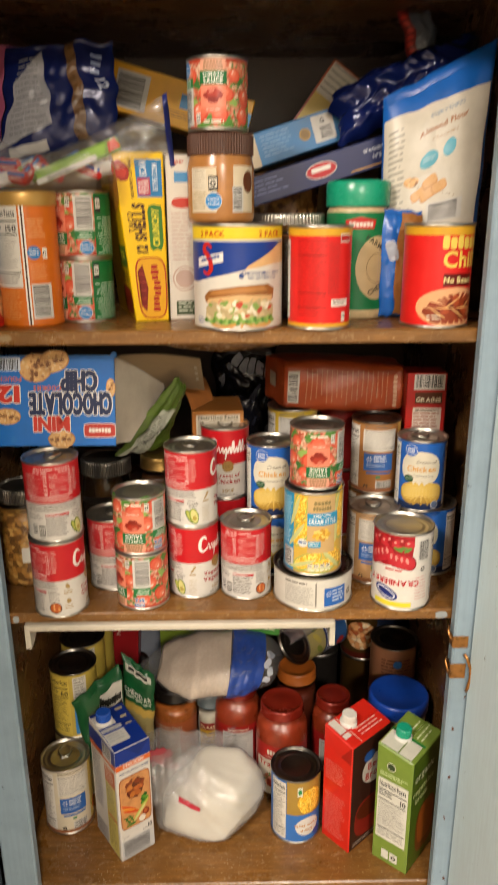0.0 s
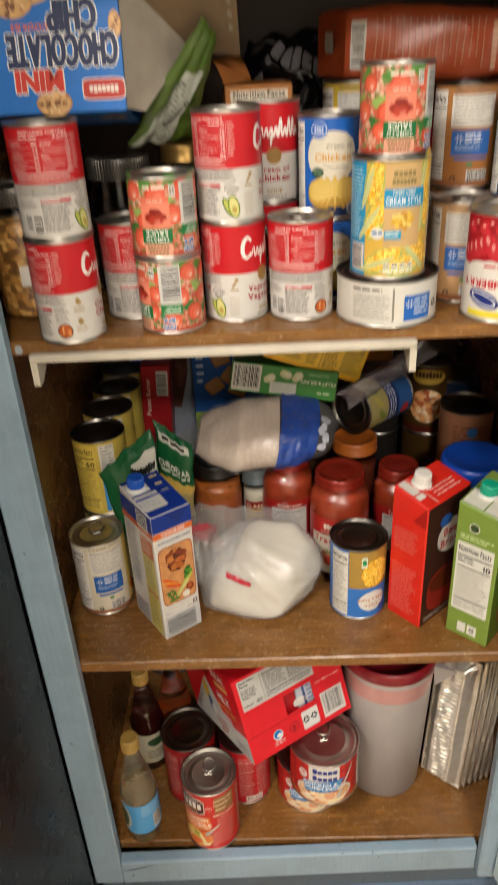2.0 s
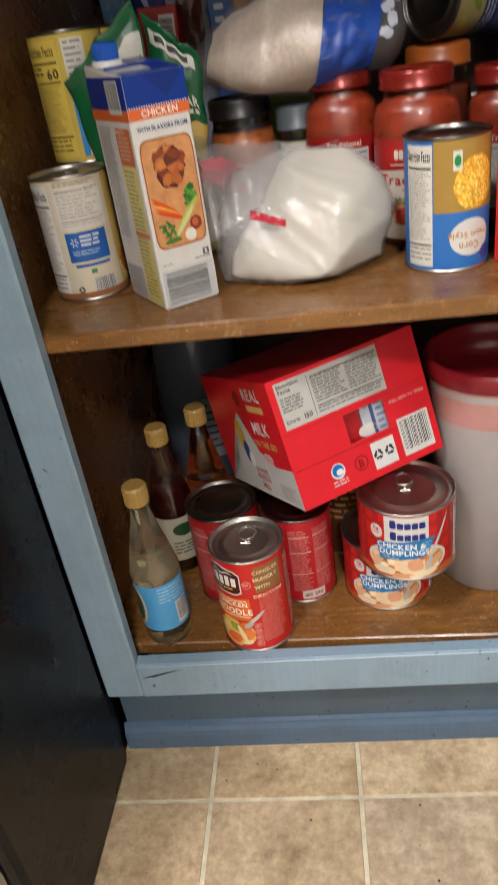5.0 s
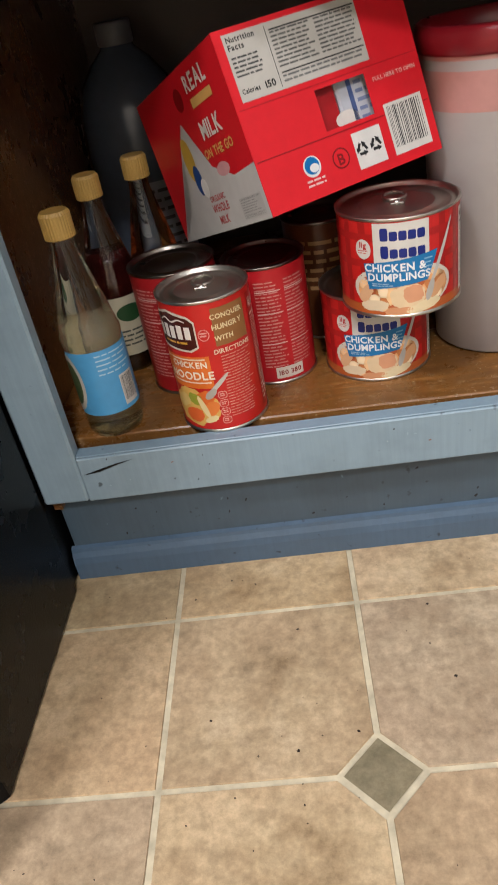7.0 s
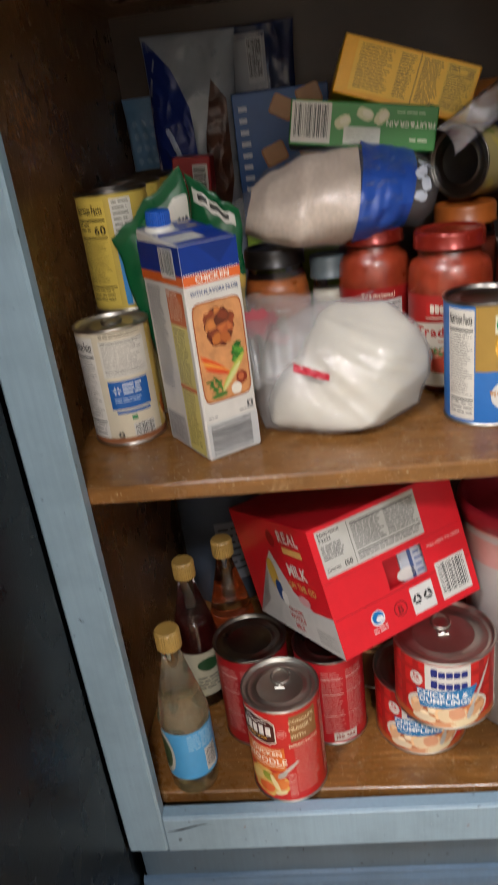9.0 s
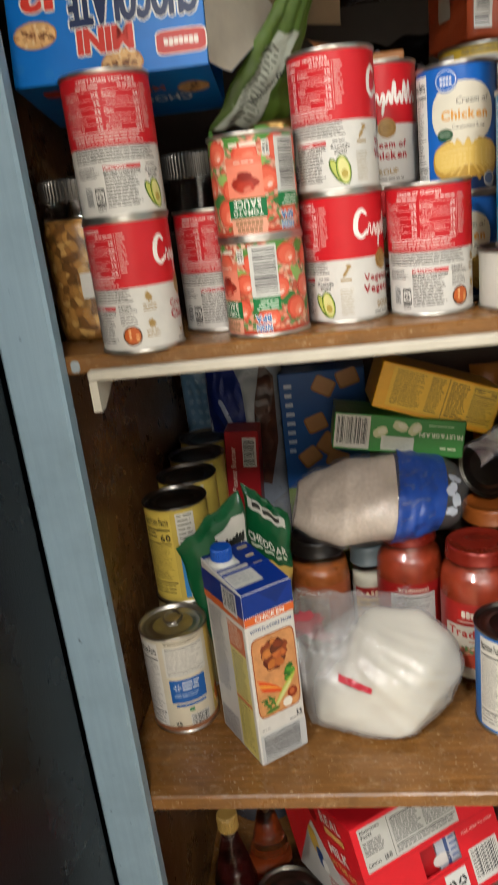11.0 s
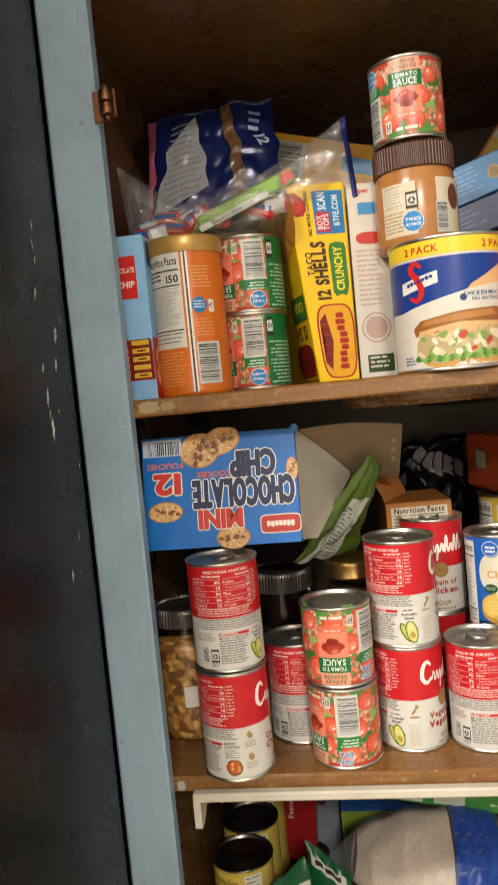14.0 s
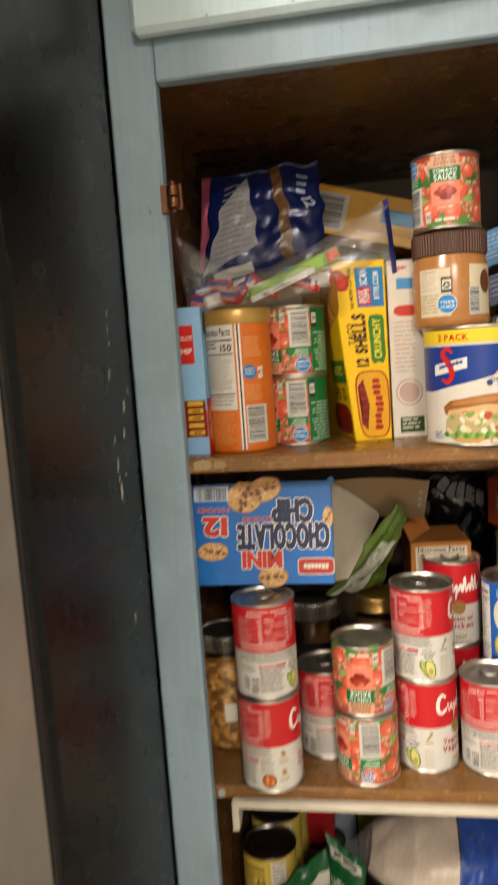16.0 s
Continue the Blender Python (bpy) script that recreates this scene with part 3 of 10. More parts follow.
def pouch(label, w, h, depth, m, material, printed=None, seed=1, crumple=0.004, name="food_pouch", category="bag", power=2.4, back=0.35, nu=36, nv=44, group="bagged food", inside=None):
    t = thing(name, label, category, m, group)
    front, rear = bag_front(w, h, depth, seed, crumple, power=power, back=back)
    s = Shape()
    s.sheet(lambda u, v: front(u, v), nu, nv, material)
    s.sheet(lambda u, v: rear(u, v), nu, nv, material, flip=True)
    part("film", s, t)
    for name_, v0, v1 in (("top_seal", 0.955, 1.0), ("bottom_seal", 0.0, 0.035)):
        s = Shape()
        s.sheet(lambda u, v: front(u, v0 + (v1 - v0) * v) + Vector((0, -0.0007 - 0.0004 * (int(v * 16) % 2), 0)), nu, 16, material, False)
        part(name_, s, t, "crimped seal")
    if printed:
        s = Shape()

        def place(u, v, hh):
            p = front(min(max(u / w, 0), 1), min(max(v / h, 0), 1))
            return (p.x, p.y - 0.0006 - hh, p.z)
        printed(Print(s, place, w / nu, h / nv), w, h)
        part("print", s, t)
    if inside:
        f2, r2 = bag_front(w * 0.92, h * inside[1], depth * 0.86, seed, crumple * 0.6, power=power, back=back)
        s = Shape()
        s.sheet(lambda u, v: f2(u, v) + Vector((0, 0, 0.004)), nu, nv, inside[0])
        s.sheet(lambda u, v: r2(u, v) + Vector((0, 0, 0.004)), nu, nv, inside[0], flip=True)
        part("filling", s, t, inside[2])
    return t


def creased(p, scale, seed):
    """Sharp folds of crumpled film, from 0 to about 1."""
    d = noise.voronoi(Vector((p[0] * scale + seed, p[1] * scale, p[2] * scale - seed)))[0]
    return min(1.0, d[1] - d[0])


def quad_bag(label, bl, br, tr, tl, depth, material, printed=None, seed=1, crumple=0.006, folds=22, nu=48, nv=52, back=0.5, power=3.0, name="food_pouch", seal=True):
    """A soft bag hung between four corners, with sharp folds; printed(p, w, h) draws on its front."""
    bl, br, tr, tl = (Vector(q) for q in (bl, br, tr, tl))
    base = (bl + br) / 2
    t = thing(name, label, "bag", pose(base.x, base.y, base.z), "bagged food")
    bl, br, tr, tl = bl - base, br - base, tr - base, tl - base
    w, h = ((br - bl).length + (tr - tl).length) / 2, ((tl - bl).length + (tr - br).length) / 2
    out = ((br - bl) + (tr - tl)).cross((tl - bl) + (tr - br)).normalized()

    def surf(sign):
        def f(u, v):
            q = bl.lerp(br, u).lerp(tl.lerp(tr, u), v)
            e = (max(0.0, 1 - abs(2 * u - 1) ** power) * max(0.0, 1 - abs(2 * v - 1) ** power)) ** 0.55
            c = creased(q, folds, seed) * 0.7 + creased(q, folds * 2.3, seed + 5) * 0.3 - 0.3 + 0.5 * noise.noise(Vector((q.x * 16 + seed, q.y * 16, q.z * 16)))
            wob = Vector((noise.noise(Vector((v * 5, seed, 1))), 0, noise.noise(Vector((u * 5, seed, 4))))) * crumple * 0.8
            return q + out * (sign * depth * e + c * crumple * (0.12 + 0.88 * e)) + wob
        return f
    front, rear = surf(1.0), surf(-back)
    s = Shape()
    s.sheet(front, nu, nv, material)
    s.sheet(lambda u, v: rear(u, v) - out * 0.0006, nu, nv, material, flip=True)
    part("film", s, t)
    if seal:
        s = Shape()
        s.sheet(lambda u, v: front(u, 0.95 + 0.05 * v) + out * (0.0007 + 0.0004 * (int(v * 12) % 2)), nu, 12, material, False)
        part("top_seal", s, t, "crimped seal")
    if printed:
        s = Shape()

        def place(u, v, hh):
            return tuple(front(min(max(u / w, 0), 1), min(max(v / h, 0), 1)) + out * (0.0016 + hh))
        printed(Print(s, place, w / nu, min(w / nu, h / nv)), w, h)
        part("print", s, t)
    return t


def glass_jar(label, r, h, x, y, z, contents, lid, lid_label, printed=None, body=None, neck=0.82, lid_h=0.016, turn=0.0, fill=0.86, name="food_jar", ridged=False, group="jars", lid_r=None):
    """A round jar with shoulder, contents, screw lid and paper label."""
    t = thing(name, label, "jar", pose(x, y, z, 0, 0, turn), group)
    hb = h - lid_h
    s = Shape()
    rn = r * neck
    prof = [(0.0001, 0.001), (r * 0.86, 0.001), (r * 0.96, 0.004), (r, 0.012), (r, hb * 0.70), (r * 0.985, hb * 0.78), (rn + (r - rn) * 0.45, hb * 0.88), (rn, hb * 0.94), (rn, hb)]
    if fill > 0.95:
        prof = prof[:5] + [(r * 0.995, hb * 0.78), (r * 0.97, hb * 0.84), (r * 0.91, hb * 0.885), (rn, hb * 0.912), (rn * 0.965, hb * 0.93), (rn * 0.965, hb)]
    s.lathe(prof, GLASS, 48)
    ob = part("glass", s, t)
    ob.visible_shadow = False
    s = Shape()
    g = 0.0022
    inner = [(0.0001, 0.004)] + [(q - g, max(zz, 0.004)) for q, zz in prof[1:] if zz < hb * fill]
    inner += [(inner[-1][0], hb * fill), (0.0001, hb * fill)]
    s.lathe(inner, contents, 40)
    part("contents", s, t)
    s = Shape()
    lr = lid_r or rn + 0.003
    z0 = hb - 0.003
    s.lathe([(lr - 0.001, z0), (lr + 0.0007, z0 + 0.0006), (lr + 0.0007, z0 + 0.0024), (lr - 0.0003, z0 + 0.0034), (lr, h - 0.0045), (lr - 0.0008, h - 0.002), (lr - 0.002, h - 0.0004), (lr - 0.003, h), (lr - 0.0045, h - 0.0006), (lr - 0.0055, h - 0.0026), (lr * 0.5, h - 0.0022), (0.0001, h - 0.0014)], lid, 240 if ridged else 48, not ridged, (0, 0), 0.0008 if ridged else 0.0)
    part("lid", s, t, lid_label)
    if printed:
        s = Shape()
        lo, hi = hb * 0.08, hb * (0.70 if fill > 0.95 else 0.72)
        if body:
            n = 96
            s.lathe([(r + 0.0003, lo), (r + 0.0003, hi)], ink(body) if isinstance(body, str) else body, n)
        printed(on_can(s, r + 0.0003), r, h, lo, hi)
        part("label", s, t)
    return t


def bottle(label, r, h, x, y, z, liquid, glass_mat, cap, printed=None, level=0.6, turn=0.0, name="sauce_bottle", neck=0.36):
    t = thing(name, label, "bottle", pose(x, y, z, 0, 0, turn), "bottles")
    rn = r * neck
    s = Shape()
    hb = h - 0.012
    prof = [(0.0001, 0.003), (r * 0.7, 0.0025), (r * 0.94, 0.0), (r, 0.006), (r, h * 0.44), (r * 1.03, h * 0.455), (r * 1.03, h * 0.48), (r * 0.98, h * 0.50), (r * 0.86, h * 0.58), (r * 0.6, h * 0.72), (rn * 1.08, h * 0.84), (rn, h * 0.9), (rn, hb)]
    s.lathe(prof, glass_mat, 40)
    ob = part("glass", s, t)
    ob.visible_shadow = False
    s = Shape()
    inner = [(0.0001, 0.006)] + [(max(q - 0.0025, 0.002), max(zz, 0.006)) for q, zz in prof[1:] if zz < h * level]
    inner += [(inner[-1][0], h * level), (0.0001, h * level)]
    s.lathe(inner, liquid, 32)
    part("liquid", s, t)
    s = Shape()
    cr = rn + 0.0038
    s.lathe([(cr - 0.001, h - 0.024), (cr, h - 0.023), (cr, h - 0.003), (cr - 0.002, h), (0.0001, h)], cap, 128, False, (0, 0), 0.00035)
    part("cap", s, t, "beige ribbed screw cap")
    if printed:
        s = Shape()
        printed(on_can(s, r + 0.0004), r, h)
        part("label", s, t)
    return t


# ---- setting ----
S1, S2, S3, S4 = 1.413, 1.049, 0.592, 0.175
XL, XR, DEEP = -0.304, 0.354, 0.60


def block(name, x0, y0, z0, x1, y1, z1, material, parent=None, label="", b=0.0015, m=None):
    s = Shape()
    s.box(x0, y0, z0, x1, y1, z1, b, material)
    return part(name, s, parent, label, m)


# unseen shell of walls and ceiling, added so lamp light bounces back
def room():
    tagged(block("wall_north", -2.4, 0.64, 0, 2.4, 0.74, 2.5, WALL), "unseen plain cream wall added to bounce light", "wall", kind="structure")
    tagged(block("wall_south", -2.4, -2.9, 0, 2.4, -2.8, 2.5, WALL), "unseen plain cream wall added to bounce light", "wall", kind="structure")
    tagged(block("wall_west", -2.5, -2.9, 0, -2.4, 0.74, 2.5, WALL), "unseen plain cream wall added to bounce light", "wall", kind="structure")
    tagged(block("wall_east", 2.4, -2.9, 0, 2.5, 0.74, 2.5, WALL), "unseen plain cream wall added to bounce light", "wall", kind="structure")
    tagged(block("ceiling", -2.5, -2.9, 2.5, 2.5, 0.74, 2.6, CEIL), "unseen flat off-white ceiling added to bounce light", "ceiling", kind="structure")


room()


# unseen fittings added above the inferred lamp and the fill lamp
def unseen_ceiling_light(x, y):
    t = thing("unseen_ceiling_light", "unseen added round flush ceiling light with metal rim", "lamp", pose(x, y, 2.5), "ceiling lights")
    s = Shape()
    s.lathe([(0.0001, -0.10), (0.16, -0.10), (0.185, -0.085), (0.20, -0.06), (0.20, 0.0)], STEEL, 40)
    part("rim", s, t)


for lamp_x, lamp_y, watts in LAMPS:
    unseen_ceiling_light(lamp_x, lamp_y)


# ---- cabinet ----
def cabinet():
    t = thing("pantry_cabinet", "built-in pantry cabinet in worn grey-blue paint with brown shelves", "cabinet", pose(0, 0, 0))
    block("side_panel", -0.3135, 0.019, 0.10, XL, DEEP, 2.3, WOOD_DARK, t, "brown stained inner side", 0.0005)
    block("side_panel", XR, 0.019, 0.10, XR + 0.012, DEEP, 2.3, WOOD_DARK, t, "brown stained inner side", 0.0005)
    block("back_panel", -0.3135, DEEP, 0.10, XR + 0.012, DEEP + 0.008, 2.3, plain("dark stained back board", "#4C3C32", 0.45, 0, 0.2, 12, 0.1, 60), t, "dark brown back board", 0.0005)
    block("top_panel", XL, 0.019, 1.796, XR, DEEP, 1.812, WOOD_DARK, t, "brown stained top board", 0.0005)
    block("stile", -0.312, 0.0, 0.121, -0.265, 0.019, 2.3, PAINT, t, "grey-blue upright with brush marks and grime", 0.0025)
    block("stile", 0.304, 0.0, 0.121, 0.366, 0.019, 2.3, PAINT, t, "grey-blue upright with rust spots", 0.0025)
    skew = pose(-0.2645, 0, 0, 0, 0, 1.5)
    block("rail", 0.0, 0.0004, 0.1213, 0.568, 0.019, 0.1735, PAINT, t, "grey-blue bottom rail with a crack", 0.0012, skew)
    block("rail_lip", 0.0, 0.0026, 0.1737, 0.568, 0.0185, 0.1752, PAINT_WORN, t, "pale worn top edge of the rail", 0.0006, skew)
    block("rail", -0.2645, 0.0005, 1.780, 0.3035, 0.019, 1.90, PAINT, t, "grey-blue top rail", 0.002)
    block("shelf", XL, 0.021, 1.3965, XR, DEEP, S1, WOOD, t, "brown stained shelf with worn front edge", 0.002)
    block("shelf", XL, 0.021, 1.034, XR, DEEP, S2, WOOD, t, "brown stained shelf with worn front edge", 0.002)
    block("shelf", XL, 0.0205, S3 - 0.0175, XR, DEEP, S3, WOOD, t, "brown stained shelf with pale scuffs", 0.002)
    block("bottom_board", XL, 0.0365, 0.158, XR, DEEP, S4, WOOD, t, "scuffed brown bottom board", 0.0015)
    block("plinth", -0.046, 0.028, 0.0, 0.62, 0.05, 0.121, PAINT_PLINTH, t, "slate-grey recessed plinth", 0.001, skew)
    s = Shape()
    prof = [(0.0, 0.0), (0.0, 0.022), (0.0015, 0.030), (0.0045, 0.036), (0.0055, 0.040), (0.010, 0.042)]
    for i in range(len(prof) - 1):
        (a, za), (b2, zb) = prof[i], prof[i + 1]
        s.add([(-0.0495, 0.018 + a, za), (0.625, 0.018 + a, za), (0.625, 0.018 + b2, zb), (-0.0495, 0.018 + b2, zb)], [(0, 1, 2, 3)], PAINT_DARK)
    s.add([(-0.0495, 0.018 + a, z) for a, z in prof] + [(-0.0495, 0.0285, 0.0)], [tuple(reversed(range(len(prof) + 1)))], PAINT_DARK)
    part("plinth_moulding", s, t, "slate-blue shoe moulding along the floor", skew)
    # support batten under the top shelf
    s = Shape()
    s.lathe([(0.0001, 1.3845), (0.078, 1.3845), (0.0810, 1.3855), (0.0815, 1.3880), (0.0870, 1.3890), (0.0885, 1.3905), (0.0890, 1.3962)], WOOD_DARK, 64, True, (0.012, 0.124))
    d = part("round_board", s, t, "round moulded wooden board under the shelf")
    s = Shape()
    s.box(-0.050, -0.004, 1.3795, 0.050, 0.004, 1.3843, 0.001, plain("dark metal bar", "#1E1B18", 0.4, 0.6), lambda x, y, z: (0.036 + x * 0.64 + y * 0.77, 0.080 - x * 0.77 + y * 0.64, z))
    part("metal_bar", s, d, "dark grooved metal bar")
    # cracked seam and rust marks
    s = Shape()
    p = on_face(s, (0, 0.0004, 0), (1, 0, 0), (0, 0, 1))
    p.poly([(0.002, 0.1545), (0.020, 0.1580), (0.038, 0.1640), (0.056, 0.1668), (0.039, 0.1622), (0.020, 0.1560)], "#14100C", 1)
    part("crack", s, t, "dark crack in the rail", skew)
    s = Shape()
    p = on_face(s, (0, 0.0004, 0), (1, 0, 0), (0, 0, 1))
    rng = random.Random(31)
    for _ in range(26):
        p.ell(0.02 + 0.54 * rng.random(), 0.126 + 0.046 * rng.random() ** 0.6, rng.uniform(0.0005, 0.0022), rng.uniform(0.0004, 0.0010), rng.choice(("#2A2620", "#9FB4C2", "#3A3630", "#A8BAC4", "#8A5A38")), 1, 2, rng.uniform(0, 3), 0.35)
    tagged(part("scuff_marks", s, t, "", skew), "small chips and grime on the rail", kind="stuff")
    s = Shape()
    p = on_face(s, (0, 0.028, 0), (1, 0, 0), (0, 0, 1))
    for _ in range(30):
        p.ell(-0.03 + 0.6 * rng.random(), 0.045 + 0.072 * rng.random(), rng.uniform(0.0006, 0.0024), rng.uniform(0.0005, 0.0013), rng.choice(("#1C1A18", "#1C1A18", "#6F8494")), 1, 2, rng.uniform(0, 3), 0.35)
    tagged(part("scuff_marks", s, t, "", skew), "dark specks on the plinth", kind="stuff")
    rng = random.Random(5)
    for z in (0.62, 0.55, 0.535, 0.46, 0.41, 0.33, 0.27, 0.73, 0.80, 0.88, 0.93):
        s = Shape()
        p = on_face(s, (0, 0, 0), (1, 0, 0), (0, 0, 1))
        p.ell(0.318 + rng.uniform(-0.008, 0.010), z, rng.uniform(0.0008, 0.0022), rng.uniform(0.0015, 0.0045), RUST, 0, 2, rng.uniform(-0.4, 0.4), 0.45)
        part("rust_mark", s, t, "brown rust spot")
    for u, v, a, b, c in ((-0.252, 1.4055, 0.010, 0.0055, "#A3906E"), (-0.234, 1.405, 0.007, 0.004, "#9A8463"), (0.292, 1.041, 0.008, 0.005, "#9AA2A6"), (-0.259, 1.041, 0.004, 0.005, "#9AA2A6")):
        s = Shape()
        p = on_face(s, (0, 0.021, 0), (1, 0, 0), (0, 0, 1))
        p.ell(u, v, a, b, c, 0, 3, 0, 0.13)
        part("worn_patch", s, t, "pale worn patch on the shelf edge")
    # cream plastic strip with two brackets below the second shelf
    st = block("shelf_strip", -0.247, 0.010, 1.0290, 0.153, 0.0205, 1.0378, CREAM, t, "cream plastic support strip", 0.0015)
    block("strip_flange", -0.247, 0.021, 1.0290, 0.153, 0.045, 1.0310, CREAM, st, "", 0.0005)
    for x in (-0.247, 0.146):
        s = Shape()
        a = [(x, 0.012, 1.0288), (x, 0.070, 1.0288), (x, 0.022, 1.003), (x, 0.012, 1.003)]
        b = [(q[0] + 0.007, q[1], q[2]) for q in a]
        s.add(a + b, [(0, 1, 2, 3), (7, 6, 5, 4), (0, 4, 5, 1), (1, 5, 6, 2), (2, 6, 7, 3), (3, 7, 4, 0)], CREAM)
        part("bracket", s, st, "cream triangular bracket")
    return t


def hinge(parent, x, z):
    """A copper overlay hinge: two fat banded knuckles between small finials, and a dark leaf on the stile."""
    s = Shape()
    for z0 in (z - 0.0105, z + 0.0005):
        s.lathe([(0.0001, z0), (0.0058, z0), (0.0066, z0 + 0.0010), (0.0060, z0 + 0.0026), (0.0067, z0 + 0.0042), (0.0067, z0 + 0.0058), (0.0060, z0 + 0.0074), (0.0066, z0 + 0.0090), (0.0058, z0 + 0.0100), (0.0001, z0 + 0.0100)], BRONZE, 22, True, (x, -0.008))
    for k in (-1, 1):
        prof = [(0.0001, z + k * 0.0108), (0.0030, z + k * 0.0110), (0.0036, z + k * 0.0125), (0.0024, z + k * 0.0150), (0.0001, z + k * 0.0158)]
        s.lathe(prof if k > 0 else prof[::-1], BRONZE, 14, True, (x, -0.008))
    h = part("hinge", s, parent, "antique copper cabinet hinge")
    s = Shape()
    s.box(x - 0.014, -0.0024, z - 0.0135, x + 0.001, -0.0003, z + 0.0135, 0.0008, BRONZE)
    s.box(x + 0.0005, -0.0070, z - 0.0120, x + 0.0085, -0.0050, z + 0.0120, 0.0006, BRONZE)
    part("leaf", s, h, "dark hinge leaf")


def clasp_hinge(parent):
    """A spring hinge on the other stile: two copper bands round its edge and a bent rod to the door."""
    s = Shape()
    for z0, z1 in ((1.0055, 1.0225), (0.9600, 0.9815)):
        s.box(0.3028, -0.0022, z0, 0.3225, -0.0003, z1, 0.0007, COPPER)
        s.box(0.3016, -0.0020, z0 + 0.001, 0.3036, 0.0120, z1 - 0.001, 0.0006, COPPER)
    h = part("hinge", s, parent, "copper spring hinge with two bands")
    s = Shape()
    s.tube([(0.3180, -0.0050, 0.9985), (0.3215, -0.0075, 0.9930), (0.3265, -0.0085, 0.9790), (0.3275, -0.0085, 0.9650), (0.3250, -0.0085, 0.9500), (0.3240, -0.0070, 0.9440)], 0.0021, COPPER, 10)
    part("rod", s, h, "bent copper rod")
    for z1, z0 in ((1.0330, 1.0180), (0.9880, 0.9700)):
        s = Shape()
        s.tube([(0.2990, 0.006, z1), (0.2965, 0.002, z1 - 0.004), (0.2990, -0.002, z0 + 0.003), (0.3030, -0.0025, z0)], 0.0014, COPPER, 8)
        part("wire_loop", s, h, "bright copper wire loop")


CAB = cabinet()
hinge(CAB, -0.2535, 1.6705)
clasp_hinge(CAB)


def cabinet_doors():
    t = thing("cabinet_door", "open pale blue painted cabinet door, swung wide", "door", pose(0.3255, -0.0025, 0, 0, 0, -80))
    block("door_panel", 0.0, 0.0, 0.135, 0.60, 0.019, 1.775, PAINT_PALE, t, "", 0.004)
    t = thing("cabinet_door", "closed pale blue overhead cabinet door", "door", pose(0, 0, 0))
    block("door_panel", -0.279, -0.0205, 1.817, 0.318, -0.0015, 2.28, PAINT_PALE, t, "", 0.005)
    s = Shape()
    s.lathe([(0.0075, 0.0), (0.0075, 0.003), (0.0045, 0.006), (0.0045, 0.014), (0.0085, 0.020), (0.0088, 0.0225), (0.0001, 0.0235)], STEEL, 24)
    k = part("handle_foot", s, t, "nickel handle foot", pose(-0.033, -0.0205, 1.832, 90))
    s = Shape()
    s.tube([(-0.033, -0.041, 1.832), (-0.02, -0.046, 1.834), (0.0, -0.050, 1.838), (0.03, -0.050, 1.842), (0.055, -0.042, 1.846)], 0.0055, STEEL)
    part("handle", s, t, "brushed nickel pull handle")


cabinet_doors()


# ---- fridge ----
def fridge():
    t = thing("refrigerator", "tall black refrigerator side with chipped glossy enamel", "refrigerator", pose(0, 0, 0))
    block("body", -1.08, -0.248, 0.0, -0.3125, 0.0, 1.98, BLACK_GLOSS, t, "glossy black enamel body", 0.006)
    block("rear_body", -1.08, 0.0005, 0.0, -0.318, 0.55, 1.98, BLACK_GLOSS, t, "glossy black enamel body", 0.004)
    block("gasket", -1.07, -0.258, 0.06, -0.316, -0.2485, 1.97, RUBBER, t, "black door seal", 0.001)
    block("door", -1.08, -0.335, 0.05, -0.317, -0.2585, 1.98, FRIDGE_GREY, t, "grey metal door edge", 0.004)
    rng = random.Random(3)
    for y, z, a, b in ((-0.034, 1.476, 0.003, 0.0075), (-0.059, 1.563, 0.0015, 0.004), (-0.065, 1.423, 0.002, 0.008), (-0.061, 1.397, 0.0028, 0.010), (-0.055, 1.271, 0.002, 0.006),
                       (-0.067, 1.507, 0.0018, 0.006), (-0.068, 1.446, 0.0015, 0.005), (-0.045, 1.410, 0.0012, 0.002), (-0.060, 1.535, 0.001, 0.004), (-0.040, 1.45, 0.0024, 0.006),
                       (-0.062, 1.548, 0.001, 0.005), (-0.031, 1.30, 0.001, 0.003), (-0.02, 1.49, 0.0008, 0.005), (-0.036, 1.268, 0.001, 0.0015), (-0.012, 1.36, 0.0008, 0.002), (-0.064, 1.409, 0.0012, 0.004)):
        s = Shape()
        p = on_face(s, (-0.3125, 0, 0), (0, 1, 0), (0, 0, 1))
        p.ell(y, z, a, b, CHIP, 0, 2, rng.uniform(-0.3, 0.3), 0.45)
        part("paint_chip", s, t, "pale chip in the enamel")


fridge()


# ---- printed labels for cans ----
RED, WHITE = "#B3161B", "#E4E0D8"


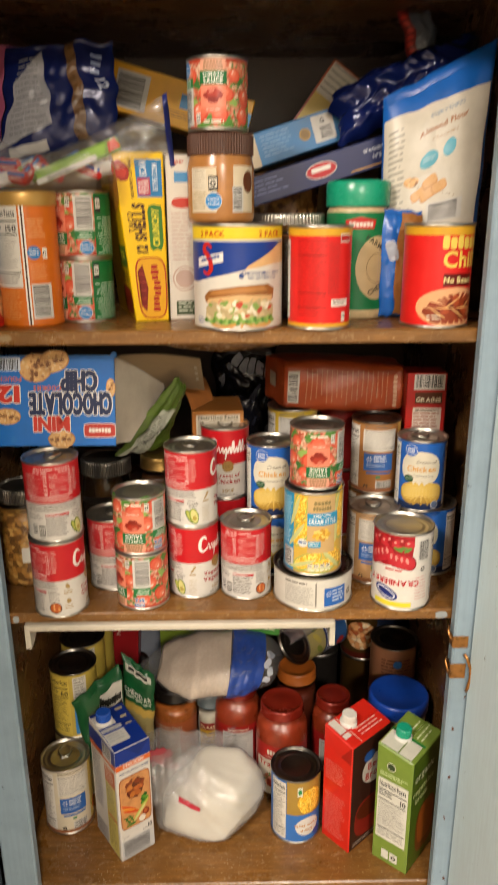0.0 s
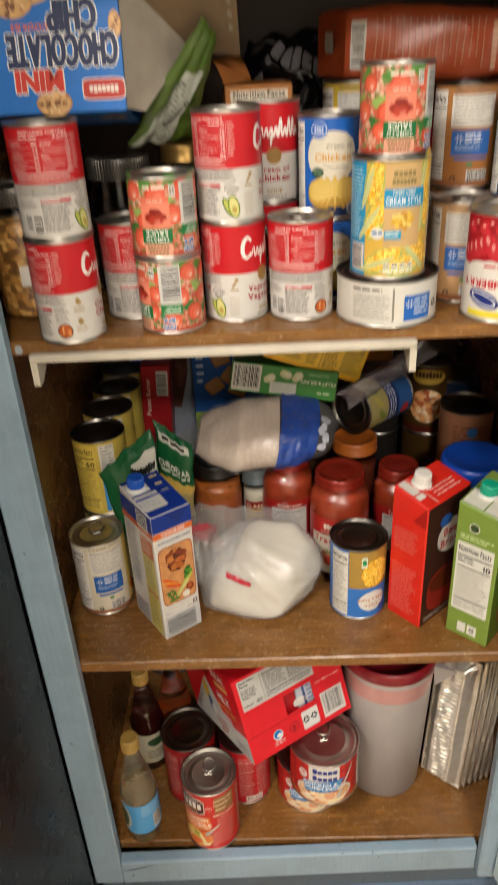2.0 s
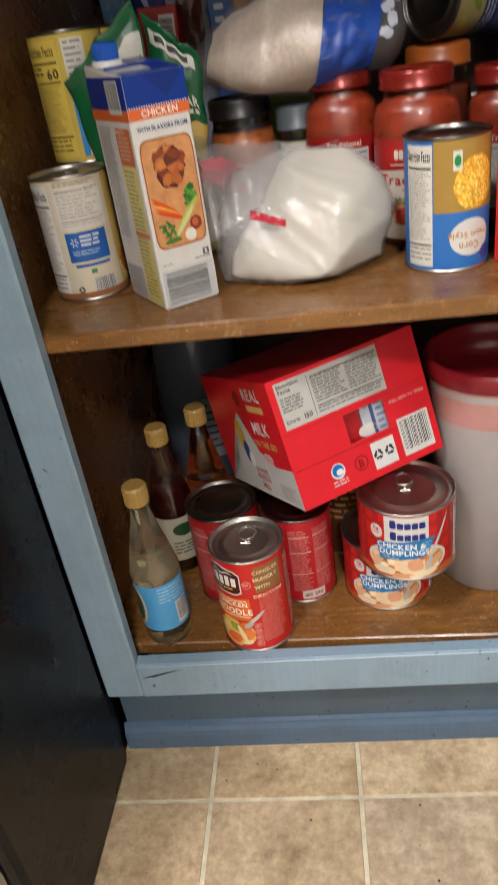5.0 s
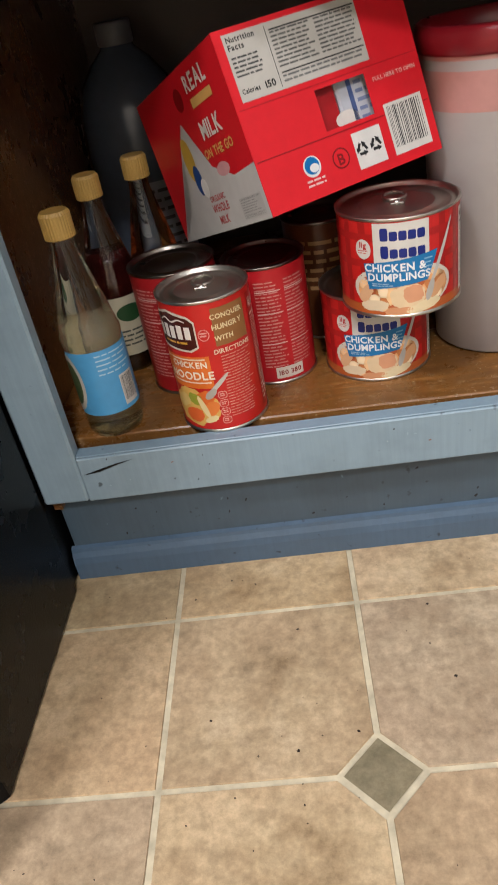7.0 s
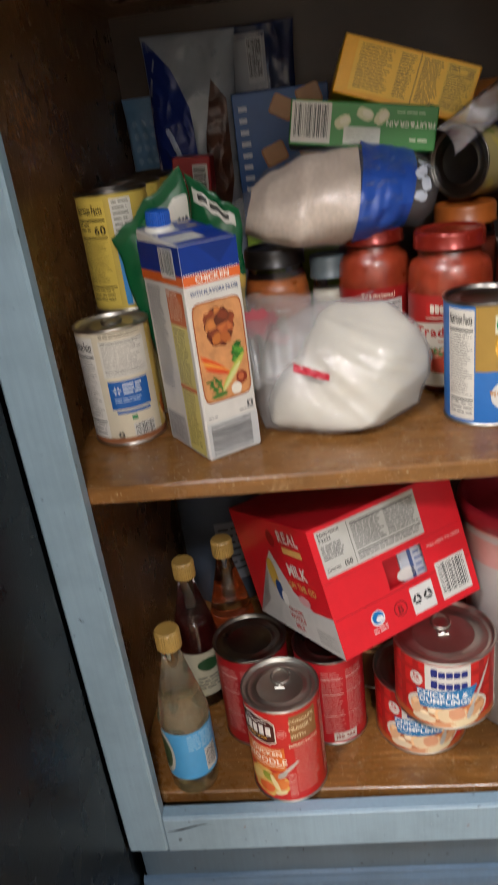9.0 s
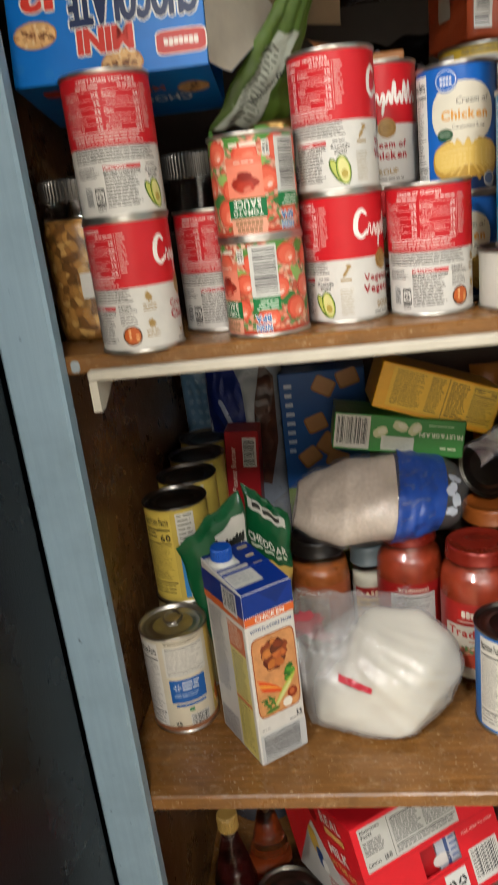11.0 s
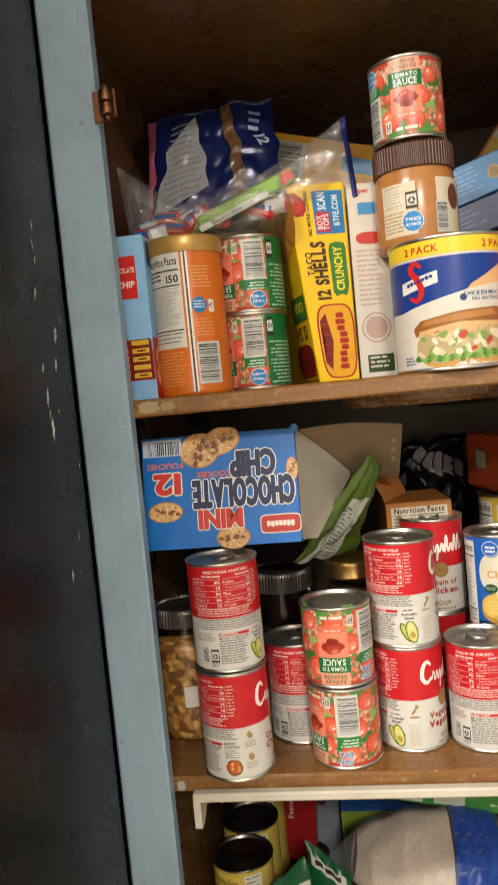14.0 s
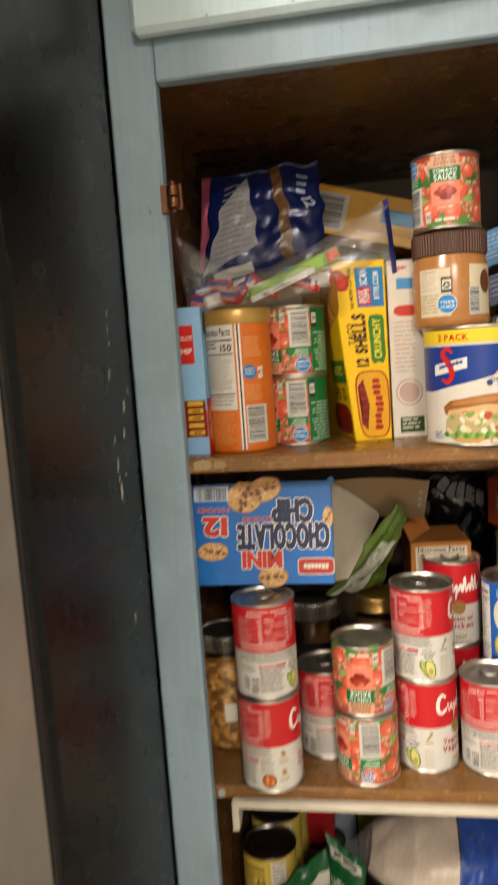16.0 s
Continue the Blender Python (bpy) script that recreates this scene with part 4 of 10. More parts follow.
def soup_label(front="veg", brand_side=0.0):
    """Red and white condensed soup label; brand_side: where the script name sits round the can."""
    def f(p, r, h, lo, hi):
        mid = h * 0.50
        full = math.pi * r
        b, pale, gold, grey = brand_side, "#EBDAD4", "#A88A50", "#6E6A66"
        p.rect(-full, mid, full, hi, "#C41C24", 1)
        # flowing white name as a plain swash
        w0 = h * 0.665
        p.stroke([(b - 0.0150, h * 0.815), (b - 0.0195, h * 0.850), (b - 0.0240, h * 0.800), (b - 0.0250, h * 0.700), (b - 0.0205, h * 0.655), (b - 0.0150, h * 0.700)], 0.0042, "#F0ECE4", 3)
        wave = []
        for k in range(9):
            u = b - 0.0150 + 0.0051 * k
            tall = (0.0085, 0.0075, 0.0075, 0.0085, 0.0165, 0.0075, 0.0165, 0.0165, 0.0075)[k]
            wave += [(u, w0 + 0.0004), (u + 0.0012, w0 + tall * 0.55), (u + 0.0026, w0 + tall), (u + 0.0036, w0 + tall * 0.7), (u + 0.0034, w0 + tall * 0.25), (u + 0.0042, w0 + 0.0002)]
        p.stroke(wave + [(b + 0.033, w0 + 0.004)], 0.0023, "#F0ECE4", 3)
        p.stroke([(b - 0.001, w0 + 0.006), (b - 0.0035, w0 - 0.010)], 0.0026, "#F0ECE4", 3)
        p.ell(b, h * 0.47, 0.0082, 0.0082, "#B08A4A", 3)
        p.ell(b, h * 0.47, 0.0070, 0.0070, "#8E6A30", 4)
        p.ell(b, h * 0.47, 0.0060, 0.0060, "#A88444", 5)
        p.lines(b - 0.004, h * 0.445, b + 0.004, h * 0.495, 3, "#7A5A28", 6, 0.4)
        p.text("SOUP", b, h * 0.10, 0.0045, gold, 3)
        for txt, v, size in ((("Cream of", 0.315, 0.0054), ("Chicken", 0.225, 0.0066)) if front == "chicken" else (("Vegetarian", 0.315, 0.0054), ("Vegetable", 0.225, 0.0062))):
            p.text(txt, b, h * v, size, "#A8191E", 3)
        # side with the facts table
        q = b - 0.074
        p.text("CREAM OF CHICKEN" if front == "chicken" else "VEGETARIAN VEGETABLE", q - 0.030, hi - 0.0058, 0.0024, pale, 3, "L")
        top, low = hi - 0.0075, mid + 0.0100
        for a, c, left in ((q - 0.043, q - 0.0130, ("Total Fat", "Sat. Fat", "Trans Fat", "Cholesterol", "Vitamin D")), (q - 0.0110, q + 0.0175, ("Sodium", "Total Carbohydrate", "Fiber", "Total Sugars", "Protein"))):
            p.lines(a + 0.012, top - 0.0028, c, top - 0.0004, 1, pale, 3, 0.6, 0.0)
            step = (top - 0.0035 - low) / 5
            for k, word in enumerate(left):
                v = top - 0.0035 - step * (k + 1)
                p.rect(a, v + step - 0.0004, c, v + step - 0.0001, pale, 3)
                p.text(word, a + (0.002 if k % 2 else 0.0), v + step * 0.24, step * 0.40, "#E2C4BC", 3, "L", 1 if k % 2 == 0 else 0)
                p.text(("8%", "2%", "35%", "4%", "10%")[(k * 3 + len(word)) % 5], c - 0.0005, v + step * 0.22, step * 0.42, pale, 3, "R", 1)
        p.rect(q - 0.043, low - 0.0010, q + 0.0175, low - 0.0003, pale, 3)
        p.lines(q - 0.0400, mid + 0.0012, q + 0.0165, low - 0.0020, 3, "#DDBBB4", 3, 0.55, 0.12)
        p.lines(q + 0.0195, low, q + 0.0265, top, 10, "#D9A8A2", 3, 0.42, 0.3)
        for u in (q - 0.0445, q + 0.0182):
            p.rect(u, low - 0.001, u + 0.0003, top, "#D9B2AC", 3)
        # small print, directions and marks on the white half
        p.lines(q - 0.043, mid - 0.0115, q + 0.0265, mid - 0.0008, 5, grey, 2, 0.5, 0.10)
        p.lines(q - 0.043, h * 0.285, q - 0.021, h * 0.365, 4, "#85817C", 2, 0.45, 0.3)
        p.rect(q - 0.0190, h * 0.340, q + 0.0100, h * 0.366, "#C41C24", 2)
        p.text("DIRECTIONS", q - 0.0182, h * 0.344, 0.0019, "#F0E4DE", 3, "L")
        p.text("MIX SOUP + 1 CAN WATER", q - 0.0190, h * 0.309, 0.0021, "#3A3836", 3, "L", 1, 0, 0.0285)
        p.lines(q - 0.0190, lo + 0.0045, q + 0.0095, h * 0.300, 10, grey, 2, 0.5, 0.22)
        p.barcode(q - 0.0385, lo + 0.006, q - 0.0300, lo + 0.0215, 2, False, "#D8D5CF")
        p.rect(q - 0.0285, lo + 0.0070, q - 0.0205, lo + 0.0195, "#2E2C2A", 2)
        p.rect(q - 0.0279, lo + 0.0092, q - 0.0211, lo + 0.0176, "#DAD6CE", 3)
        p.recycle(q - 0.0245, lo + 0.0130, 0.0060, "#2E2C2A", 4)
        p.lines(q - 0.0285, lo + 0.0025, q - 0.0205, lo + 0.0062, 2, grey, 2, 0.5, 0.1)
        if front == "chicken":
            p.text("RECIPE", q + 0.0125, h * 0.350, 0.0022, grey, 3, "L")
            p.text("SUGGESTION:", q + 0.0125, h * 0.318, 0.0021, grey, 3, "L", 1, 0, 0.0145)
            p.lines(q + 0.0125, h * 0.215, q + 0.0265, h * 0.300, 4, "#85817C", 2, 0.45, 0.2)
            p.ell(q + 0.0205, lo + 0.0110, 0.0078, 0.0078, "#4A2E1C", 2, 2, 0, 0.02)
            p.ell(q + 0.0205, lo + 0.0112, 0.0066, 0.0066, "#C05E24", 3, 2, 0, 0.05)
            for a in range(9):
                p.ell(q + 0.0205 + 0.0040 * math.cos(a * 2.1), lo + 0.0112 + 0.0038 * math.sin(a * 1.7), 0.0016, 0.0011, ("#E09A58", "#D8803C", "#E8B880")[a % 3], 4, 2, a, 0.2)
            for v in (h * 0.42, h * 0.22):
                p.ell(q + 0.0375, v, 0.0030, 0.0036, gold, 2, 2, 0.5, 0.3)
                p.lines(q + 0.0320, v - 0.0120, q + 0.0435, v - 0.0055, 3, gold, 2, 0.45, 0.15)
        else:
            p.lines(q + 0.0150, h * 0.345, q + 0.0255, h * 0.365, 1, grey, 2, 0.6, 0.1)
            p.text("Avocado", q + 0.0205, h * 0.312, 0.0024, "#3A3836", 3)
            p.text("Slices!", q + 0.0205, h * 0.275, 0.0024, "#3A3836", 3)
            p.ell(q + 0.0170, lo + 0.0125, 0.0042, 0.0105, "#4E6A1E", 2, 2, 0.50, 0.03)
            p.ell(q + 0.0172, lo + 0.0125, 0.0030, 0.0092, "#B8BE5A", 2.4, 2, 0.50)
            p.ell(q + 0.0222, lo + 0.0130, 0.0058, 0.0112, "#4A661C", 2.8, 2, 0.18, 0.03)
            p.ell(q + 0.0222, lo + 0.0130, 0.0050, 0.0103, "#A8B84A", 3.2, 2, 0.18)
            p.ell(q + 0.0223, lo + 0.0130, 0.0041, 0.0092, "#DAD48A", 3.6, 2, 0.18)
            p.ell(q + 0.0228, lo + 0.0100, 0.0026, 0.0034, "#B4A04A", 4.2, 2, 0.2)
            p.ell(q + 0.0385, h * 0.40, 0.0012, 0.0042, gold, 2, 2, -0.6)
            p.ell(q + 0.0410, h * 0.445, 0.0022, 0.0018, gold, 2, 2, -0.6, 0.4)
            p.lines(q + 0.0340, h * 0.315, q + 0.0435, h * 0.350, 1, gold, 2, 0.5, 0.1)
            p.lines(q + 0.0330, h * 0.06, q + 0.0440, h * 0.270, 10, "#C4B8A0", 2, 0.4, 0.2)
        p.lines(b - 0.012, lo + 0.001, b + 0.014, lo + 0.004, 1, "#8E8A84", 2, 0.6, 0.0)
        # reverse side repeats
        z = b + 0.055
        p.facts(z, mid + 0.003, z + 0.03, hi - 0.004, 2, "#BE1A22", "#EBC9C4", False)
        p.lines(z, lo + 0.008, z + 0.03, mid - 0.006, 9, "#8E8A86", 2, 0.4)
    return f


def sauce_label(turn_u=0.0, green=True):
    """Tomato sauce label: tomatoes and leaves all round, a framed front, barcode and a green field or more tomatoes."""
    def f(p, r, h, lo, hi):
        b = turn_u
        rng = random.Random(int(1000 * turn_u) + 17)
        p.rect(-math.pi * r, hi - 0.0032, math.pi * r, hi, "#B8452E", 1)
        for k in range(24):
            u, v = -math.pi * r + 2 * math.pi * r * (k + rng.uniform(0.2, 0.8)) / 24, h * (0.16 + 0.27 * (k % 3) + rng.uniform(0, 0.10))
            a = rng.uniform(0.0072, 0.0108)
            lay = 1.2 + 0.07 * k
            p.ell(u + a * 0.7, v - a * 0.8, a * 1.05, a * 0.52, ("#5A8A3C", "#94B45E", "#44763A")[k % 3], lay, 2, rng.uniform(-1, 1), 0.2)
            p.ell(u, v, a, a * 0.94, "#CC4A34", lay + 0.6, 2, 0, 0.03)
            p.ell(u - a * 0.08, v + a * 0.10, a * 0.88, a * 0.82, "#E0664A", lay + 0.9, 2, 0, 0.03)
            p.ell(u - a * 0.22, v + a * 0.26, a * 0.48, a * 0.36, "#EA8668", lay + 1.2, 2, 0.5, 0.06)
            p.ell(u - a * 0.32, v + a * 0.40, a * 0.22, a * 0.13, "#F4D4C4", lay + 1.5, 2, 0.5, 0.1)
        # framed front: cream heading, green band, a pool of sauce
        p.rect(b - 0.0140, h * 0.80, b + 0.0140, h * 0.955, "#E6A488", 6)
        p.word(b, h * 0.885, 0.020, 0.0042, 6, "#A8805E", 7)
        p.word(b, h * 0.820, 0.022, 0.0046, 7, "#A8805E", 7)
        p.rect(b - 0.0150, h * 0.610, b + 0.0150, h * 0.800, "#1F6E3C", 6.5)
        p.text("TOMATO", b, h * 0.728, 0.0034, "#E6E8DC", 7.5)
        p.text("SAUCE", b, h * 0.630, 0.0058, "#E6E8DC", 7.5, "C", 1, 0, 0.0215)
        p.rect(b - 0.0140, h * 0.225, b + 0.0140, h * 0.610, "#DE7458", 6)
        p.rect(b - 0.0140, h * 0.300, b + 0.0140, h * 0.610, "#EA8A6E", 6.4)
        p.ell(b, h * 0.470, 0.0110, 0.0052, "#9A2C1C", 7, 2, 0, 0.10)
        p.ell(b, h * 0.510, 0.0072, 0.0042, "#B43A26", 7.4, 2, 0, 0.10)
        p.ell(b - 0.0015, h * 0.530, 0.0034, 0.0016, "#D87A64", 7.8, 2, 0.3, 0.1)
        p.ell(b, h * 0.405, 0.0060, 0.0032, "#8A2418", 7.2, 2, 0, 0.15)
        p.lines(b - 0.008, h * 0.250, b + 0.008, h * 0.285, 1, "#E8C4B0", 7, 0.6, 0.0)
        p.lines(b - 0.011, h * 0.075, b + 0.011, h * 0.135, 1, "#EBDCC8", 7, 0.7, 0.0)
        p.rect(b - 0.0210, h * 0.095, b - 0.0150, h * 0.235, "#E4E0D6", 6.6)
        p.text("25", b - 0.0180, h * 0.160, 0.0034, "#222222", 7.4)
        p.lines(b - 0.0205, h * 0.105, b - 0.0155, h * 0.150, 2, "#55524C", 7.4, 0.5, 0.1)
        # barcode, green foot and sticker
        q = b - 0.036
        p.barcode(q - 0.011, lo + 0.002, q + 0.011, h * 0.585, 6, False)
        p.rect(q - 0.011, h * 0.585, q + 0.011, h * 0.72, "#2A7A40", 6)
        p.lines(q - 0.009, h * 0.600, q + 0.009, h * 0.710, 3, "#CFE0CC", 7, 0.5)
        if green:
            p.ell(q - 0.002, h * 0.84, 0.0085, 0.0085, "#E4E0D8", 7)
            p.ell(q - 0.002, h * 0.84, 0.0078, 0.0078, "#2A80C4", 8)
            p.text("TWICE", q - 0.002, h * 0.85, 0.0024, "#F0F0F0", 9)
            p.text("AS NICE", q - 0.002, h * 0.79, 0.0022, "#F0F0F0", 9)
            g = q - 0.013
            p.rect(g - 0.046, lo, g, hi, "#1E7038", 6)
            p.rect(g - 0.0085, h * 0.08, g - 0.0015, h * 0.32, "#2A2A28", 7)
            p.rect(g - 0.0080, h * 0.12, g - 0.0020, h * 0.26, "#DAD6CC", 7.5)
            p.recycle(g - 0.0050, h * 0.19, 0.0055, "#222222", 8)
            p.lines(g - 0.042, h * 0.36, g - 0.002, h * 0.93, 12, "#BFD8C0", 7, 0.42, 0.2)
        else:
            for txt, v in (("NON", 0.865), ("BPA", 0.770)):
                p.fat(txt, q + 0.004, h * v, 0.0050, "#E0E2DE", 7, 0.0120, 0.0006, 6)
                p.text(txt, q + 0.004, h * v, 0.0050, "#2A6AB0", 9.4, "C", 1, 0, 0.0120)
    return f


def cream_soup_label(b=0.0, body="#2A62B8"):
    """Blue label with a cream oval and a bowl of yellow soup over a navy foot."""
    def f(p, r, h, lo, hi):
        p.rect(-math.pi * r, lo, math.pi * r, h * 0.13, "#1C2E54", 1)
        p.ell(b - 0.004, h * 0.62, 0.0270, h * 0.235, "#E0DAC6", 2, 2.3, -0.05)
        p.text("Cream of", b + 0.003, h * 0.690, 0.0046, "#3A3A38", 4, "C", 0, 0, None, 0.25)
        p.text("Chicken", b - 0.003, h * 0.575, 0.0072, "#DA9C3C", 4)
        p.text("Condensed Soup", b, h * 0.505, 0.0027, "#4A4A46", 4, "C", 0)
        p.ell(b - 0.001, h * 0.265, 0.0300, h * 0.165, "#B8923A", 2.6, 2.6)
        p.ell(b - 0.001, h * 0.285, 0.0285, h * 0.135, "#DDBC5E", 3.0, 2.6)
        for k in range(4):
            p.stroke([(b - 0.024, h * (0.33 - 0.035 * k)), (b - 0.004, h * (0.345 - 0.037 * k)), (b + 0.022, h * (0.325 - 0.034 * k))], 0.0011, "#E8CE84", 3.6)
        p.ell(b - 0.018, h * 0.865, 0.0095, 0.0090, "#1E56B0", 3)
        p.ell(b - 0.018, h * 0.865, 0.0086, 0.0080, "#DCE2EC", 4)
        p.ell(b - 0.018, h * 0.865, 0.0078, 0.0072, "#2A66C0", 5)
        p.word(b - 0.018, h * 0.868, 0.010, 0.0026, 4, "#E8ECF2", 6)
        p.word(b - 0.018, h * 0.830, 0.010, 0.0024, 4, "#E8ECF2", 6)
        p.ell(b - 0.0195, h * 0.465, 0.0066, 0.0050, "#1C4A2A", 4.5)
        p.lines(b - 0.024, h * 0.445, b - 0.015, h * 0.480, 2, "#C4D4C0", 6, 0.4, 0.1)
        p.ell(b + 0.018, h * 0.105, 0.0060, 0.0060, "#CFCBC2", 4)
        p.ell(b + 0.018, h * 0.105, 0.0050, 0.0050, "#5A6A8A", 5)
        p.facts(b + 0.034, lo + 0.004, b + 0.062, hi - 0.004, 2)
        p.facts(b - 0.066, lo + 0.004, b - 0.036, hi - 0.004, 2)
    return f


def store_can_label(b, ground, quality="#2B62B0", text="#6A665E", low=None):
    """Back of a store-brand can: small print, blue quality panel with a spark, barcode."""
    def f(p, r, h, lo, hi):
        if low:
            p.rect(-math.pi * r, lo, math.pi * r, h * 0.52, low, 1)
        p.facts(b - 0.024, h * 0.60, b + 0.024, hi - 0.008, 2, "#DEDAD0", "#55524C", False)
        p.lines(b - 0.022, hi - 0.0068, b + 0.022, hi - 0.002, 2, "#77706A", 2, 0.5, 0.2)
        p.rect(b - 0.022, h * 0.33, b + 0.020, h * 0.57, quality, 3)
        for k in range(6):
            a = k * math.pi / 3
            p.ell(b - 0.014 + 0.003 * math.cos(a), h * 0.49 + 0.003 * math.sin(a), 0.0016, 0.0006, "#EDEFF4", 4, 2, a)
        p.lines(b - 0.008, h * 0.44, b + 0.014, h * 0.54, 3, "#DDE4F0", 4, 0.6, 0.3)
        p.lines(b - 0.018, h * 0.375, b + 0.014, h * 0.42, 2, "#AFC2E2", 4, 0.5, 0.2)
        p.rect(b - 0.018, h * 0.285, b + 0.018, h * 0.310, quality, 3)
        p.rect(b - 0.004, h * 0.225, b + 0.002, h * 0.262, "#4A8A5A", 3)
        p.barcode(b - 0.004, lo + 0.003, b + 0.020, h * 0.19, 3)
        p.recycle(b - 0.018, h * 0.10, 0.008, "#333333", 3)
        p.rect(b + 0.030, lo, b + 0.060, hi, "#DDBE62", 2)
        p.ell(b + 0.046, h * 0.22, 0.014, 0.016, SOUPY, 3, 2, 0, 0.1)
        p.rect(-math.pi * r, lo, math.pi * r, lo + 0.006, "#9A6440", 3.4)
        p.facts(b - 0.062, lo + 0.004, b - 0.030, hi - 0.004, 2, "#E9E5DC")
    return f


def soup_can(x, y, z, b, kind="veg", tab=True):
    what = "Red and white condensed vegetable soup can" if kind == "veg" else "Red and white condensed cream of chicken soup can"
    return can(what + (", ring-pull lid" if tab else ""), soup_label(kind, b), 0.0336, 0.1036, x, y, z, 0, False, tab, False, "#D8D4CC", group="soup cans", name="soup_can")


def sauce_can(x, y, z, b, flip, h=0.0765, green=True):
    return can("small tomato sauce can" + (" standing upside down" if flip else "") + " with tomato-printed label", sauce_label(b, green), 0.0335, h, x, y, z, 0, flip, False, False, TOMATO, group="tomato sauce cans", name="tomato_sauce_can")


# ---- top shelf ----
def top_shelf():
    def dipps(p, w, h):
        p.rect(0, 0, w, h * 0.40, "#C4251F", 1)
        p.poly([(w * 0.2, h * 0.42), (w, h * 0.30), (w, h), (0, h), (0, h * 0.55)], "#8FBCE4", 2)
        p.rect(w * 0.05, h * 0.62, w * 0.80, h * 0.88, "#D02A22", 3)
        p.text("CHOCOLATE", w * 0.52, h * 0.78, 0.0046, "#F0E6D8", 4, "C", 1, 0, w * 0.50)
        p.text("CHIP", w * 0.56, h * 0.69, 0.0056, "#F0E6D8", 4)
        p.poly([(w * 0.30, h * 0.13), (w * 0.98, h * 0.10), (w * 0.98, h * 0.36), (w * 0.40, h * 0.37)], "#9A1C18", 2.4)
        for k in range(5):
            p.rect(w * 0.52, h * (0.130 + 0.050 * k), w * 0.96, h * (0.172 + 0.050 * k), "#3A1A10", 3)
            p.rect(w * 0.55, h * (0.136 + 0.050 * k), w * 0.92, h * (0.166 + 0.050 * k), "#E0AE2E", 4)
            if k in (0, 2, 3):
                p.rect(w * 0.66, h * (0.146 + 0.050 * k), w * 0.84, h * (0.156 + 0.050 * k), "#3A1A10", 5)
        for k in range(4):
            p.rect(w * 0.36, h * (0.155 + 0.045 * k), w * 0.47, h * (0.185 + 0.045 * k), "#E8C874", 4)
        p.rect(0, 0, w, h * 0.12, "#8FBCE4", 3)
    food_box("light blue and red snack bar box standing upright", 0.047, 0.15, 0.157, pose(-0.2965, 0.052, S1, 0, 0, -2), "#8FBCE4",
             {"front": dipps, "right": lambda p, w, h: (p.rect(0, 0, w, h * 0.38, "#C4251F", 1), p.rect(w * 0.05, h * 0.82, w * 0.35, h * 0.97, "#1D3F77", 1), p.ell(0.02, h * 0.2, 0.016, 0.022, COOKIE, 2))})
    # orange wafer canister
    t = thing("wafer_canister", "tall orange wafer canister with gold plastic lid", "canister", pose(-0.2165, 0.084, S1), "canned food")
    s = Shape()
    r, h = 0.0355, 0.152
    s.lathe([(0.0001, 0.0), (r - 0.001, 0.0), (r + 0.0006, 0.0012), (r, 0.004), (r, h - 0.013)], ink("#D8701A"), 96)
    p = on_can(s, r)
    p.facts(-0.040, 0.046, 0.001, h - 0.016, 2, "#E0DCD2", "#262626", True, "150")
    p.lines(-0.034, 0.008, -0.002, 0.042, 11, "#E8A868", 2, 0.4, 0.2)
    p.rect(0.0030, 0.003, 0.0085, h - 0.013, "#E9E4D8", 2)
    p.rect(0.0048, 0.003, 0.0066, h - 0.013, "#4A2A14", 3)
    p.ell(0.016, 0.085, 0.0075, 0.0075, "#2F7CC0", 3)
    p.lines(0.011, 0.081, 0.021, 0.089, 3, "#DDE8F2", 4, 0.5, 0.0)
    p.rect(0.0255, 0.078, 0.0315, 0.090, "#E6E2D8", 3)
    p.recycle(0.0285, 0.084, 0.006)
    p.lines(0.011, 0.100, 0.031, 0.122, 7, "#E8A868", 2, 0.45, 0.2)
    p.lines(0.011, 0.054, 0.031, 0.072, 6, "#E8A868", 2, 0.4, 0.2)
    p.barcode(0.010, 0.010, 0.034, 0.050, 2, False)
    part("body", s, t)
    s = Shape()
    s.lathe([(r + 0.0012, h - 0.016), (r + 0.0018, h - 0.015), (r + 0.0018, h - 0.002), (r + 0.001, h), (r - 0.002, h), (r - 0.004, h - 0.0015), (0.0001, h - 0.0015)], plain("gold plastic lid", "#B8904A", 0.35, 0.4), 64)
    part("lid", s, t, "matt gold plastic lid")
    sauce_can(-0.1585, 0.121, S1, 0.034, True)
    sauce_can(-0.1575, 0.121, S1 + 0.0765, 0.028, True)

    def taco_front(p, w, h):
        p.text("12 SHELLS", w * 0.52, h * 0.565, 0.0100, "#4A2A14", 3, "C", 1, 90, h * 0.29)
        p.text("12 SHELLS", w * 0.535, h * 0.563, 0.0100, "#4A2A14", 3.4, "C", 1, 90, h * 0.29)
        p.text("TACO", w * 0.27, h * 0.60, 0.0050, "#4A2A14", 3, "C", 1, 90)
        p.ell(w * 0.765, h * 0.57, w * 0.165, h * 0.135, "#3F7A2C", 2, 6, 0, 0.05)
        p.text("CRUNCHY", w * 0.84, h * 0.57, 0.0062, "#F2E03A", 3, "C", 1, 90, h * 0.22)
        p.ell(w * 0.56, h * 0.205, w * 0.41, h * 0.190, "#A8281A", 2, 4)
        p.ell(w * 0.56, h * 0.205, w * 0.375, h * 0.182, "#E2A81C", 3, 4)
        p.poly([(w * 0.22, h * 0.10), (w * 0.36, h * 0.06), (w * 0.46, h * 0.205), (w * 0.36, h * 0.35), (w * 0.22, h * 0.31), (w * 0.30, h * 0.205)], "#7A1A14", 4)
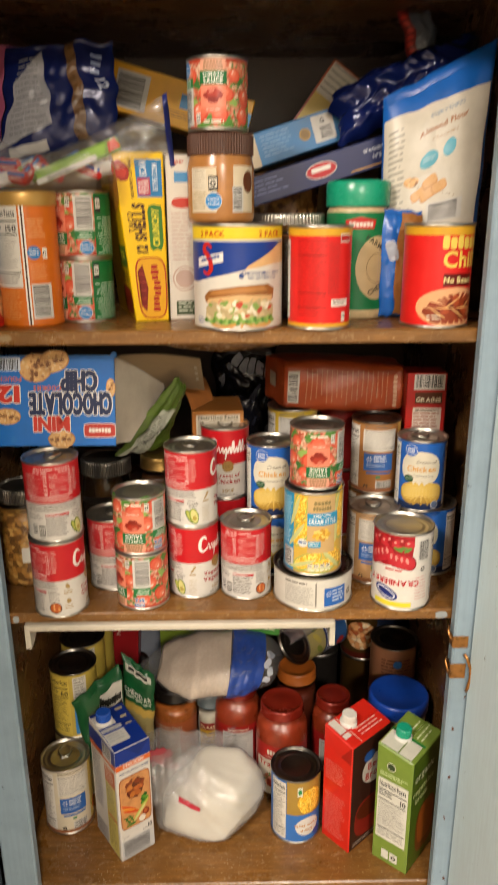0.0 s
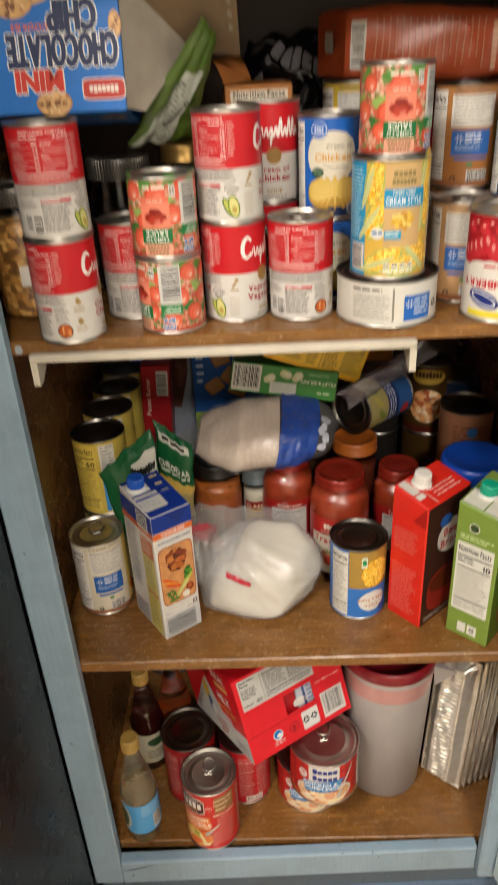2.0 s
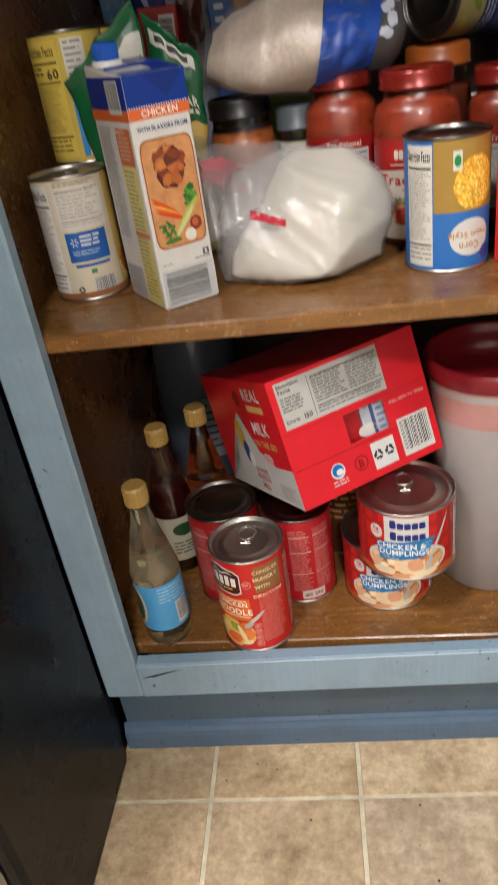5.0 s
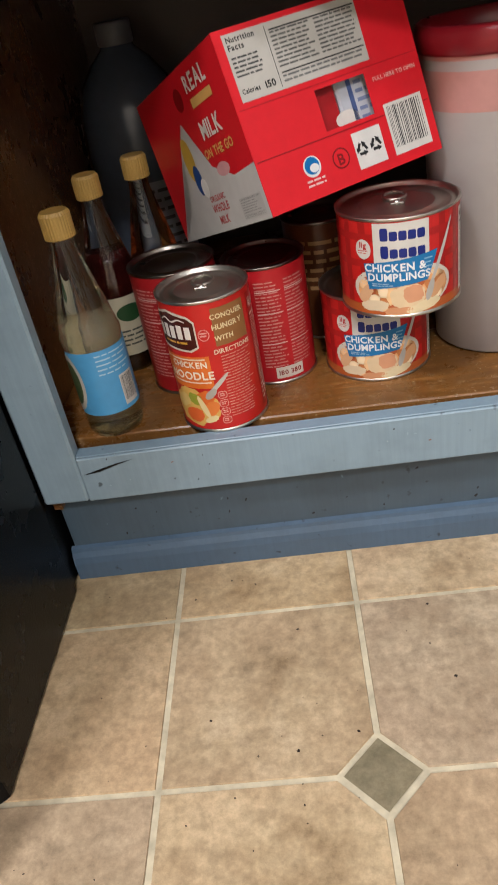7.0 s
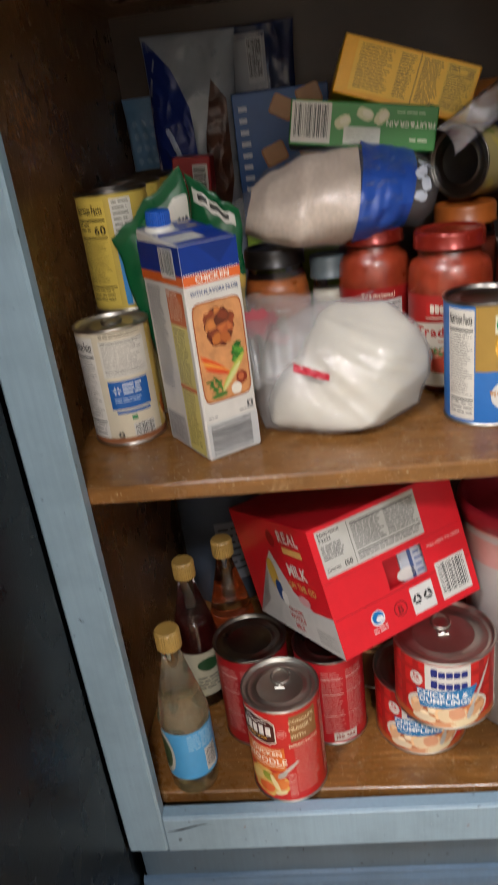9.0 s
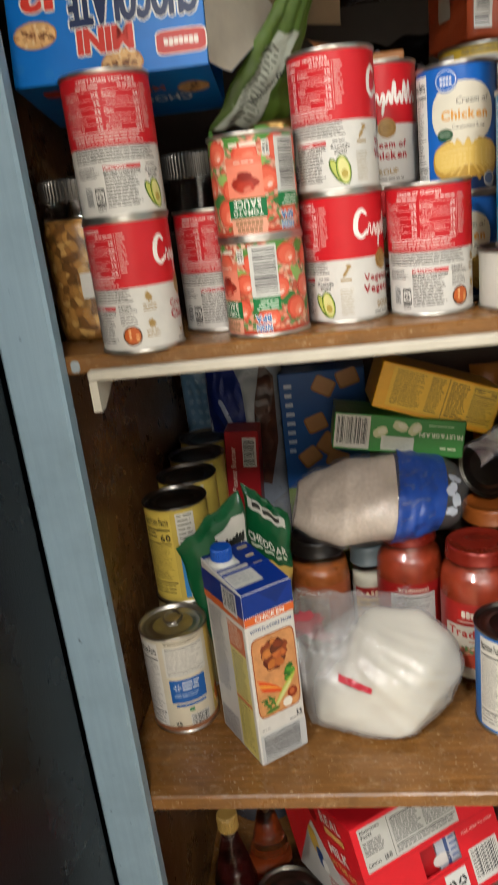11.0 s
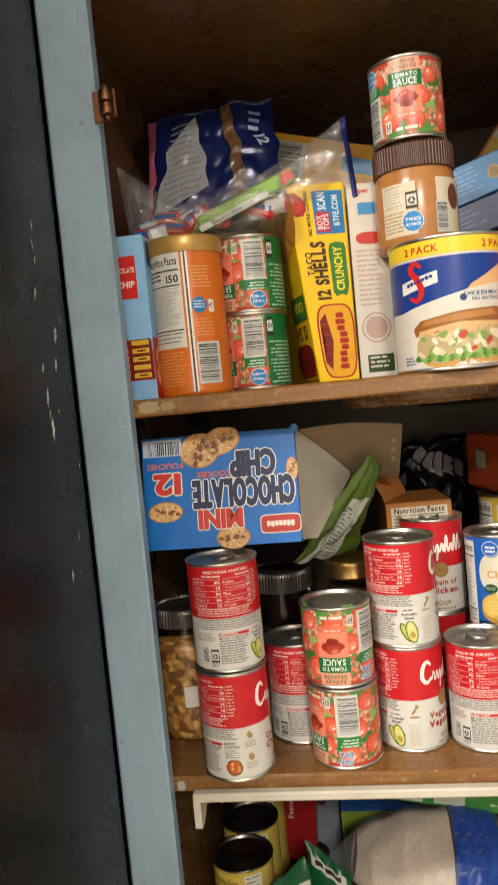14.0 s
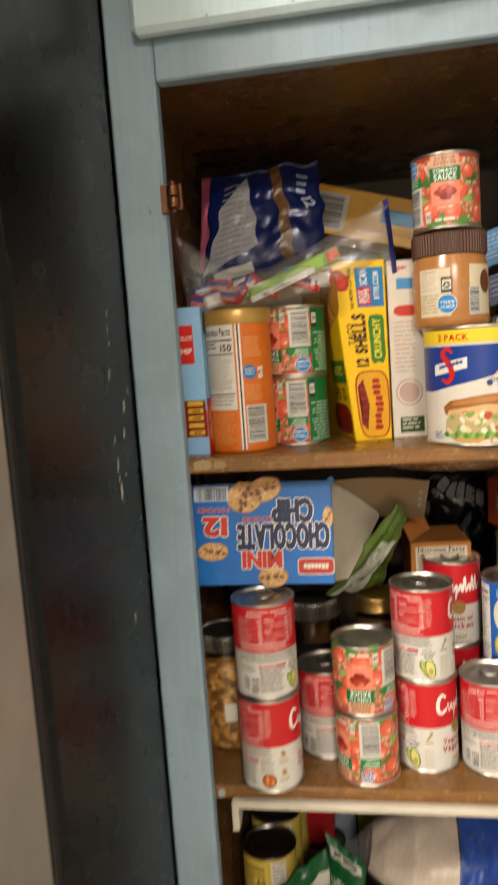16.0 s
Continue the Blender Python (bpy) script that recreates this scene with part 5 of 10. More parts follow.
        for k in range(5):
            p.rect(w * 0.25, h * (0.09 + 0.05 * k), w * 0.40, h * (0.095 + 0.05 * k), "#B0402A", 5)
        for k in range(9):
            p.ell(w * (0.66 + 0.05 * (abs(k - 4) < 2)), h * (0.075 + 0.0325 * k), w * (0.105 if k in (0, 4, 7) else 0.085), h * 0.0135, "#A8281A", 5, 4)
        p.ell(w * 0.12, h * 0.895, w * 0.17, h * 0.060, "#A8281A", 2, 2, 0.2, 0.05)
        p.ell(w * 0.10, h * 0.90, w * 0.13, h * 0.048, "#C83A28", 3, 2, 0.2, 0.05)
        p.ell(w * 0.07, h * 0.915, w * 0.05, h * 0.016, "#E08A74", 4, 2, 0.2, 0.1)
        p.rect(w * 0.42, h * 0.745, w * 0.95, h * 0.96, "#2E7CB4", 2)
        p.rect(w * 0.44, h * 0.755, w * 0.70, h * 0.855, "#B8304A", 3)
        p.text("BOX", w * 0.555, h * 0.804, 0.0040, "#EDE6E0", 4, "C", 1, 90)
        p.text("TOPS", w * 0.670, h * 0.804, 0.0040, "#EDE6E0", 4, "C", 1, 90)
        p.text("SCAN", w * 0.640, h * 0.908, 0.0056, "#EDF0F2", 5, "C", 1, 90, h * 0.085)
        p.text("BTFE.COM", w * 0.860, h * 0.860, 0.0042, "#DDE8F0", 5, "C", 1, 90, h * 0.15)
        p.text("NO MORE CLIPPING", w * 0.345, h * 0.850, 0.0026, "#4A3414", 4, "C", 1, 90, h * 0.22)

    def taco_side(p, w, h):
        for k in range(3):
            p.ell(w * (0.74 + 0.10 * k), h * (0.80 + 0.025 * k), 0.026, 0.030, ("#C87A1E", "#D88A28", "#B86A1A")[k], 1 + 0.8 * k, 2, 0.4, 0.03)
            p.ell(w * (0.74 + 0.10 * k) + 0.004, h * (0.785 + 0.025 * k), 0.021, 0.024, ("#E0A040", "#E8AE4C", "#D89434")[k], 1.4 + 0.8 * k, 2, 0.4, 0.03)
        p.rect(w * 0.62, h * 0.33, w * 0.97, h * 0.46, "#3F7A2C", 2)
        p.text("CRUN", w * 0.80, h * 0.425, 0.0095, "#F2E03A", 3, "C", 1, 180)
        p.text("12 SH", w * 0.78, h * 0.30, 0.013, "#4A2A14", 3, "C", 1, 180)
        p.ell(w * 0.75, h * 0.12, w * 0.22, h * 0.09, "#8E1F16", 2, 3)
        for i in range(6):
            for j in range(6):
                p.rect(w * 0.66 + i * 0.009, 0.002 + j * 0.0045, w * 0.66 + i * 0.009 + 0.006, 0.0048 + j * 0.0045, "#6B2418", 4)
    taco = food_box("bright yellow taco shell box standing on end", 0.041, 0.165, 0.195, pose(-0.094, 0.092, S1, 0, 0, 15.9), "#F2C60C", {"front": taco_front, "left": taco_side})
    for ob in taco.children:
        # the box widens towards its top on one side
        for v in ob.data.vertices:
            v.co.x -= 0.019 * (v.co.z / 0.195) * (1 - v.co.x / 0.041)

    def betty(p, w, h):
        p.text("Super", w * 0.35, h * 0.95, 0.0045, "#C03A2A", 3)
        p.rect(w * 0.25, h * 0.84, w * 0.95, h * 0.90, "#4A8FC4", 2)
        p.ell(w * 0.5, h * 0.72, w * 0.36, 0.006, "#C23B2C", 2, 2.5)
        p.lines(w * 0.12, h * 0.36, w * 0.85, h * 0.66, 12, "#C9A79A", 2, 0.35, 0.3)
        for k in (0, 1, 2):
            p.ell(w * 0.5, h * 0.26, w * (0.40 - 0.05 * k), w * (0.40 - 0.05 * k), "#C0A496" if k % 2 == 0 else "#DAD2C4", 2 + k)
        p.rect(w * 0.2, h * 0.03, w * 0.9, h * 0.12, "#3B4A2C", 2)
        p.lines(w * 0.26, h * 0.04, w * 0.84, h * 0.11, 3, "#C9CDB8", 3, 0.5, 0.2)
    food_box("white baking mix box standing upright", 0.038, 0.16, 0.193, pose(-0.0525, 0.106, S1, 0, 0, 11.5), "#DAD2C4", {"front": betty})

    def two_pack(p, r, h, lo, hi):
        full = math.pi * r
        p.rect(-full, lo, full, h * 0.46, "#D8D2C6", 1)
        p.rect(-full, h * 0.46, full, h * 0.84, "#173A8C", 1)
        p.poly([(-0.006, h * 0.46), (0.075, h * 0.46), (0.075, h * 0.84), (0.056, h * 0.82), (0.03, h * 0.70), (0.012, h * 0.62)], "#DDB27A", 2)
        p.poly([(-0.058, h * 0.455), (0.075, h * 0.455), (0.075, h * 0.64), (0.045, h * 0.63), (0.010, h * 0.585), (-0.020, h * 0.52)], "#D8D2C6", 3)
        p.rect(-full, h * 0.86, full, hi, "#EBCB2A", 2)
        for u in (-0.030, 0.040):
            p.text("2 PACK", u, h * 0.885, 0.0058, "#B5231C", 4)
        p.poly([(-0.052, h * 0.595), (-0.016, h * 0.655), (-0.016, h * 0.745), (-0.052, h * 0.685)], "#E6E2DA", 3)
        p.word(-0.033, h * 0.650, 0.026, 0.0034, 7, "#1B3C8A", 4, 0.22)
        p.stroke([(-0.030, h * 0.78), (-0.036, h * 0.82), (-0.041, h * 0.77), (-0.034, h * 0.69), (-0.031, h * 0.60), (-0.036, h * 0.54), (-0.043, h * 0.57)], 0.0060, "#C22A22", 5)
        p.text("CHICKEN MEAT WITH", 0.030, h * 0.535, 0.0032, "#22407F", 4)
        p.text("NO ANTIBIOTICS", 0.030, h * 0.495, 0.0030, "#22407F", 4)
        p.ell(0.004, h * 0.525, 0.003, 0.003, "#22407F", 4)
        p.poly([(-0.040, h * 0.27), (0.044, h * 0.30), (0.046, h * 0.40), (0.036, h * 0.445), (0.0, h * 0.43), (-0.034, h * 0.385), (-0.042, h * 0.33)], "#94602E", 4)
        p.poly([(-0.038, h * 0.26), (0.042, h * 0.285), (0.043, h * 0.335), (0.0, h * 0.350), (-0.036, h * 0.305)], "#D8B07A", 5)
        p.poly([(-0.034, h * 0.345), (0.036, h * 0.385), (0.030, h * 0.425), (0.0, h * 0.415), (-0.030, h * 0.375)], "#B87E44", 5)
        srng = random.Random(12)
        p.ell(0.002, h * 0.185, 0.043, 0.0145, "#B8A478", 5.6, 3, 0.04, 0.06)
        for k in range(26):
            p.ell(-0.038 + 0.080 * k / 25, h * 0.105 + srng.uniform(-0.002, 0.002), 0.0046, 0.0026, ("#4E7A2C", "#7A9E46", "#93B45C")[k % 3], 6 + 0.02 * k, 2, srng.uniform(-1, 1), 0.25)
        for k in range(44):
            p.ell(srng.uniform(-0.036, 0.040), h * srng.uniform(0.125, 0.275), srng.uniform(0.0024, 0.0052), srng.uniform(0.0016, 0.0032), srng.choice(("#E0D2B0", "#D8C49A", "#E8DEC6", "#CDB488", "#E4D8BC", "#B8482E", "#86A050")), 6.6 + 0.03 * k, 2.6, srng.uniform(-1.2, 1.2), 0.2)
        p.ell(0.004, h * 0.09, 0.038, 0.008, "#C9964E", 2, 3)
        p.lines(-0.055, h * 0.05, -0.042, h * 0.12, 3, "#2A4A9A", 3, 0.5)
        p.facts(0.085, lo + 0.01, 0.13, h * 0.8, 3)
    can("white and blue two-pack of canned chicken in printed wrap", two_pack, 0.0512, 0.116, 0.0315, 0.062, S1, 0, False, False, False, "#D8D2C6", name="chicken_can")
    # peanut butter jar
    t = thing("peanut_butter_jar", "plastic peanut butter jar with brown ribbed lid", "jar", pose(0.0125, 0.100, S1 + 0.116), "jars")
    s = Shape()
    r = 0.0392
    s.lathe([(0.0001, 0.0), (r - 0.006, 0.0), (r - 0.001, 0.003), (r, 0.008), (r, 0.060), (r - 0.0015, 0.066), (r - 0.003, 0.0735)], plain("peanut butter", "#A8713C", 0.25, var=0.15, scale=50), 96)
    p = on_can(s, r)
    p.rect(-0.038, 0.012, -0.004, 0.060, "#DCCDB0", 2)
    p.facts(-0.037, 0.036, -0.016, 0.059, 3, "#E2D8C2", "#6A5A42", False)
    p.lines(-0.037, 0.014, -0.014, 0.034, 6, "#9A886A", 3, 0.4)
    p.ell(-0.008, 0.024, 0.0098, 0.0098, "#E9E6DE", 4)
    p.ell(-0.008, 0.024, 0.0092, 0.0092, "#2F86C8", 5)
    p.text("TWICE", -0.008, 0.0245, 0.0028, "#F0F4F8", 6)
    p.text("AS NICE", -0.008, 0.0200, 0.0024, "#F0F4F8", 6)
    p.rect(-0.0135, 0.0355, -0.0025, 0.0510, "#2A2826", 3.4)
    p.rect(-0.0125, 0.0385, -0.0035, 0.0485, "#DCD4C2", 3.7)
    p.recycle(-0.008, 0.0430, 0.008, "#222222", 4)
    p.rect(0.015, 0.012, 0.045, 0.062, "#DCCDB0", 2)
    p.barcode(0.014, 0.012, 0.028, 0.040, 3, False)
    p.ell(0.036, 0.045, 0.008, 0.012, "#6A3A20", 3)
    part("body", s, t)
    s = Shape()
    rl = 0.0385
    z0 = 0.0735
    s.lathe([(rl - 0.001, z0), (rl, z0 + 0.001), (rl, z0 + 0.0215), (rl - 0.0020, z0 + 0.0250), (0.0001, z0 + 0.025)], plain("brown plastic lid", "#4A2C1C", 0.45), 280, False, (0, 0), 0.0007)
    part("lid", s, t, "brown ribbed screw lid")
    sauce_can(0.0105, 0.092, S1 + 0.116 + 0.0985, -0.004, False, 0.0740)

    def chili_back(p, r, h, lo, hi):
        p.rect(-math.pi * r, hi - 0.008, math.pi * r, hi, "#D9A52A", 2)
        p.rect(-math.pi * r, lo, math.pi * r, lo + 0.004, "#D9A52A", 2)
        p.lines(-0.030, h * 0.12, 0.004, h * 0.84, 24, "#A81C18", 2, 0.35, 0.3)
        p.lines(0.006, h * 0.34, 0.020, h * 0.84, 30, "#B8302A", 2, 0.4, 0.1)
        for v in (0.86, 0.72, 0.36, 0.22):
            p.rect(-0.030, h * v, 0.004, h * (v + 0.006), "#7A1410", 3)
        p.poly([(0.020, h * 0.84), (0.036, h * 0.84), (0.036, h * 0.92), (0.020, h * 0.92)], "#D8D2C6", 3)
        p.rect(0.021, h * 0.855, 0.035, h * 0.905, "#B3201C", 4)
        p.rect(0.010, h * 0.23, 0.034, h * 0.30, "#E4DED2", 3)
        p.lines(0.012, h * 0.24, 0.032, h * 0.29, 2, "#6A4A44", 4, 0.5)
        p.rect(0.024, h * 0.08, 0.030, h * 0.17, "#E4DED2", 3)
        p.recycle(0.027, h * 0.125, 0.006)
        p.facts(-0.085, lo + 0.008, -0.045, hi - 0.012, 3)
    can("red chili can turned to its small print, gold rim", chili_back, 0.0358, 0.114, 0.1258, 0.050, S1, 0, False, False, False, "#DC2420")

    def chili_front(p, r, h, lo, hi):
        p.rect(-math.pi * r, hi - 0.009, math.pi * r, hi, "#D9A52A", 2)
        b = 0.012
        p.word(b + 0.008, h * 0.765, 0.052, 0.0145, 6, "#E8CB5A", 3)
        p.text("Chili", b + 0.008, h * 0.595, 0.0165, "#E8CB5A", 3)
        p.rect(b - 0.014, h * 0.41, b + 0.026, h * 0.53, "#6A1A14", 3)
        p.text("No Beans", b + 0.006, h * 0.445, 0.0062, "#F0E4A0", 4)
        p.ell(b + 0.002, h * 0.205, 0.046, h * 0.195, "#E2AC7C", 2)
        p.ell(b + 0.006, h * 0.190, 0.040, h * 0.150, "#8E3A1E", 3, 2, 0.1, 0.06)
        for k in range(9):
            p.ell(b - 0.016 + 0.0062 * k, h * (0.14 + 0.045 * (k % 4)), 0.0065, 0.0048, "#A84A26" if k % 2 else "#6E2612", 3.2 + 0.08 * k, 2.6, 0.5 * k, 0.1)
        for k in range(7):
            p.ell(b - 0.018 + k * 0.008, h * (0.15 + 0.05 * (k % 3)), 0.011, 0.0009, "#E0B070", 4.4 + 0.1 * k, 2, 0.6 * ((k % 3) - 1))
        p.lines(b - 0.030, h * 0.07, b - 0.012, h * 0.13, 2, "#E8DCC4", 4, 0.5)
    can("red chili can with yellow words and a bowl picture", chili_front, 0.0390, 0.115, 0.2640, 0.060, S1, 0, False, False, False, "#DC2420")

    # parmesan shaker
    t = thing("cheese_shaker", "green grated cheese shaker with bright green cap", "jar", pose(0.1800, 0.132, S1), "jars")
    s = Shape()
    r = 0.0375
    s.lathe([(0.0001, 0.0), (r - 0.004, 0.0), (r - 0.001, 0.003), (r, 0.010), (r, 0.128), (r - 0.002, 0.131), (r - 0.003, 0.134)], plain("grated cheese", "#C9B488", 0.4, var=0.2, scale=200), 96)
    s.lathe([(r + 0.0002, 0.012), (r + 0.0002, 0.127)], ink("#1C7A48"), 96)
    p = on_can(s, r + 0.0002)
    p.ell(0.022, 0.062, 0.028, 0.038, "#C9B488", 2)
    p.ell(0.022, 0.062, 0.015, 0.018, "#8A7A54", 3)
    p.ell(0.022, 0.062, 0.0142, 0.0172, "#C9B488", 4)
    p.text("PARMESAN", 0.026, 0.084, 0.0060, "#3A3A2C", 5, "C", 1, -30)
    p.text("CHEESE", 0.026, 0.036, 0.0060, "#3A3A2C", 5, "C", 1, 25)
    p.poly([(-0.018, 0.108), (0.016, 0.108), (0.018, 0.118), (-0.001, 0.122), (-0.020, 0.118)], "#C42A22", 4)
    p.word(-0.001, 0.1105, 0.030, 0.006, 7, "#E9DCD0", 5)
    part("body", s, t)
    s = Shape()
    cap = plain("bright green cap", "#1C9672", 0.28)
    s.lathe([(r + 0.001, 0.134), (r + 0.0015, 0.135), (r + 0.0015, 0.160), (r - 0.001, 0.1635), (0.0001, 0.1635)], cap, 64)
    part("cap", s, t, "bright green plastic cap")
    # jar behind with a grey ribbed lid
    glass_jar("clear jar with grey metal lid behind the cans", 0.043, 0.126, 0.0960, 0.150, S1, plain("amber preserve", "#6A3A18", 0.3), TIN, "grey ribbed metal lid", neck=0.95, lid_h=0.010, ridged=True, lid_r=0.0455)

    def spaghetti(p, w, h):
        p.ell(w * 0.42, h * 0.5, 0.021, 0.010, "#E9E4DC", 2)
        p.ell(w * 0.42, h * 0.5, 0.020, 0.009, "#C4202A", 3)
        p.lines(w * 0.42 - 0.013, h * 0.40, w * 0.42 + 0.013, h * 0.62, 1, "#F0ECE4", 4, 0.8, 0.0, False)
        p.text("SPAGHETTI", w * 0.70, h * 0.60, 0.0040, "#D8DCEA", 3)
        p.text("N°5", w * 0.70, h * 0.34, 0.0048, "#D8DCEA", 3)
        p.rect(w * 0.56, h * 0.10, w * 0.98, h * 0.14, "#D8A040", 2)
        p.lines(w * 0.02, h * 0.2, w * 0.25, h * 0.8, 4, "#7F8CC0", 2, 0.3, 0.3)
    food_box("long dark blue spaghetti box lying tilted", 0.265, 0.062, 0.036, pose(0.040, 0.202, 1.5435, 0, -16.6, 0), "#2B3566", {"front": spaghetti})

    def crackers_blue(p, w, h):
        p.rect(0, 0, w * 0.13, h, "#D9C7A6", 2)
        p.lines(w * 0.18, h * 0.15, w * 0.5, h * 0.85, 6, "#8FBFE6", 2, 0.35, 0.2)
        p.ell(w * 0.63, h * 0.5, 0.008, 0.008, "#B8923C", 3)
        p.ell(w * 0.63, h * 0.5, 0.006, 0.006, "#8A6A2A", 4)
        p.rect(w * 0.72, h * 0.14, w * 0.94, h * 0.92, "#DDDAD2", 2)
        p.barcode(w * 0.78, h * 0.2, w * 0.93, h * 0.6, 3, False)
        p.text("G", w * 0.83, h * 0.68, 0.006, "#222222", 4)
    food_box("light blue food box lying aslant on other packs", 0.135, 0.09, 0.044, pose(0.050, 0.270, 1.596, 0, -17, 0), "#3E86C2", {"front": crackers_blue})
    pouch("orange snack bag lying flat under boxes", 0.15, 0.18, 0.035, pose(0.08, 0.33, S1 + 0.005, 8, 0, 0), CRUNCH, None, 4, 0.006)

    def striped(p, w, h):
        p.rect(0, 0, w, h * 0.5, "#E0BE42", 1)
        for k in range(10):
            p.rect(w * 0.08, h * (0.53 + k * 0.045), w * 0.95, h * (0.55 + k * 0.045), "#8F8A80" if k % 2 else "#DAD4C6", 2)
        p.rect(0, 0, w * 0.05, h, "#B5501E", 3)
        p.rect(0, h * 0.97, w, h, "#B5501E", 3)
    food_box("yellow and white striped box leaning at an angle", 0.060, 0.07, 0.10, pose(0.116, 0.365, 1.672, 0, 36, 0), "#E6DCC4", {"front": striped})
    food_box("plain brown carton deep on the shelf", 0.20, 0.12, 0.245, pose(0.06, 0.44, S1), CARD_BROWN, {})

    def yellow_back(p, w, h):
        p.barcode(w * 0.08, h * 0.10, w * 0.30, h * 0.86, 2, False)
        p.rect(w * 0.52, h * 0.42, w, h * 0.72, "#4A98CC", 2)
        p.lines(w * 0.34, h * 0.18, w * 0.96, h * 0.34, 3, "#A8741C", 2, 0.5)
    food_box("yellow box with barcode and blue stripe lying aslant", 0.215, 0.09, 0.064, pose(-0.166, 0.335, 1.688, 0, 15.5, 0), "#F4B41C", {"front": yellow_back})
    food_box("plain card box supporting packs on the shelf", 0.19, 0.10, 0.215, pose(-0.15, 0.345, S1), CARD_BROWN, {})

    def blue_bag(p, w, h):
        p.poly([(w * 0.02, h * 0.10), (w * 0.46, h * 0.24), (w * 0.36, h * 0.92), (w * 0.12, h * 0.66)], "#A2A2A6", 2)
        for k in range(13):
            v = 0.20 + 0.052 * k
            p.lines(w * (0.07 + 0.10 * v), h * v, w * (0.46 - 0.12 * v), h * (v + 0.03), 1, "#7E7F86", 3, 0.6, 0.25)
        p.poly([(w * 0.68, 0), (w * 0.78, 0), (w * 0.64, h), (w * 0.56, h)], plain("dim brown snack print", "#6A4C2C", 0.3, var=0.5, scale=90), 2)
        p.rect(w * 0.12, h * 0.015, w * 0.44, h * 0.10, "#C4C2BC", 2)
        p.text("12", w * 0.84, h * 0.55, 0.013, "#C9D4EA", 3, "C", 1, -75)
        p.lines(w * 0.80, h * 0.62, w * 0.90, h * 0.85, 3, "#9AA8CC", 3, 0.5)
    quad_bag("shiny dark blue snack bag with white facts panel", (-0.278, 0.205, 1.600), (-0.122, 0.215, 1.636), (-0.126, 0.240, 1.752), (-0.262, 0.232, 1.742), 0.014, plain("dark blue bag film", "#111D52", 0.24, 0.1), blue_bag, 11, 0.008, 24)
    food_box("brown card box under the bags", 0.13, 0.10, 0.185, pose(-0.285, 0.215, S1), CARD_BROWN, {})
    pouch("pink plastic bag squeezed behind other bags", 0.05, 0.12, 0.014, pose(-0.270, 0.262, 1.63, 0, 6, 0), plain("pink bag film", "#C2607E", 0.3), None, 19, 0.007)
    ziplock()

    def almond(p, w, h):
        p.poly([(w * 0.90, h * 0.03), (w * 0.97, h * 0.855), (w * 0.55, h * 0.865), (w * 0.16, h * 0.880), (w * 0.01, h * 0.885), (w * 0.01, h * 0.03)], "#D9D2C2", 1)
        p.text("EVERYTHING", w * 0.58, h * 0.812, 0.0046, "#5A7FA8", 3, "C", 0, 3)
        p.text("Almond Flour", w * 0.55, h * 0.758, 0.0064, "#A86A3A", 3, "C", 1, 5)
        p.text("CRACKERS", w * 0.57, h * 0.718, 0.0042, "#B08A60", 3, "C", 0, 5)
        p.ell(w * 0.43, h * 0.645, 0.0115, 0.0095, "#5FB0C6", 3, 2, 0.4)
        p.ell(w * 0.62, h * 0.668, 0.0076, 0.0098, "#5FB0C6", 3, 2, -0.3)
        p.lines(w * 0.37, h * 0.635, w * 0.49, h * 0.655, 2, "#A8D4E0", 4, 0.5)
        p.ell(w * 0.26, h * 0.580, 0.0095, 0.0062, COOKIE, 3)
        for k, (du, dv) in enumerate(((0.33, 0.520), (0.44, 0.555), (0.42, 0.505), (0.53, 0.525))):
            p.ell(w * du, h * dv, 0.0098, 0.0064, "#C98E4C", 4 + 0.6 * k, 4, 0.4)
            p.ell(w * du, h * dv + 0.001, 0.0088, 0.0056, "#DDA966", 4.3 + 0.6 * k, 4, 0.4)
        for k in range(14):
            p.ell(w * (0.24 + 0.47 * ((k * 0.618) % 1)), h * (0.47 + 0.10 * ((k * 0.381) % 1)), 0.0008, 0.0007, "#8A6A40", 3, 2)
        p.lines(w * 0.05, h * 0.40, w * 0.20, h * 0.82, 16, "#9A968C", 3, 0.35, 0.3)
        p.barcode(w * 0.42, h * 0.385, w * 0.78, h * 0.465, 3, False)
    bagblue = plain("royal blue cracker bag", "#1A5CB4", 0.25)
    quad_bag("white and royal blue almond cracker bag standing upright", (0.214, 0.136, S1 + 0.002), (0.326, 0.132, S1 + 0.002), (0.342, 0.156, 1.736), (0.210, 0.158, 1.672), 0.020, bagblue, almond, 23, 0.0035, 13)
    quad_bag("crinkled blue and brown snack bag behind a can", (0.205, 0.108, S1 + 0.002), (0.262, 0.116, S1 + 0.002), (0.256, 0.120, S1 + 0.128), (0.198, 0.112, S1 + 0.132), 0.012, bagblue, lambda p, w, h: (p.poly([(w * 0.30, h * 0.03), (w * 0.98, h * 0.03), (w * 0.98, h * 0.97), (w * 0.52, h * 0.97), (w * 0.36, h * 0.60)], plain("brown snack print", "#9A6432", 0.32, var=0.25, scale=40), 1), p.ell(w * 0.30, h * 0.62, 0.007, 0.012, "#B0B8C4", 2, 3, 0.2)), 29, 0.006, 34)
    navy = plain("navy bag film", "#111E58", 0.16, 0.15)
    quad_bag("crumpled shiny navy bag slung over the boxes", (0.172, 0.236, 1.622), (0.350, 0.236, 1.700), (0.346, 0.262, 1.768), (0.160, 0.262, 1.690), 0.036, navy, None, 37, 0.022, 30, back=0.8, seal=False)
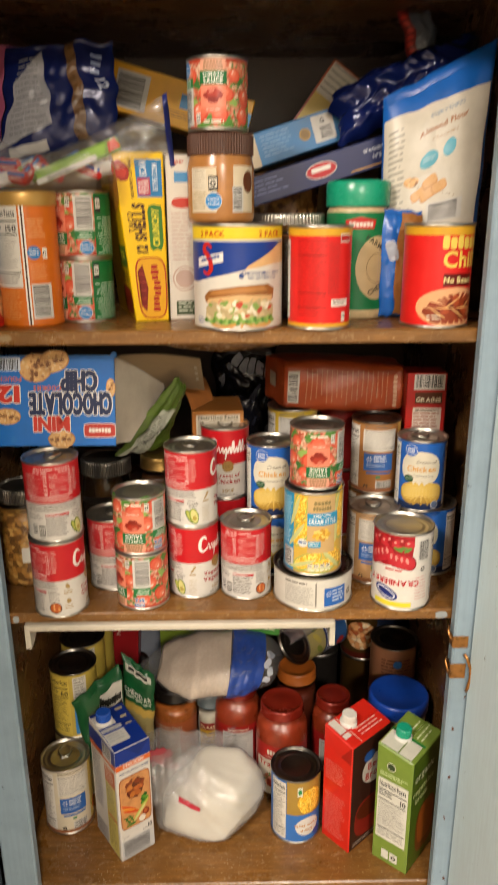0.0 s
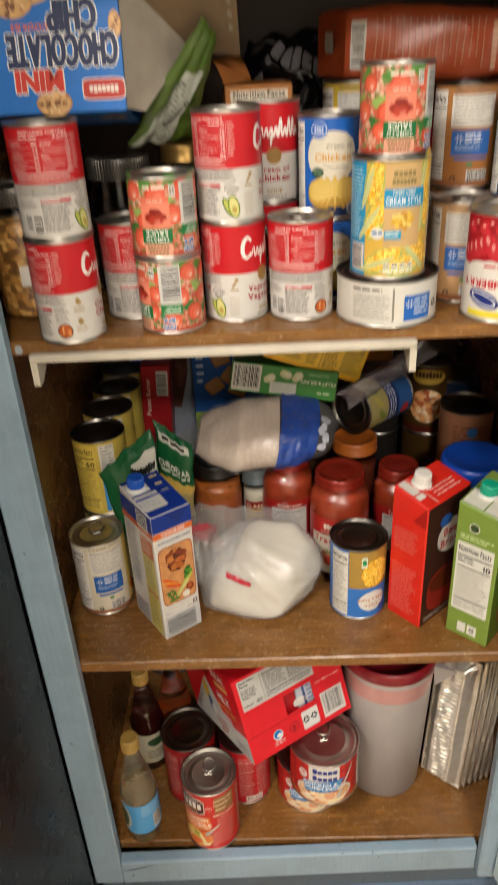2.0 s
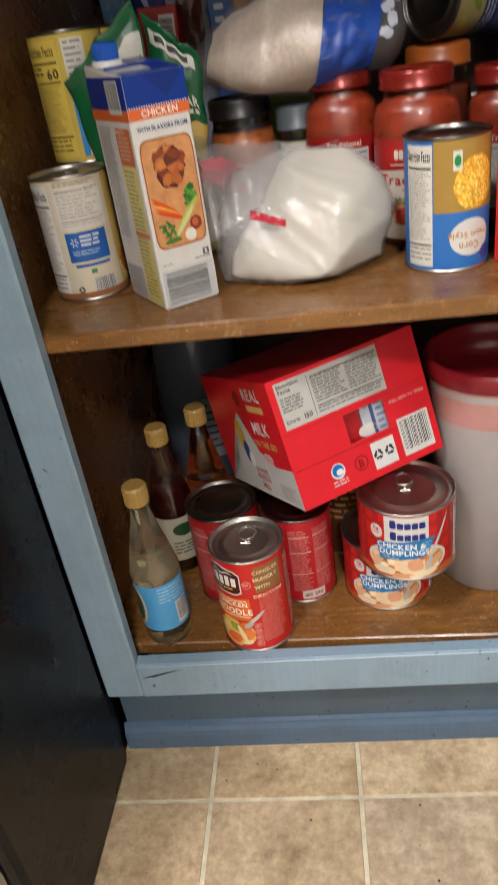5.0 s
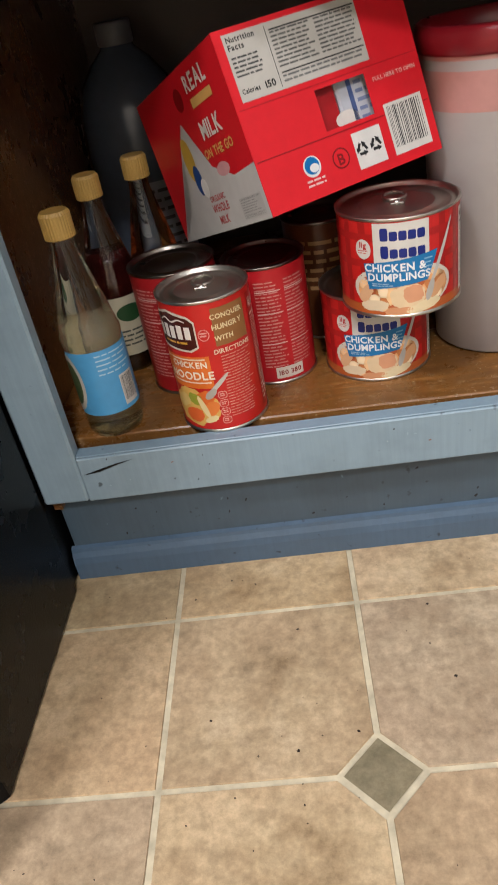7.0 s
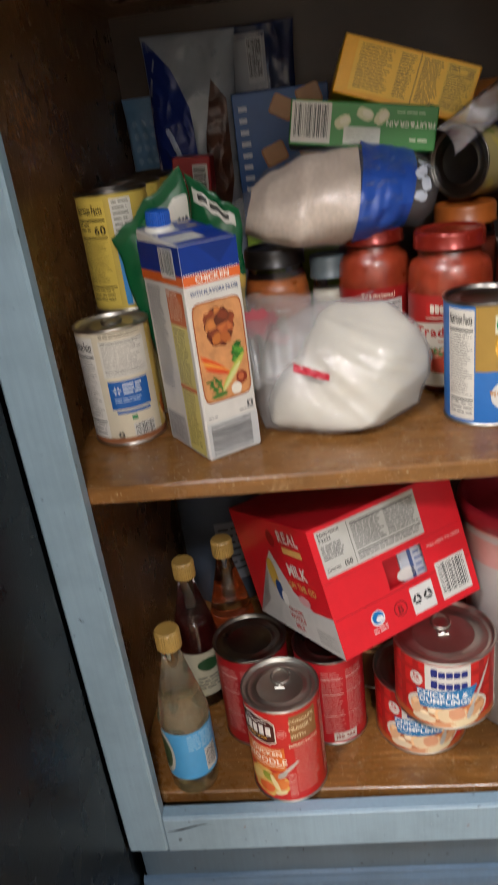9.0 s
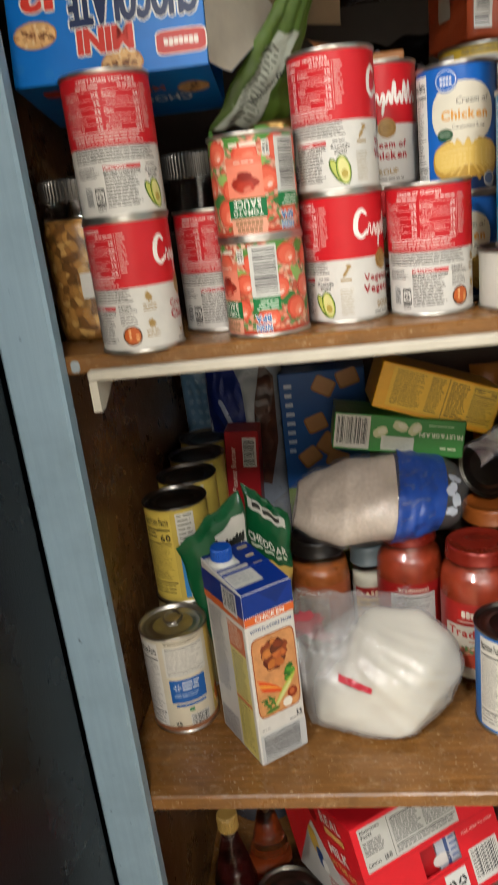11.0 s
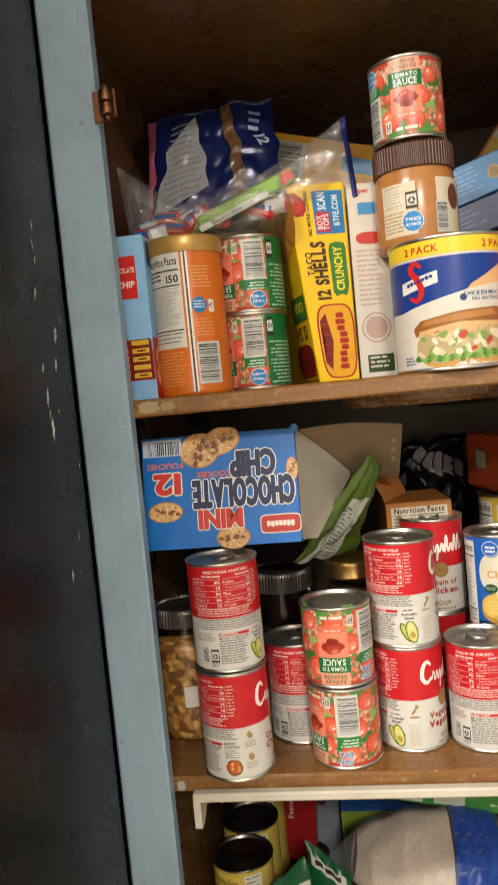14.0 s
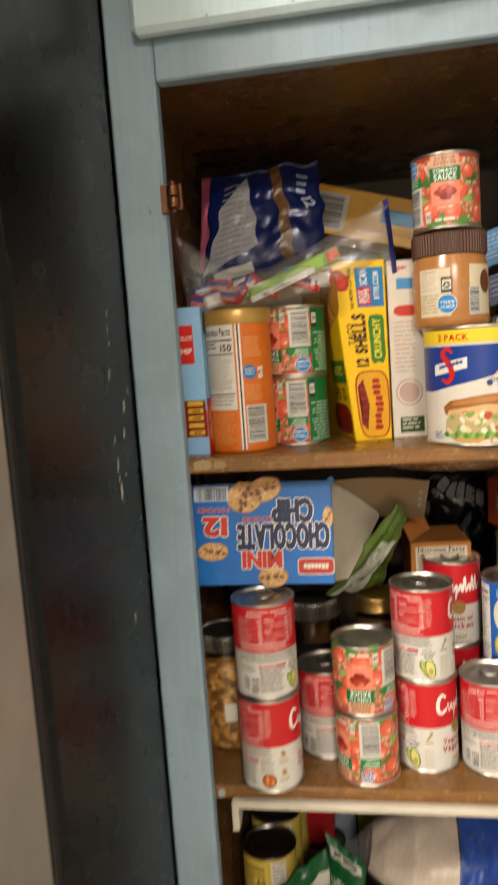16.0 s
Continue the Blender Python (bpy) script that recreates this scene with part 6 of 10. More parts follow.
    quad_bag("red and grey bag hanging from the pile", (0.274, 0.275, 1.700), (0.312, 0.272, 1.716), (0.292, 0.285, 1.7945), (0.246, 0.285, 1.7945), 0.012, plain("grey net film", "#4A4F58", 0.3), lambda p, w, h: (p.poly([(0, 0.04 * h), (w * 0.32, 0), (w * 0.30, h), (0, h)], "#7A1F1C", 1), [p.ell(w * 0.15, h * (0.08 + 0.09 * k), w * 0.10, h * 0.03, "#B8352A", 2) for k in range(10)]), 41, 0.006, 20, seal=False)


def ziplock():
    """A clear zip bag of wrapped sweets with a navy zip edge, slumped over the cans."""
    t = thing("zip_bag", "clear zip bag of wrapped sweets with navy zip strip", "bag", pose(-0.158, 0.112, 1.568, 0, -5, 0), "bagged food")
    rng = random.Random(9)

    def puff(u, v):
        return (max(0, 1 - abs(2 * u - 1) ** 3) * max(0, 1 - abs(2 * v - 1) ** 2)) ** 0.6

    def side(sign):
        def f(u, v):
            hgt = 0.044 + 0.060 * max(0.0, u - 0.40) + 0.17 * max(0.0, 0.24 - u)
            n = 0.008 * noise.noise(Vector((u * 9, v * 5, 3.0))) + 0.016 * (creased((u * 0.235, 0, v * 0.08), 30, 4.0) - 0.3)
            return Vector(((u - 0.5) * 0.235, sign * 0.030 * puff(u, v) + n, 0.001 + 0.014 * (2 * u - 1) ** 2 + v * hgt + 0.5 * n * v))
        return f
    s = Shape()
    s.sheet(side(-1), 64, 30, FILM_BAG)
    s.sheet(side(1), 64, 30, FILM, flip=True)
    part("film", s, t, "crinkled clear film")
    s = Shape()
    s.sheet(lambda u, v: side(-1)(0.976 + 0.024 * u, v) + Vector((0.001, -0.0015, 0)), 4, 16, plain("navy zip strip", "#232A66", 0.3))
    part("zip_strip", s, t, "navy zip strip")
    for i in range(16):
        s = Shape()
        mt = ink(("#C4281E", "#3A78C0", "#C4281E", "#CFCBC4", "#C4281E", "#7FA83A")[i % 6])
        a = rng.uniform(0.012, 0.018)
        s.box(-a, -0.004, -0.0075, a, 0.004, 0.0075, 0.003, mt)
        p = on_face(s, (-a, -0.004, -0.0075), (1, 0, 0), (0, 0, 1))
        p.rect(0.003, 0.0085, 2 * a - 0.003, 0.0125, "#D6D2CA" if i % 2 else "#2F62A8", 1)
        p.lines(0.004, 0.003, 2 * a - 0.004, 0.007, 2, "#DAD6CE", 1, 0.5)
        u = 0.08 + 0.024 * i if i < 12 else 0.40 + 0.09 * (i - 12)
        part("sweet", s, t, "", pose((u - 0.5) * 0.235, rng.uniform(-0.020, 0.004), 0.013 + (0.026 if i % 3 == 1 else 0.008) * rng.uniform(0.6, 1.1), 0, rng.uniform(-50, 30), rng.uniform(-20, 20)))
    s = Shape()
    s.box(-0.055, -0.003, -0.008, 0.050, 0.003, 0.008, 0.0025, ink("#8AB04A"))
    p = on_face(s, (-0.055, -0.003, -0.008), (1, 0, 0), (0, 0, 1))
    p.rect(0.0, 0.0, 0.075, 0.006, "#C9C6BE", 1)
    p.text("Nutrition Facts", 0.030, 0.001, 0.0032, "#333333", 2)
    p.poly([(0.090, 0.002), (0.105, 0.004), (0.102, 0.015), (0.092, 0.013)], "#D8462A", 1)
    part("wrapper", s, t, "green sweet wrapper", pose(0.012, -0.026, 0.030, 0, -16, 0))


top_shelf()


# ---- second shelf ----
def second_shelf():
    H = 0.1036
    soup_can(-0.2035, 0.0435, S2, 0.054, "chicken")
    soup_can(-0.2035, 0.0470, S2 + H, 0.0905)
    soup_can(-0.1440, 0.1120, S2, 0.080)
    soup_can(-0.0318, 0.0885, S2, 0.0355)
    soup_can(-0.0323, 0.0880, S2 + H, 0.0565)
    soup_can(0.0390, 0.0840, S2, 0.074, "chicken")
    soup_can(0.0105, 0.186, S2, 0.0, "chicken")
    soup_can(0.0108, 0.185, S2 + H, 0.004, "chicken")
    sauce_can(-0.0983, 0.0600, S2, 0.033, True, 0.0772, False)
    sauce_can(-0.0989, 0.0630, S2 + 0.0772, 0.004, True, 0.0772, False)

    def flat(p, r, h, lo, hi):
        p.lines(-0.044, h * 0.16, -0.004, h * 0.70, 9, "#A09C94", 2, 0.45, 0.2)
        p.lines(-0.044, h * 0.76, -0.010, h * 0.84, 1, "#7A766E", 2, 0.8, 0.1)
        p.rect(0.010, h * 0.14, 0.042, h * 0.68, "#2B66B8", 2)
        for k in range(6):
            a = k * math.pi / 3
            p.ell(0.016 + 0.003 * math.cos(a), h * 0.5 + 0.003 * math.sin(a), 0.0016, 0.0006, "#EDEFF4", 4, 2, a)
        p.lines(0.021, h * 0.22, 0.040, h * 0.60, 4, "#C9D6EA", 3, 0.5)
        p.rect(-0.002, h * 0.15, 0.0, h * 0.85, "#8A867E", 2)
        p.recycle(0.050, h * 0.4, 0.010)
    can("low wide chicken can with white label", flat, 0.0520, 0.0485, 0.1285, 0.0695, S2, 0, False, False, True, "#D8D4C9", name="chicken_can")

    def corn(p, r, h, lo, hi):
        husk, blue = "#A9B45E", "#2A92C0"
        p.rect(-0.062, lo, -0.030, hi, blue, 2)
        p.lines(-0.058, h * 0.34, -0.032, hi - 0.006, 20, "#B4DCEC", 3, 0.42, 0.3)
        p.barcode(-0.050, lo + 0.004, -0.031, h * 0.30, 3, False)
        p.rect(-0.030, lo, 0.040, hi, "#D8B24A", 1)
        for u, v, a in ((-0.022, 0.80, 0.15), (-0.020, 0.52, 0.45), (-0.012, 0.17, 1.05), (0.012, 0.12, 1.35), (0.028, 0.22, -0.9), (0.034, 0.60, -0.1), (0.034, 0.86, 0.1)):
            p.ell(u, h * v, 0.0105, 0.022, husk, 2, 2, -a, 0.06)
            p.ell(u + 0.001, h * v + 0.001, 0.0082, 0.020, CORNY, 3, 2, -a, 0.04)
            p.ell(u - 0.006, h * v - 0.004, 0.0028, 0.020, "#C8CC8A", 4, 2, -a - 0.15, 0.05)
        p.rect(-0.011, h * 0.285, 0.0255, hi - 0.001, "#CDAA72", 5)
        p.word(0.0075, h * 0.860, 0.022, 0.0052, 5, "#8A7A4A", 6)
        p.word(0.0075, h * 0.795, 0.024, 0.0056, 7, "#8A7A4A", 6)
        p.rect(-0.0112, h * 0.615, 0.0295, h * 0.765, blue, 6)
        p.text("SWEET CORN", 0.0075, h * 0.718, 0.0036, "#E8EEEE", 7, "C", 1, 0, 0.022)
        p.text("CREAM STYLE", 0.0085, h * 0.640, 0.0062, "#E8EEEE", 7, "C", 1, 0, 0.036)
        for k in range(26):
            p.ell(0.0075 + 0.011 * math.cos(2.4 * k) * (k / 26) ** 0.5, h * 0.505 + 0.0075 * math.sin(2.4 * k) * (k / 26) ** 0.5, 0.0024, 0.0019, ("#E8C04A", "#D8A82E", "#F0D470", "#C8922A")[k % 4], 6 + 0.05 * k, 2, k, 0.15)
        p.rect(-0.0100, h * 0.350, 0.0060, h * 0.425, "#3A98BC", 6)
        p.lines(-0.009, h * 0.362, 0.005, h * 0.415, 2, "#D8E8EC", 7, 0.5, 0.2)
        p.ell(-0.017, h * 0.400, 0.0065, 0.0055, "#D8DCD8", 6)
        p.lines(-0.022, h * 0.385, -0.012, h * 0.415, 1, "#2A5AA0", 7, 0.8, 0.0)
        for k in range(4):
            p.rect(-0.010 + 0.0078 * k, h * 0.095, -0.0036 + 0.0078 * k, h * 0.150, "#E4DEC8", 6)
            p.lines(-0.0094 + 0.0078 * k, h * 0.102, -0.0042 + 0.0078 * k, h * 0.142, 2, "#4A4634", 7, 0.5, 0.1)
        p.lines(-0.010, h * 0.048, 0.020, h * 0.080, 1, "#F0ECD4", 6, 0.7, 0.0)
        p.facts(0.044, lo + 0.004, 0.070, hi - 0.004, 2)
    can("yellow and blue cream style sweetcorn can", corn, 0.0374, 0.113, 0.1265, 0.0610, S2 + 0.0485, 0, False, True, False, CORNY)
    sauce_can(0.1295, 0.0680, S2 + 0.0485 + 0.113, 0.001, True, 0.0785, False)

    def cranberry(p, r, h, lo, hi):
        p.poly([(-0.060, h * 0.56), (-0.030, h * 0.57), (0.004, h * 0.63), (0.006, hi), (-0.060, hi)], "#A81C26", 1.5)
        for k in range(9):
            u, v = -0.052 + 0.0066 * k, h * (0.62 + 0.028 * k * (k < 5) + 0.012 * (9 - k) * (k >= 5))
            p.ell(u, v, 0.0090, 0.0105, "#8E141E", 2 + 0.4 * k, 2, 0.3)
            p.ell(u - 0.001, v, 0.0080, 0.0096, "#C22C36", 2.2 + 0.4 * k, 2, 0.3)
            p.ell(u - 0.003, v + 0.003, 0.0020, 0.0042, "#E08E88", 2.4 + 0.4 * k, 2, 0.3)
        for k in range(7):
            p.ell(-0.048 + 0.008 * k, h * (0.865 + 0.03 * (k % 2)), 0.0062, 0.0060, ("#C8303A", "#9A1822")[k % 2], 6 + 0.1 * k)
            p.ell(-0.050 + 0.008 * k, h * (0.885 + 0.03 * (k % 2)), 0.0018, 0.0014, "#E89A94", 7)
        for k in range(3):
            p.ell(-0.014 + 0.006 * k, h * (0.80 + 0.02 * (k % 2)), 0.0062, 0.0022, "#5E8A3C", 7 + 0.1 * k, 2, 0.5 * k - 0.4, 0.1)
        p.text("CRANBERRY", -0.020, h * 0.40, 0.0075, "#C4242C", 3, "C", 1, 180)
        p.lines(-0.03, h * 0.50, -0.008, h * 0.54, 1, "#C4242C", 3, 0.6, 0.0)
        p.ell(-0.028, h * 0.22, 0.017, 0.0085, "#1C2F7A", 3, 2, -0.35)
        p.ell(-0.028, h * 0.22, 0.014, 0.0060, "#E6E8F0", 4, 2, -0.35)
        p.ell(-0.028, h * 0.22, 0.0125, 0.0045, "#1C2F7A", 5, 2, -0.35)
        p.rect(-0.045, lo + 0.002, 0.006, lo + 0.009, "#E8D83A", 2)
        p.barcode(0.012, h * 0.62, 0.030, h * 0.92, 2)
        p.recycle(0.020, h * 0.54, 0.008)
        p.lines(0.010, h * 0.12, 0.030, h * 0.44, 8, "#D8A8A0", 2, 0.35)
        p.facts(0.036, lo + 0.004, 0.066, hi - 0.004, 2)
    can("white cranberry sauce can standing upside down", cranberry, 0.0380, 0.108, 0.2440, 0.0550, S2, 0, False, False, False, "#E0DBD2")

    tan = store_can_label(0.0, None, "#3A6AB4", "#B08A5A", "#A8703A")
    can("tan chicken broth can with white panel", store_can_label(-0.004, None, "#3A6AB4", "#B08A5A"), 0.0345, 0.107, 0.2180, 0.122, S2, 0, False, True, False, "#C49A6A")
    can("tan can under another can", tan, 0.0342, 0.108, 0.2270, 0.196, S2, 0, False, False, False, "#B07A44")
    can("tan and orange can with blue quality panel", tan, 0.0342, 0.106, 0.2272, 0.187, S2 + 0.108, 0, False, False, True, "#B07A44")
    for x, y, z, b, H in ((0.3035, 0.146, S2, -0.02, 0.1016), (0.2810, 0.134, S2 + 0.1016, -0.004, 0.101), (0.0750, 0.150, S2, 0.0, 0.0900), (0.0745, 0.148, S2 + 0.0900, 0.004, 0.1036)):
        can("blue and cream condensed chicken soup can", cream_soup_label(b), 0.0330, H, x, y, z, 0, False, True, False, "#2A66C0", group="soup cans", name="soup_can")
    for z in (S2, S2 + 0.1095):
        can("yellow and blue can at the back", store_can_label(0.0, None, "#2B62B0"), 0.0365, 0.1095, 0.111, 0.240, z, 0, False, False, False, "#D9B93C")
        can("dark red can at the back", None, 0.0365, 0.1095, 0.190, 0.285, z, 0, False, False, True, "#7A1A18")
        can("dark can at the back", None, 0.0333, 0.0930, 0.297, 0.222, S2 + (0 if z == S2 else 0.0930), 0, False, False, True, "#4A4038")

    orange_brick_bag()

    def grains(p, w, h):
        p.barcode(w * 0.18, h * 0.74, w * 0.95, h * 0.98, 2)
        p.rect(w * 0.22, h * 0.52, w * 0.90, h * 0.70, "#5A3018", 2)
        p.text("GRAINS", w * 0.56, h * 0.55, 0.0062, "#E9DCC0", 3)
        p.rect(w * 0.18, h * 0.10, w * 0.90, h * 0.46, "#D8C8B8", 2)
        p.lines(w * 0.20, h * 0.12, w * 0.86, h * 0.38, 5, "#9A5A50", 3, 0.5)
        p.text("MEASUREMENTS", w * 0.54, h * 0.405, 0.0028, "#3A2418", 4)
    food_box("small red grain box with barcode and table", 0.0555, 0.045, 0.0915, pose(0.2660, 0.180, S2 + 0.1862, 0, 0, -3), "#B3241E", {"front": grains})

    def nf(p, w, h):
        p.rect(w * 0.08, h * 0.55, w * 0.93, h * 0.975, "#D8CDB8", 1)
        p.text("Nutrition Facts", w * 0.505, h * 0.945, 0.0058, "#2A2620", 3, "C", 1, 0, w * 0.76)
        p.rect(w * 0.11, h * 0.930, w * 0.90, h * 0.934, "#2A2620", 2)
        p.lines(w * 0.11, h * 0.60, w * 0.88, h * 0.92, 18, "#77706A", 2, 0.45)
    nut = food_box("brown food box with a facts panel behind cans", 0.0745, 0.085, 0.2205, pose(-0.0365, 0.194, S2, 0, 0, 4.6), "#B4763A", {"front": nf, "top": lambda p, w, h: p.rect(w * 0.02, h * 0.02, w * 0.98, h * 0.98, "#B07436", 1)})
    s = Shape()
    s.sheet(lambda u, v: Vector((0.0005, 0.004, 0.2212)).lerp(Vector((0.034, 0.058, 0.2235)), u).lerp(Vector((-0.012, 0.040, 0.246)).lerp(Vector((0.022, 0.098, 0.249)), u), v) + Vector((0, 0, 0.004 * math.sin(3 * v))), 10, 10, plain("orange-brown card", "#A8662C", 0.7, var=0.2, scale=40))
    part("lid_flap", s, nut, "orange-brown lid flap standing open")
    # cookie box lying on its side, upside down, with its end flaps open
    cookie_box()

    def green(p, w, h):
        p.poly([(w * 0.04, 0.0), (w * 0.52, 0.0), (w * 0.72, h * 0.70), (w * 0.30, h * 0.62)], "#B4B8A8", 1)
        p.text("Nutrition Facts", w * 0.36, h * 0.16, 0.0042, "#2A2A2A", 3, "L", 1, 62)
        p.lines(w * 0.16, h * 0.03, w * 0.48, h * 0.55, 14, "#6A6C60", 2, 0.4)
    quad_bag("green food bag with facts panel leaning behind jars", (-0.142, 0.150, S2 + 0.1705), (-0.074, 0.186, S2 + 0.1705), (-0.0400, 0.150, 1.318), (-0.0520, 0.132, 1.335), 0.008, plain("green bag film", "#4A601F", 0.34, var=0.25, scale=50), green, 61, 0.007, 30)
    # crumpled black and silver bag far back
    def wave(p, w, h):
        rng = random.Random(3)
        for k in range(5):
            u, v = w * (0.40 + 0.11 * k), h * (0.925 - 0.024 * k)
            p.ell(u, v, 0.0062, 0.0115, "#C4C6D0", 1 + 0.1 * k, 5, -0.5)
        for k in range(22):
            p.ell(w * rng.uniform(0.08, 0.92), h * rng.uniform(0.45, 0.88), 0.0030, rng.uniform(0.003, 0.009), rng.choice(("#A9AAB0", "#5E6070", "#3A3C4A")), 1, 3, rng.uniform(-1.2, 1.2), 0.2)
    quad_bag("crumpled black and silver snack bag at the back", (-0.015, 0.44, S2 + 0.003), (0.105, 0.44, S2 + 0.003), (0.100, 0.45, S2 + 0.275), (-0.010, 0.44, S2 + 0.265), 0.028, plain("black bag film", "#1A1A22", 0.2), wave, 71, 0.016, 20)

    # jars
    brass = plain("old brass lid", "#7A6030", 0.35, 0.8)
    pale = plain("mason jar lid", "#6A665F", 0.38, 0.9)
    j = glass_jar("clear jar of dry pasta with white tag", 0.0365, 0.142, -0.2645, 0.122, S2, PASTA, pale, "zinc screw lid", None, None, 0.86, 0.016, 0, 0.84, ridged=True)
    s = Shape()
    p = on_can(s, 0.0366)
    p.rect(0.001, 0.040, 0.016, 0.062, "#D6D2C8", 2)
    part("tag", s, j, "blank white paper tag")
    glass_jar("dark glass jar with dull metal lid", 0.0370, 0.156, -0.164, 0.196, S2, plain("dark preserve", "#2A201A", 0.3), pale, "dull metal lid", None, None, 0.90, 0.020, 0, 0.62, ridged=True, lid_r=0.0365)
    glass_jar("brown jar with brass lid", 0.030, 0.170, -0.080, 0.165, S2, plain("brown spread", "#3A2212", 0.3), brass, "old brass lid", None, None, 0.88, 0.016, 0, 0.9)


def orange_brick_bag():
    """A squared, tightly packed foil bag lying on its side over the cans, one end turned away."""
    w, d, h = 0.172, 0.080, 0.069
    foil = plain("burnt orange foil", "#A04522", 0.36, 0, 0.16, 25, 0.25, 120)
    t = thing("food_pouch", "brick-shaped burnt-orange foil bag lying across the cans", "bag", pose(0.0965, 0.207, 1.2685, 0, 1.5, 0), "bagged food")

    def skin(x, y, z):
        """Pushes a point of the plain block into its slumped, dented form."""
        q = Vector((x, y, z))
        k = 0.0030 * noise.noise(q * 32) + 0.0022 * (creased(q, 26, 3.0) - 0.3)
        puff = 0.0050 * math.sin(math.pi * min(max(x / w, 0), 1)) * math.sin(math.pi * min(max(z / h, 0), 1))
        a = (0.5 - y / d) * 2
        return Vector((x - 0.34 * max(y, 0) * (1 - x / w) + 0.3 * k, y - a * (puff + k), z + (z / h - 0.5) * 0.006 * math.sin(math.pi * x / w) + 0.8 * k - 0.004 * (x / w) * (z / h)))

    def ring(u, v):
        # rounded rectangle in y and z, drawn in towards both ends
        e = min(v, 1 - v)
        grow = 1 - 0.10 * max(0.0, 1 - e / 0.03) ** 2
        a = 2 * math.pi * u
        c, q = math.cos(a), math.sin(a)
        n = (abs(c) ** 7 + abs(q) ** 7) ** (-1 / 7)
        return skin(v * w, d / 2 - c * n * d / 2 * grow, h / 2 + q * n * h / 2 * grow)
    s = Shape()
    s.sheet(ring, 72, 60, foil)
    part("film", s, t)
    for x, flip in ((0.0, False), (w, True)):
        s = Shape()

        def cap(u, v):
            p = skin(x, d / 2 - (v - 0.5) * d * 0.90, h / 2 + (u - 0.5) * h * 0.90)
            fold = min(abs(u - 0.5), 0.5) + 0.4 * abs(v - 0.5)
            p.x += (1 if x == 0 else -1) * (0.004 * max(0.0, 0.35 - fold) * 2 + 0.0006)
            return p
        s.sheet(cap, 22, 22, foil, True, flip)
        part("end_fold", s, t, "folded foil end")
    s = Shape()
    p = Print(s, lambda u, v, hh: tuple(skin(u, 0.0, v) + Vector((0, -0.0012 - hh, 0))), 0.004, 0.004)
    p.barcode(0.004, h * 0.16, 0.020, h * 0.82, 2, False, "#C8C2B8")
    for k in range(17):
        u = 0.030 + 0.0072 * k
        v = h * 0.86
        while v > h * (0.20 + 0.22 * ((k * 5) % 4) / 4):
            n = p.rng.uniform(0.002, 0.006)
            p.rect(u, v - n, u + 0.0016, v, "#C4906E", 2)
            v -= n + 0.0014
    for k in range(7):
        p.ell(0.1580, h * (0.16 + 0.105 * k), 0.0028, 0.0032, "#D0A484", 2, 3)
    part("print", s, t, "rows of pale small print and a barcode")
    s = Shape()
    p = Print(s, lambda u, v, hh: tuple(skin(0.0, u, v) + Vector((-0.0012 - hh, 0, 0))), 0.004, 0.004)
    p.rect(0.052, h * 0.38, 0.030, h * 0.70, "#B4AC9E", 2)
    part("end_label", s, t, "pale printed square")


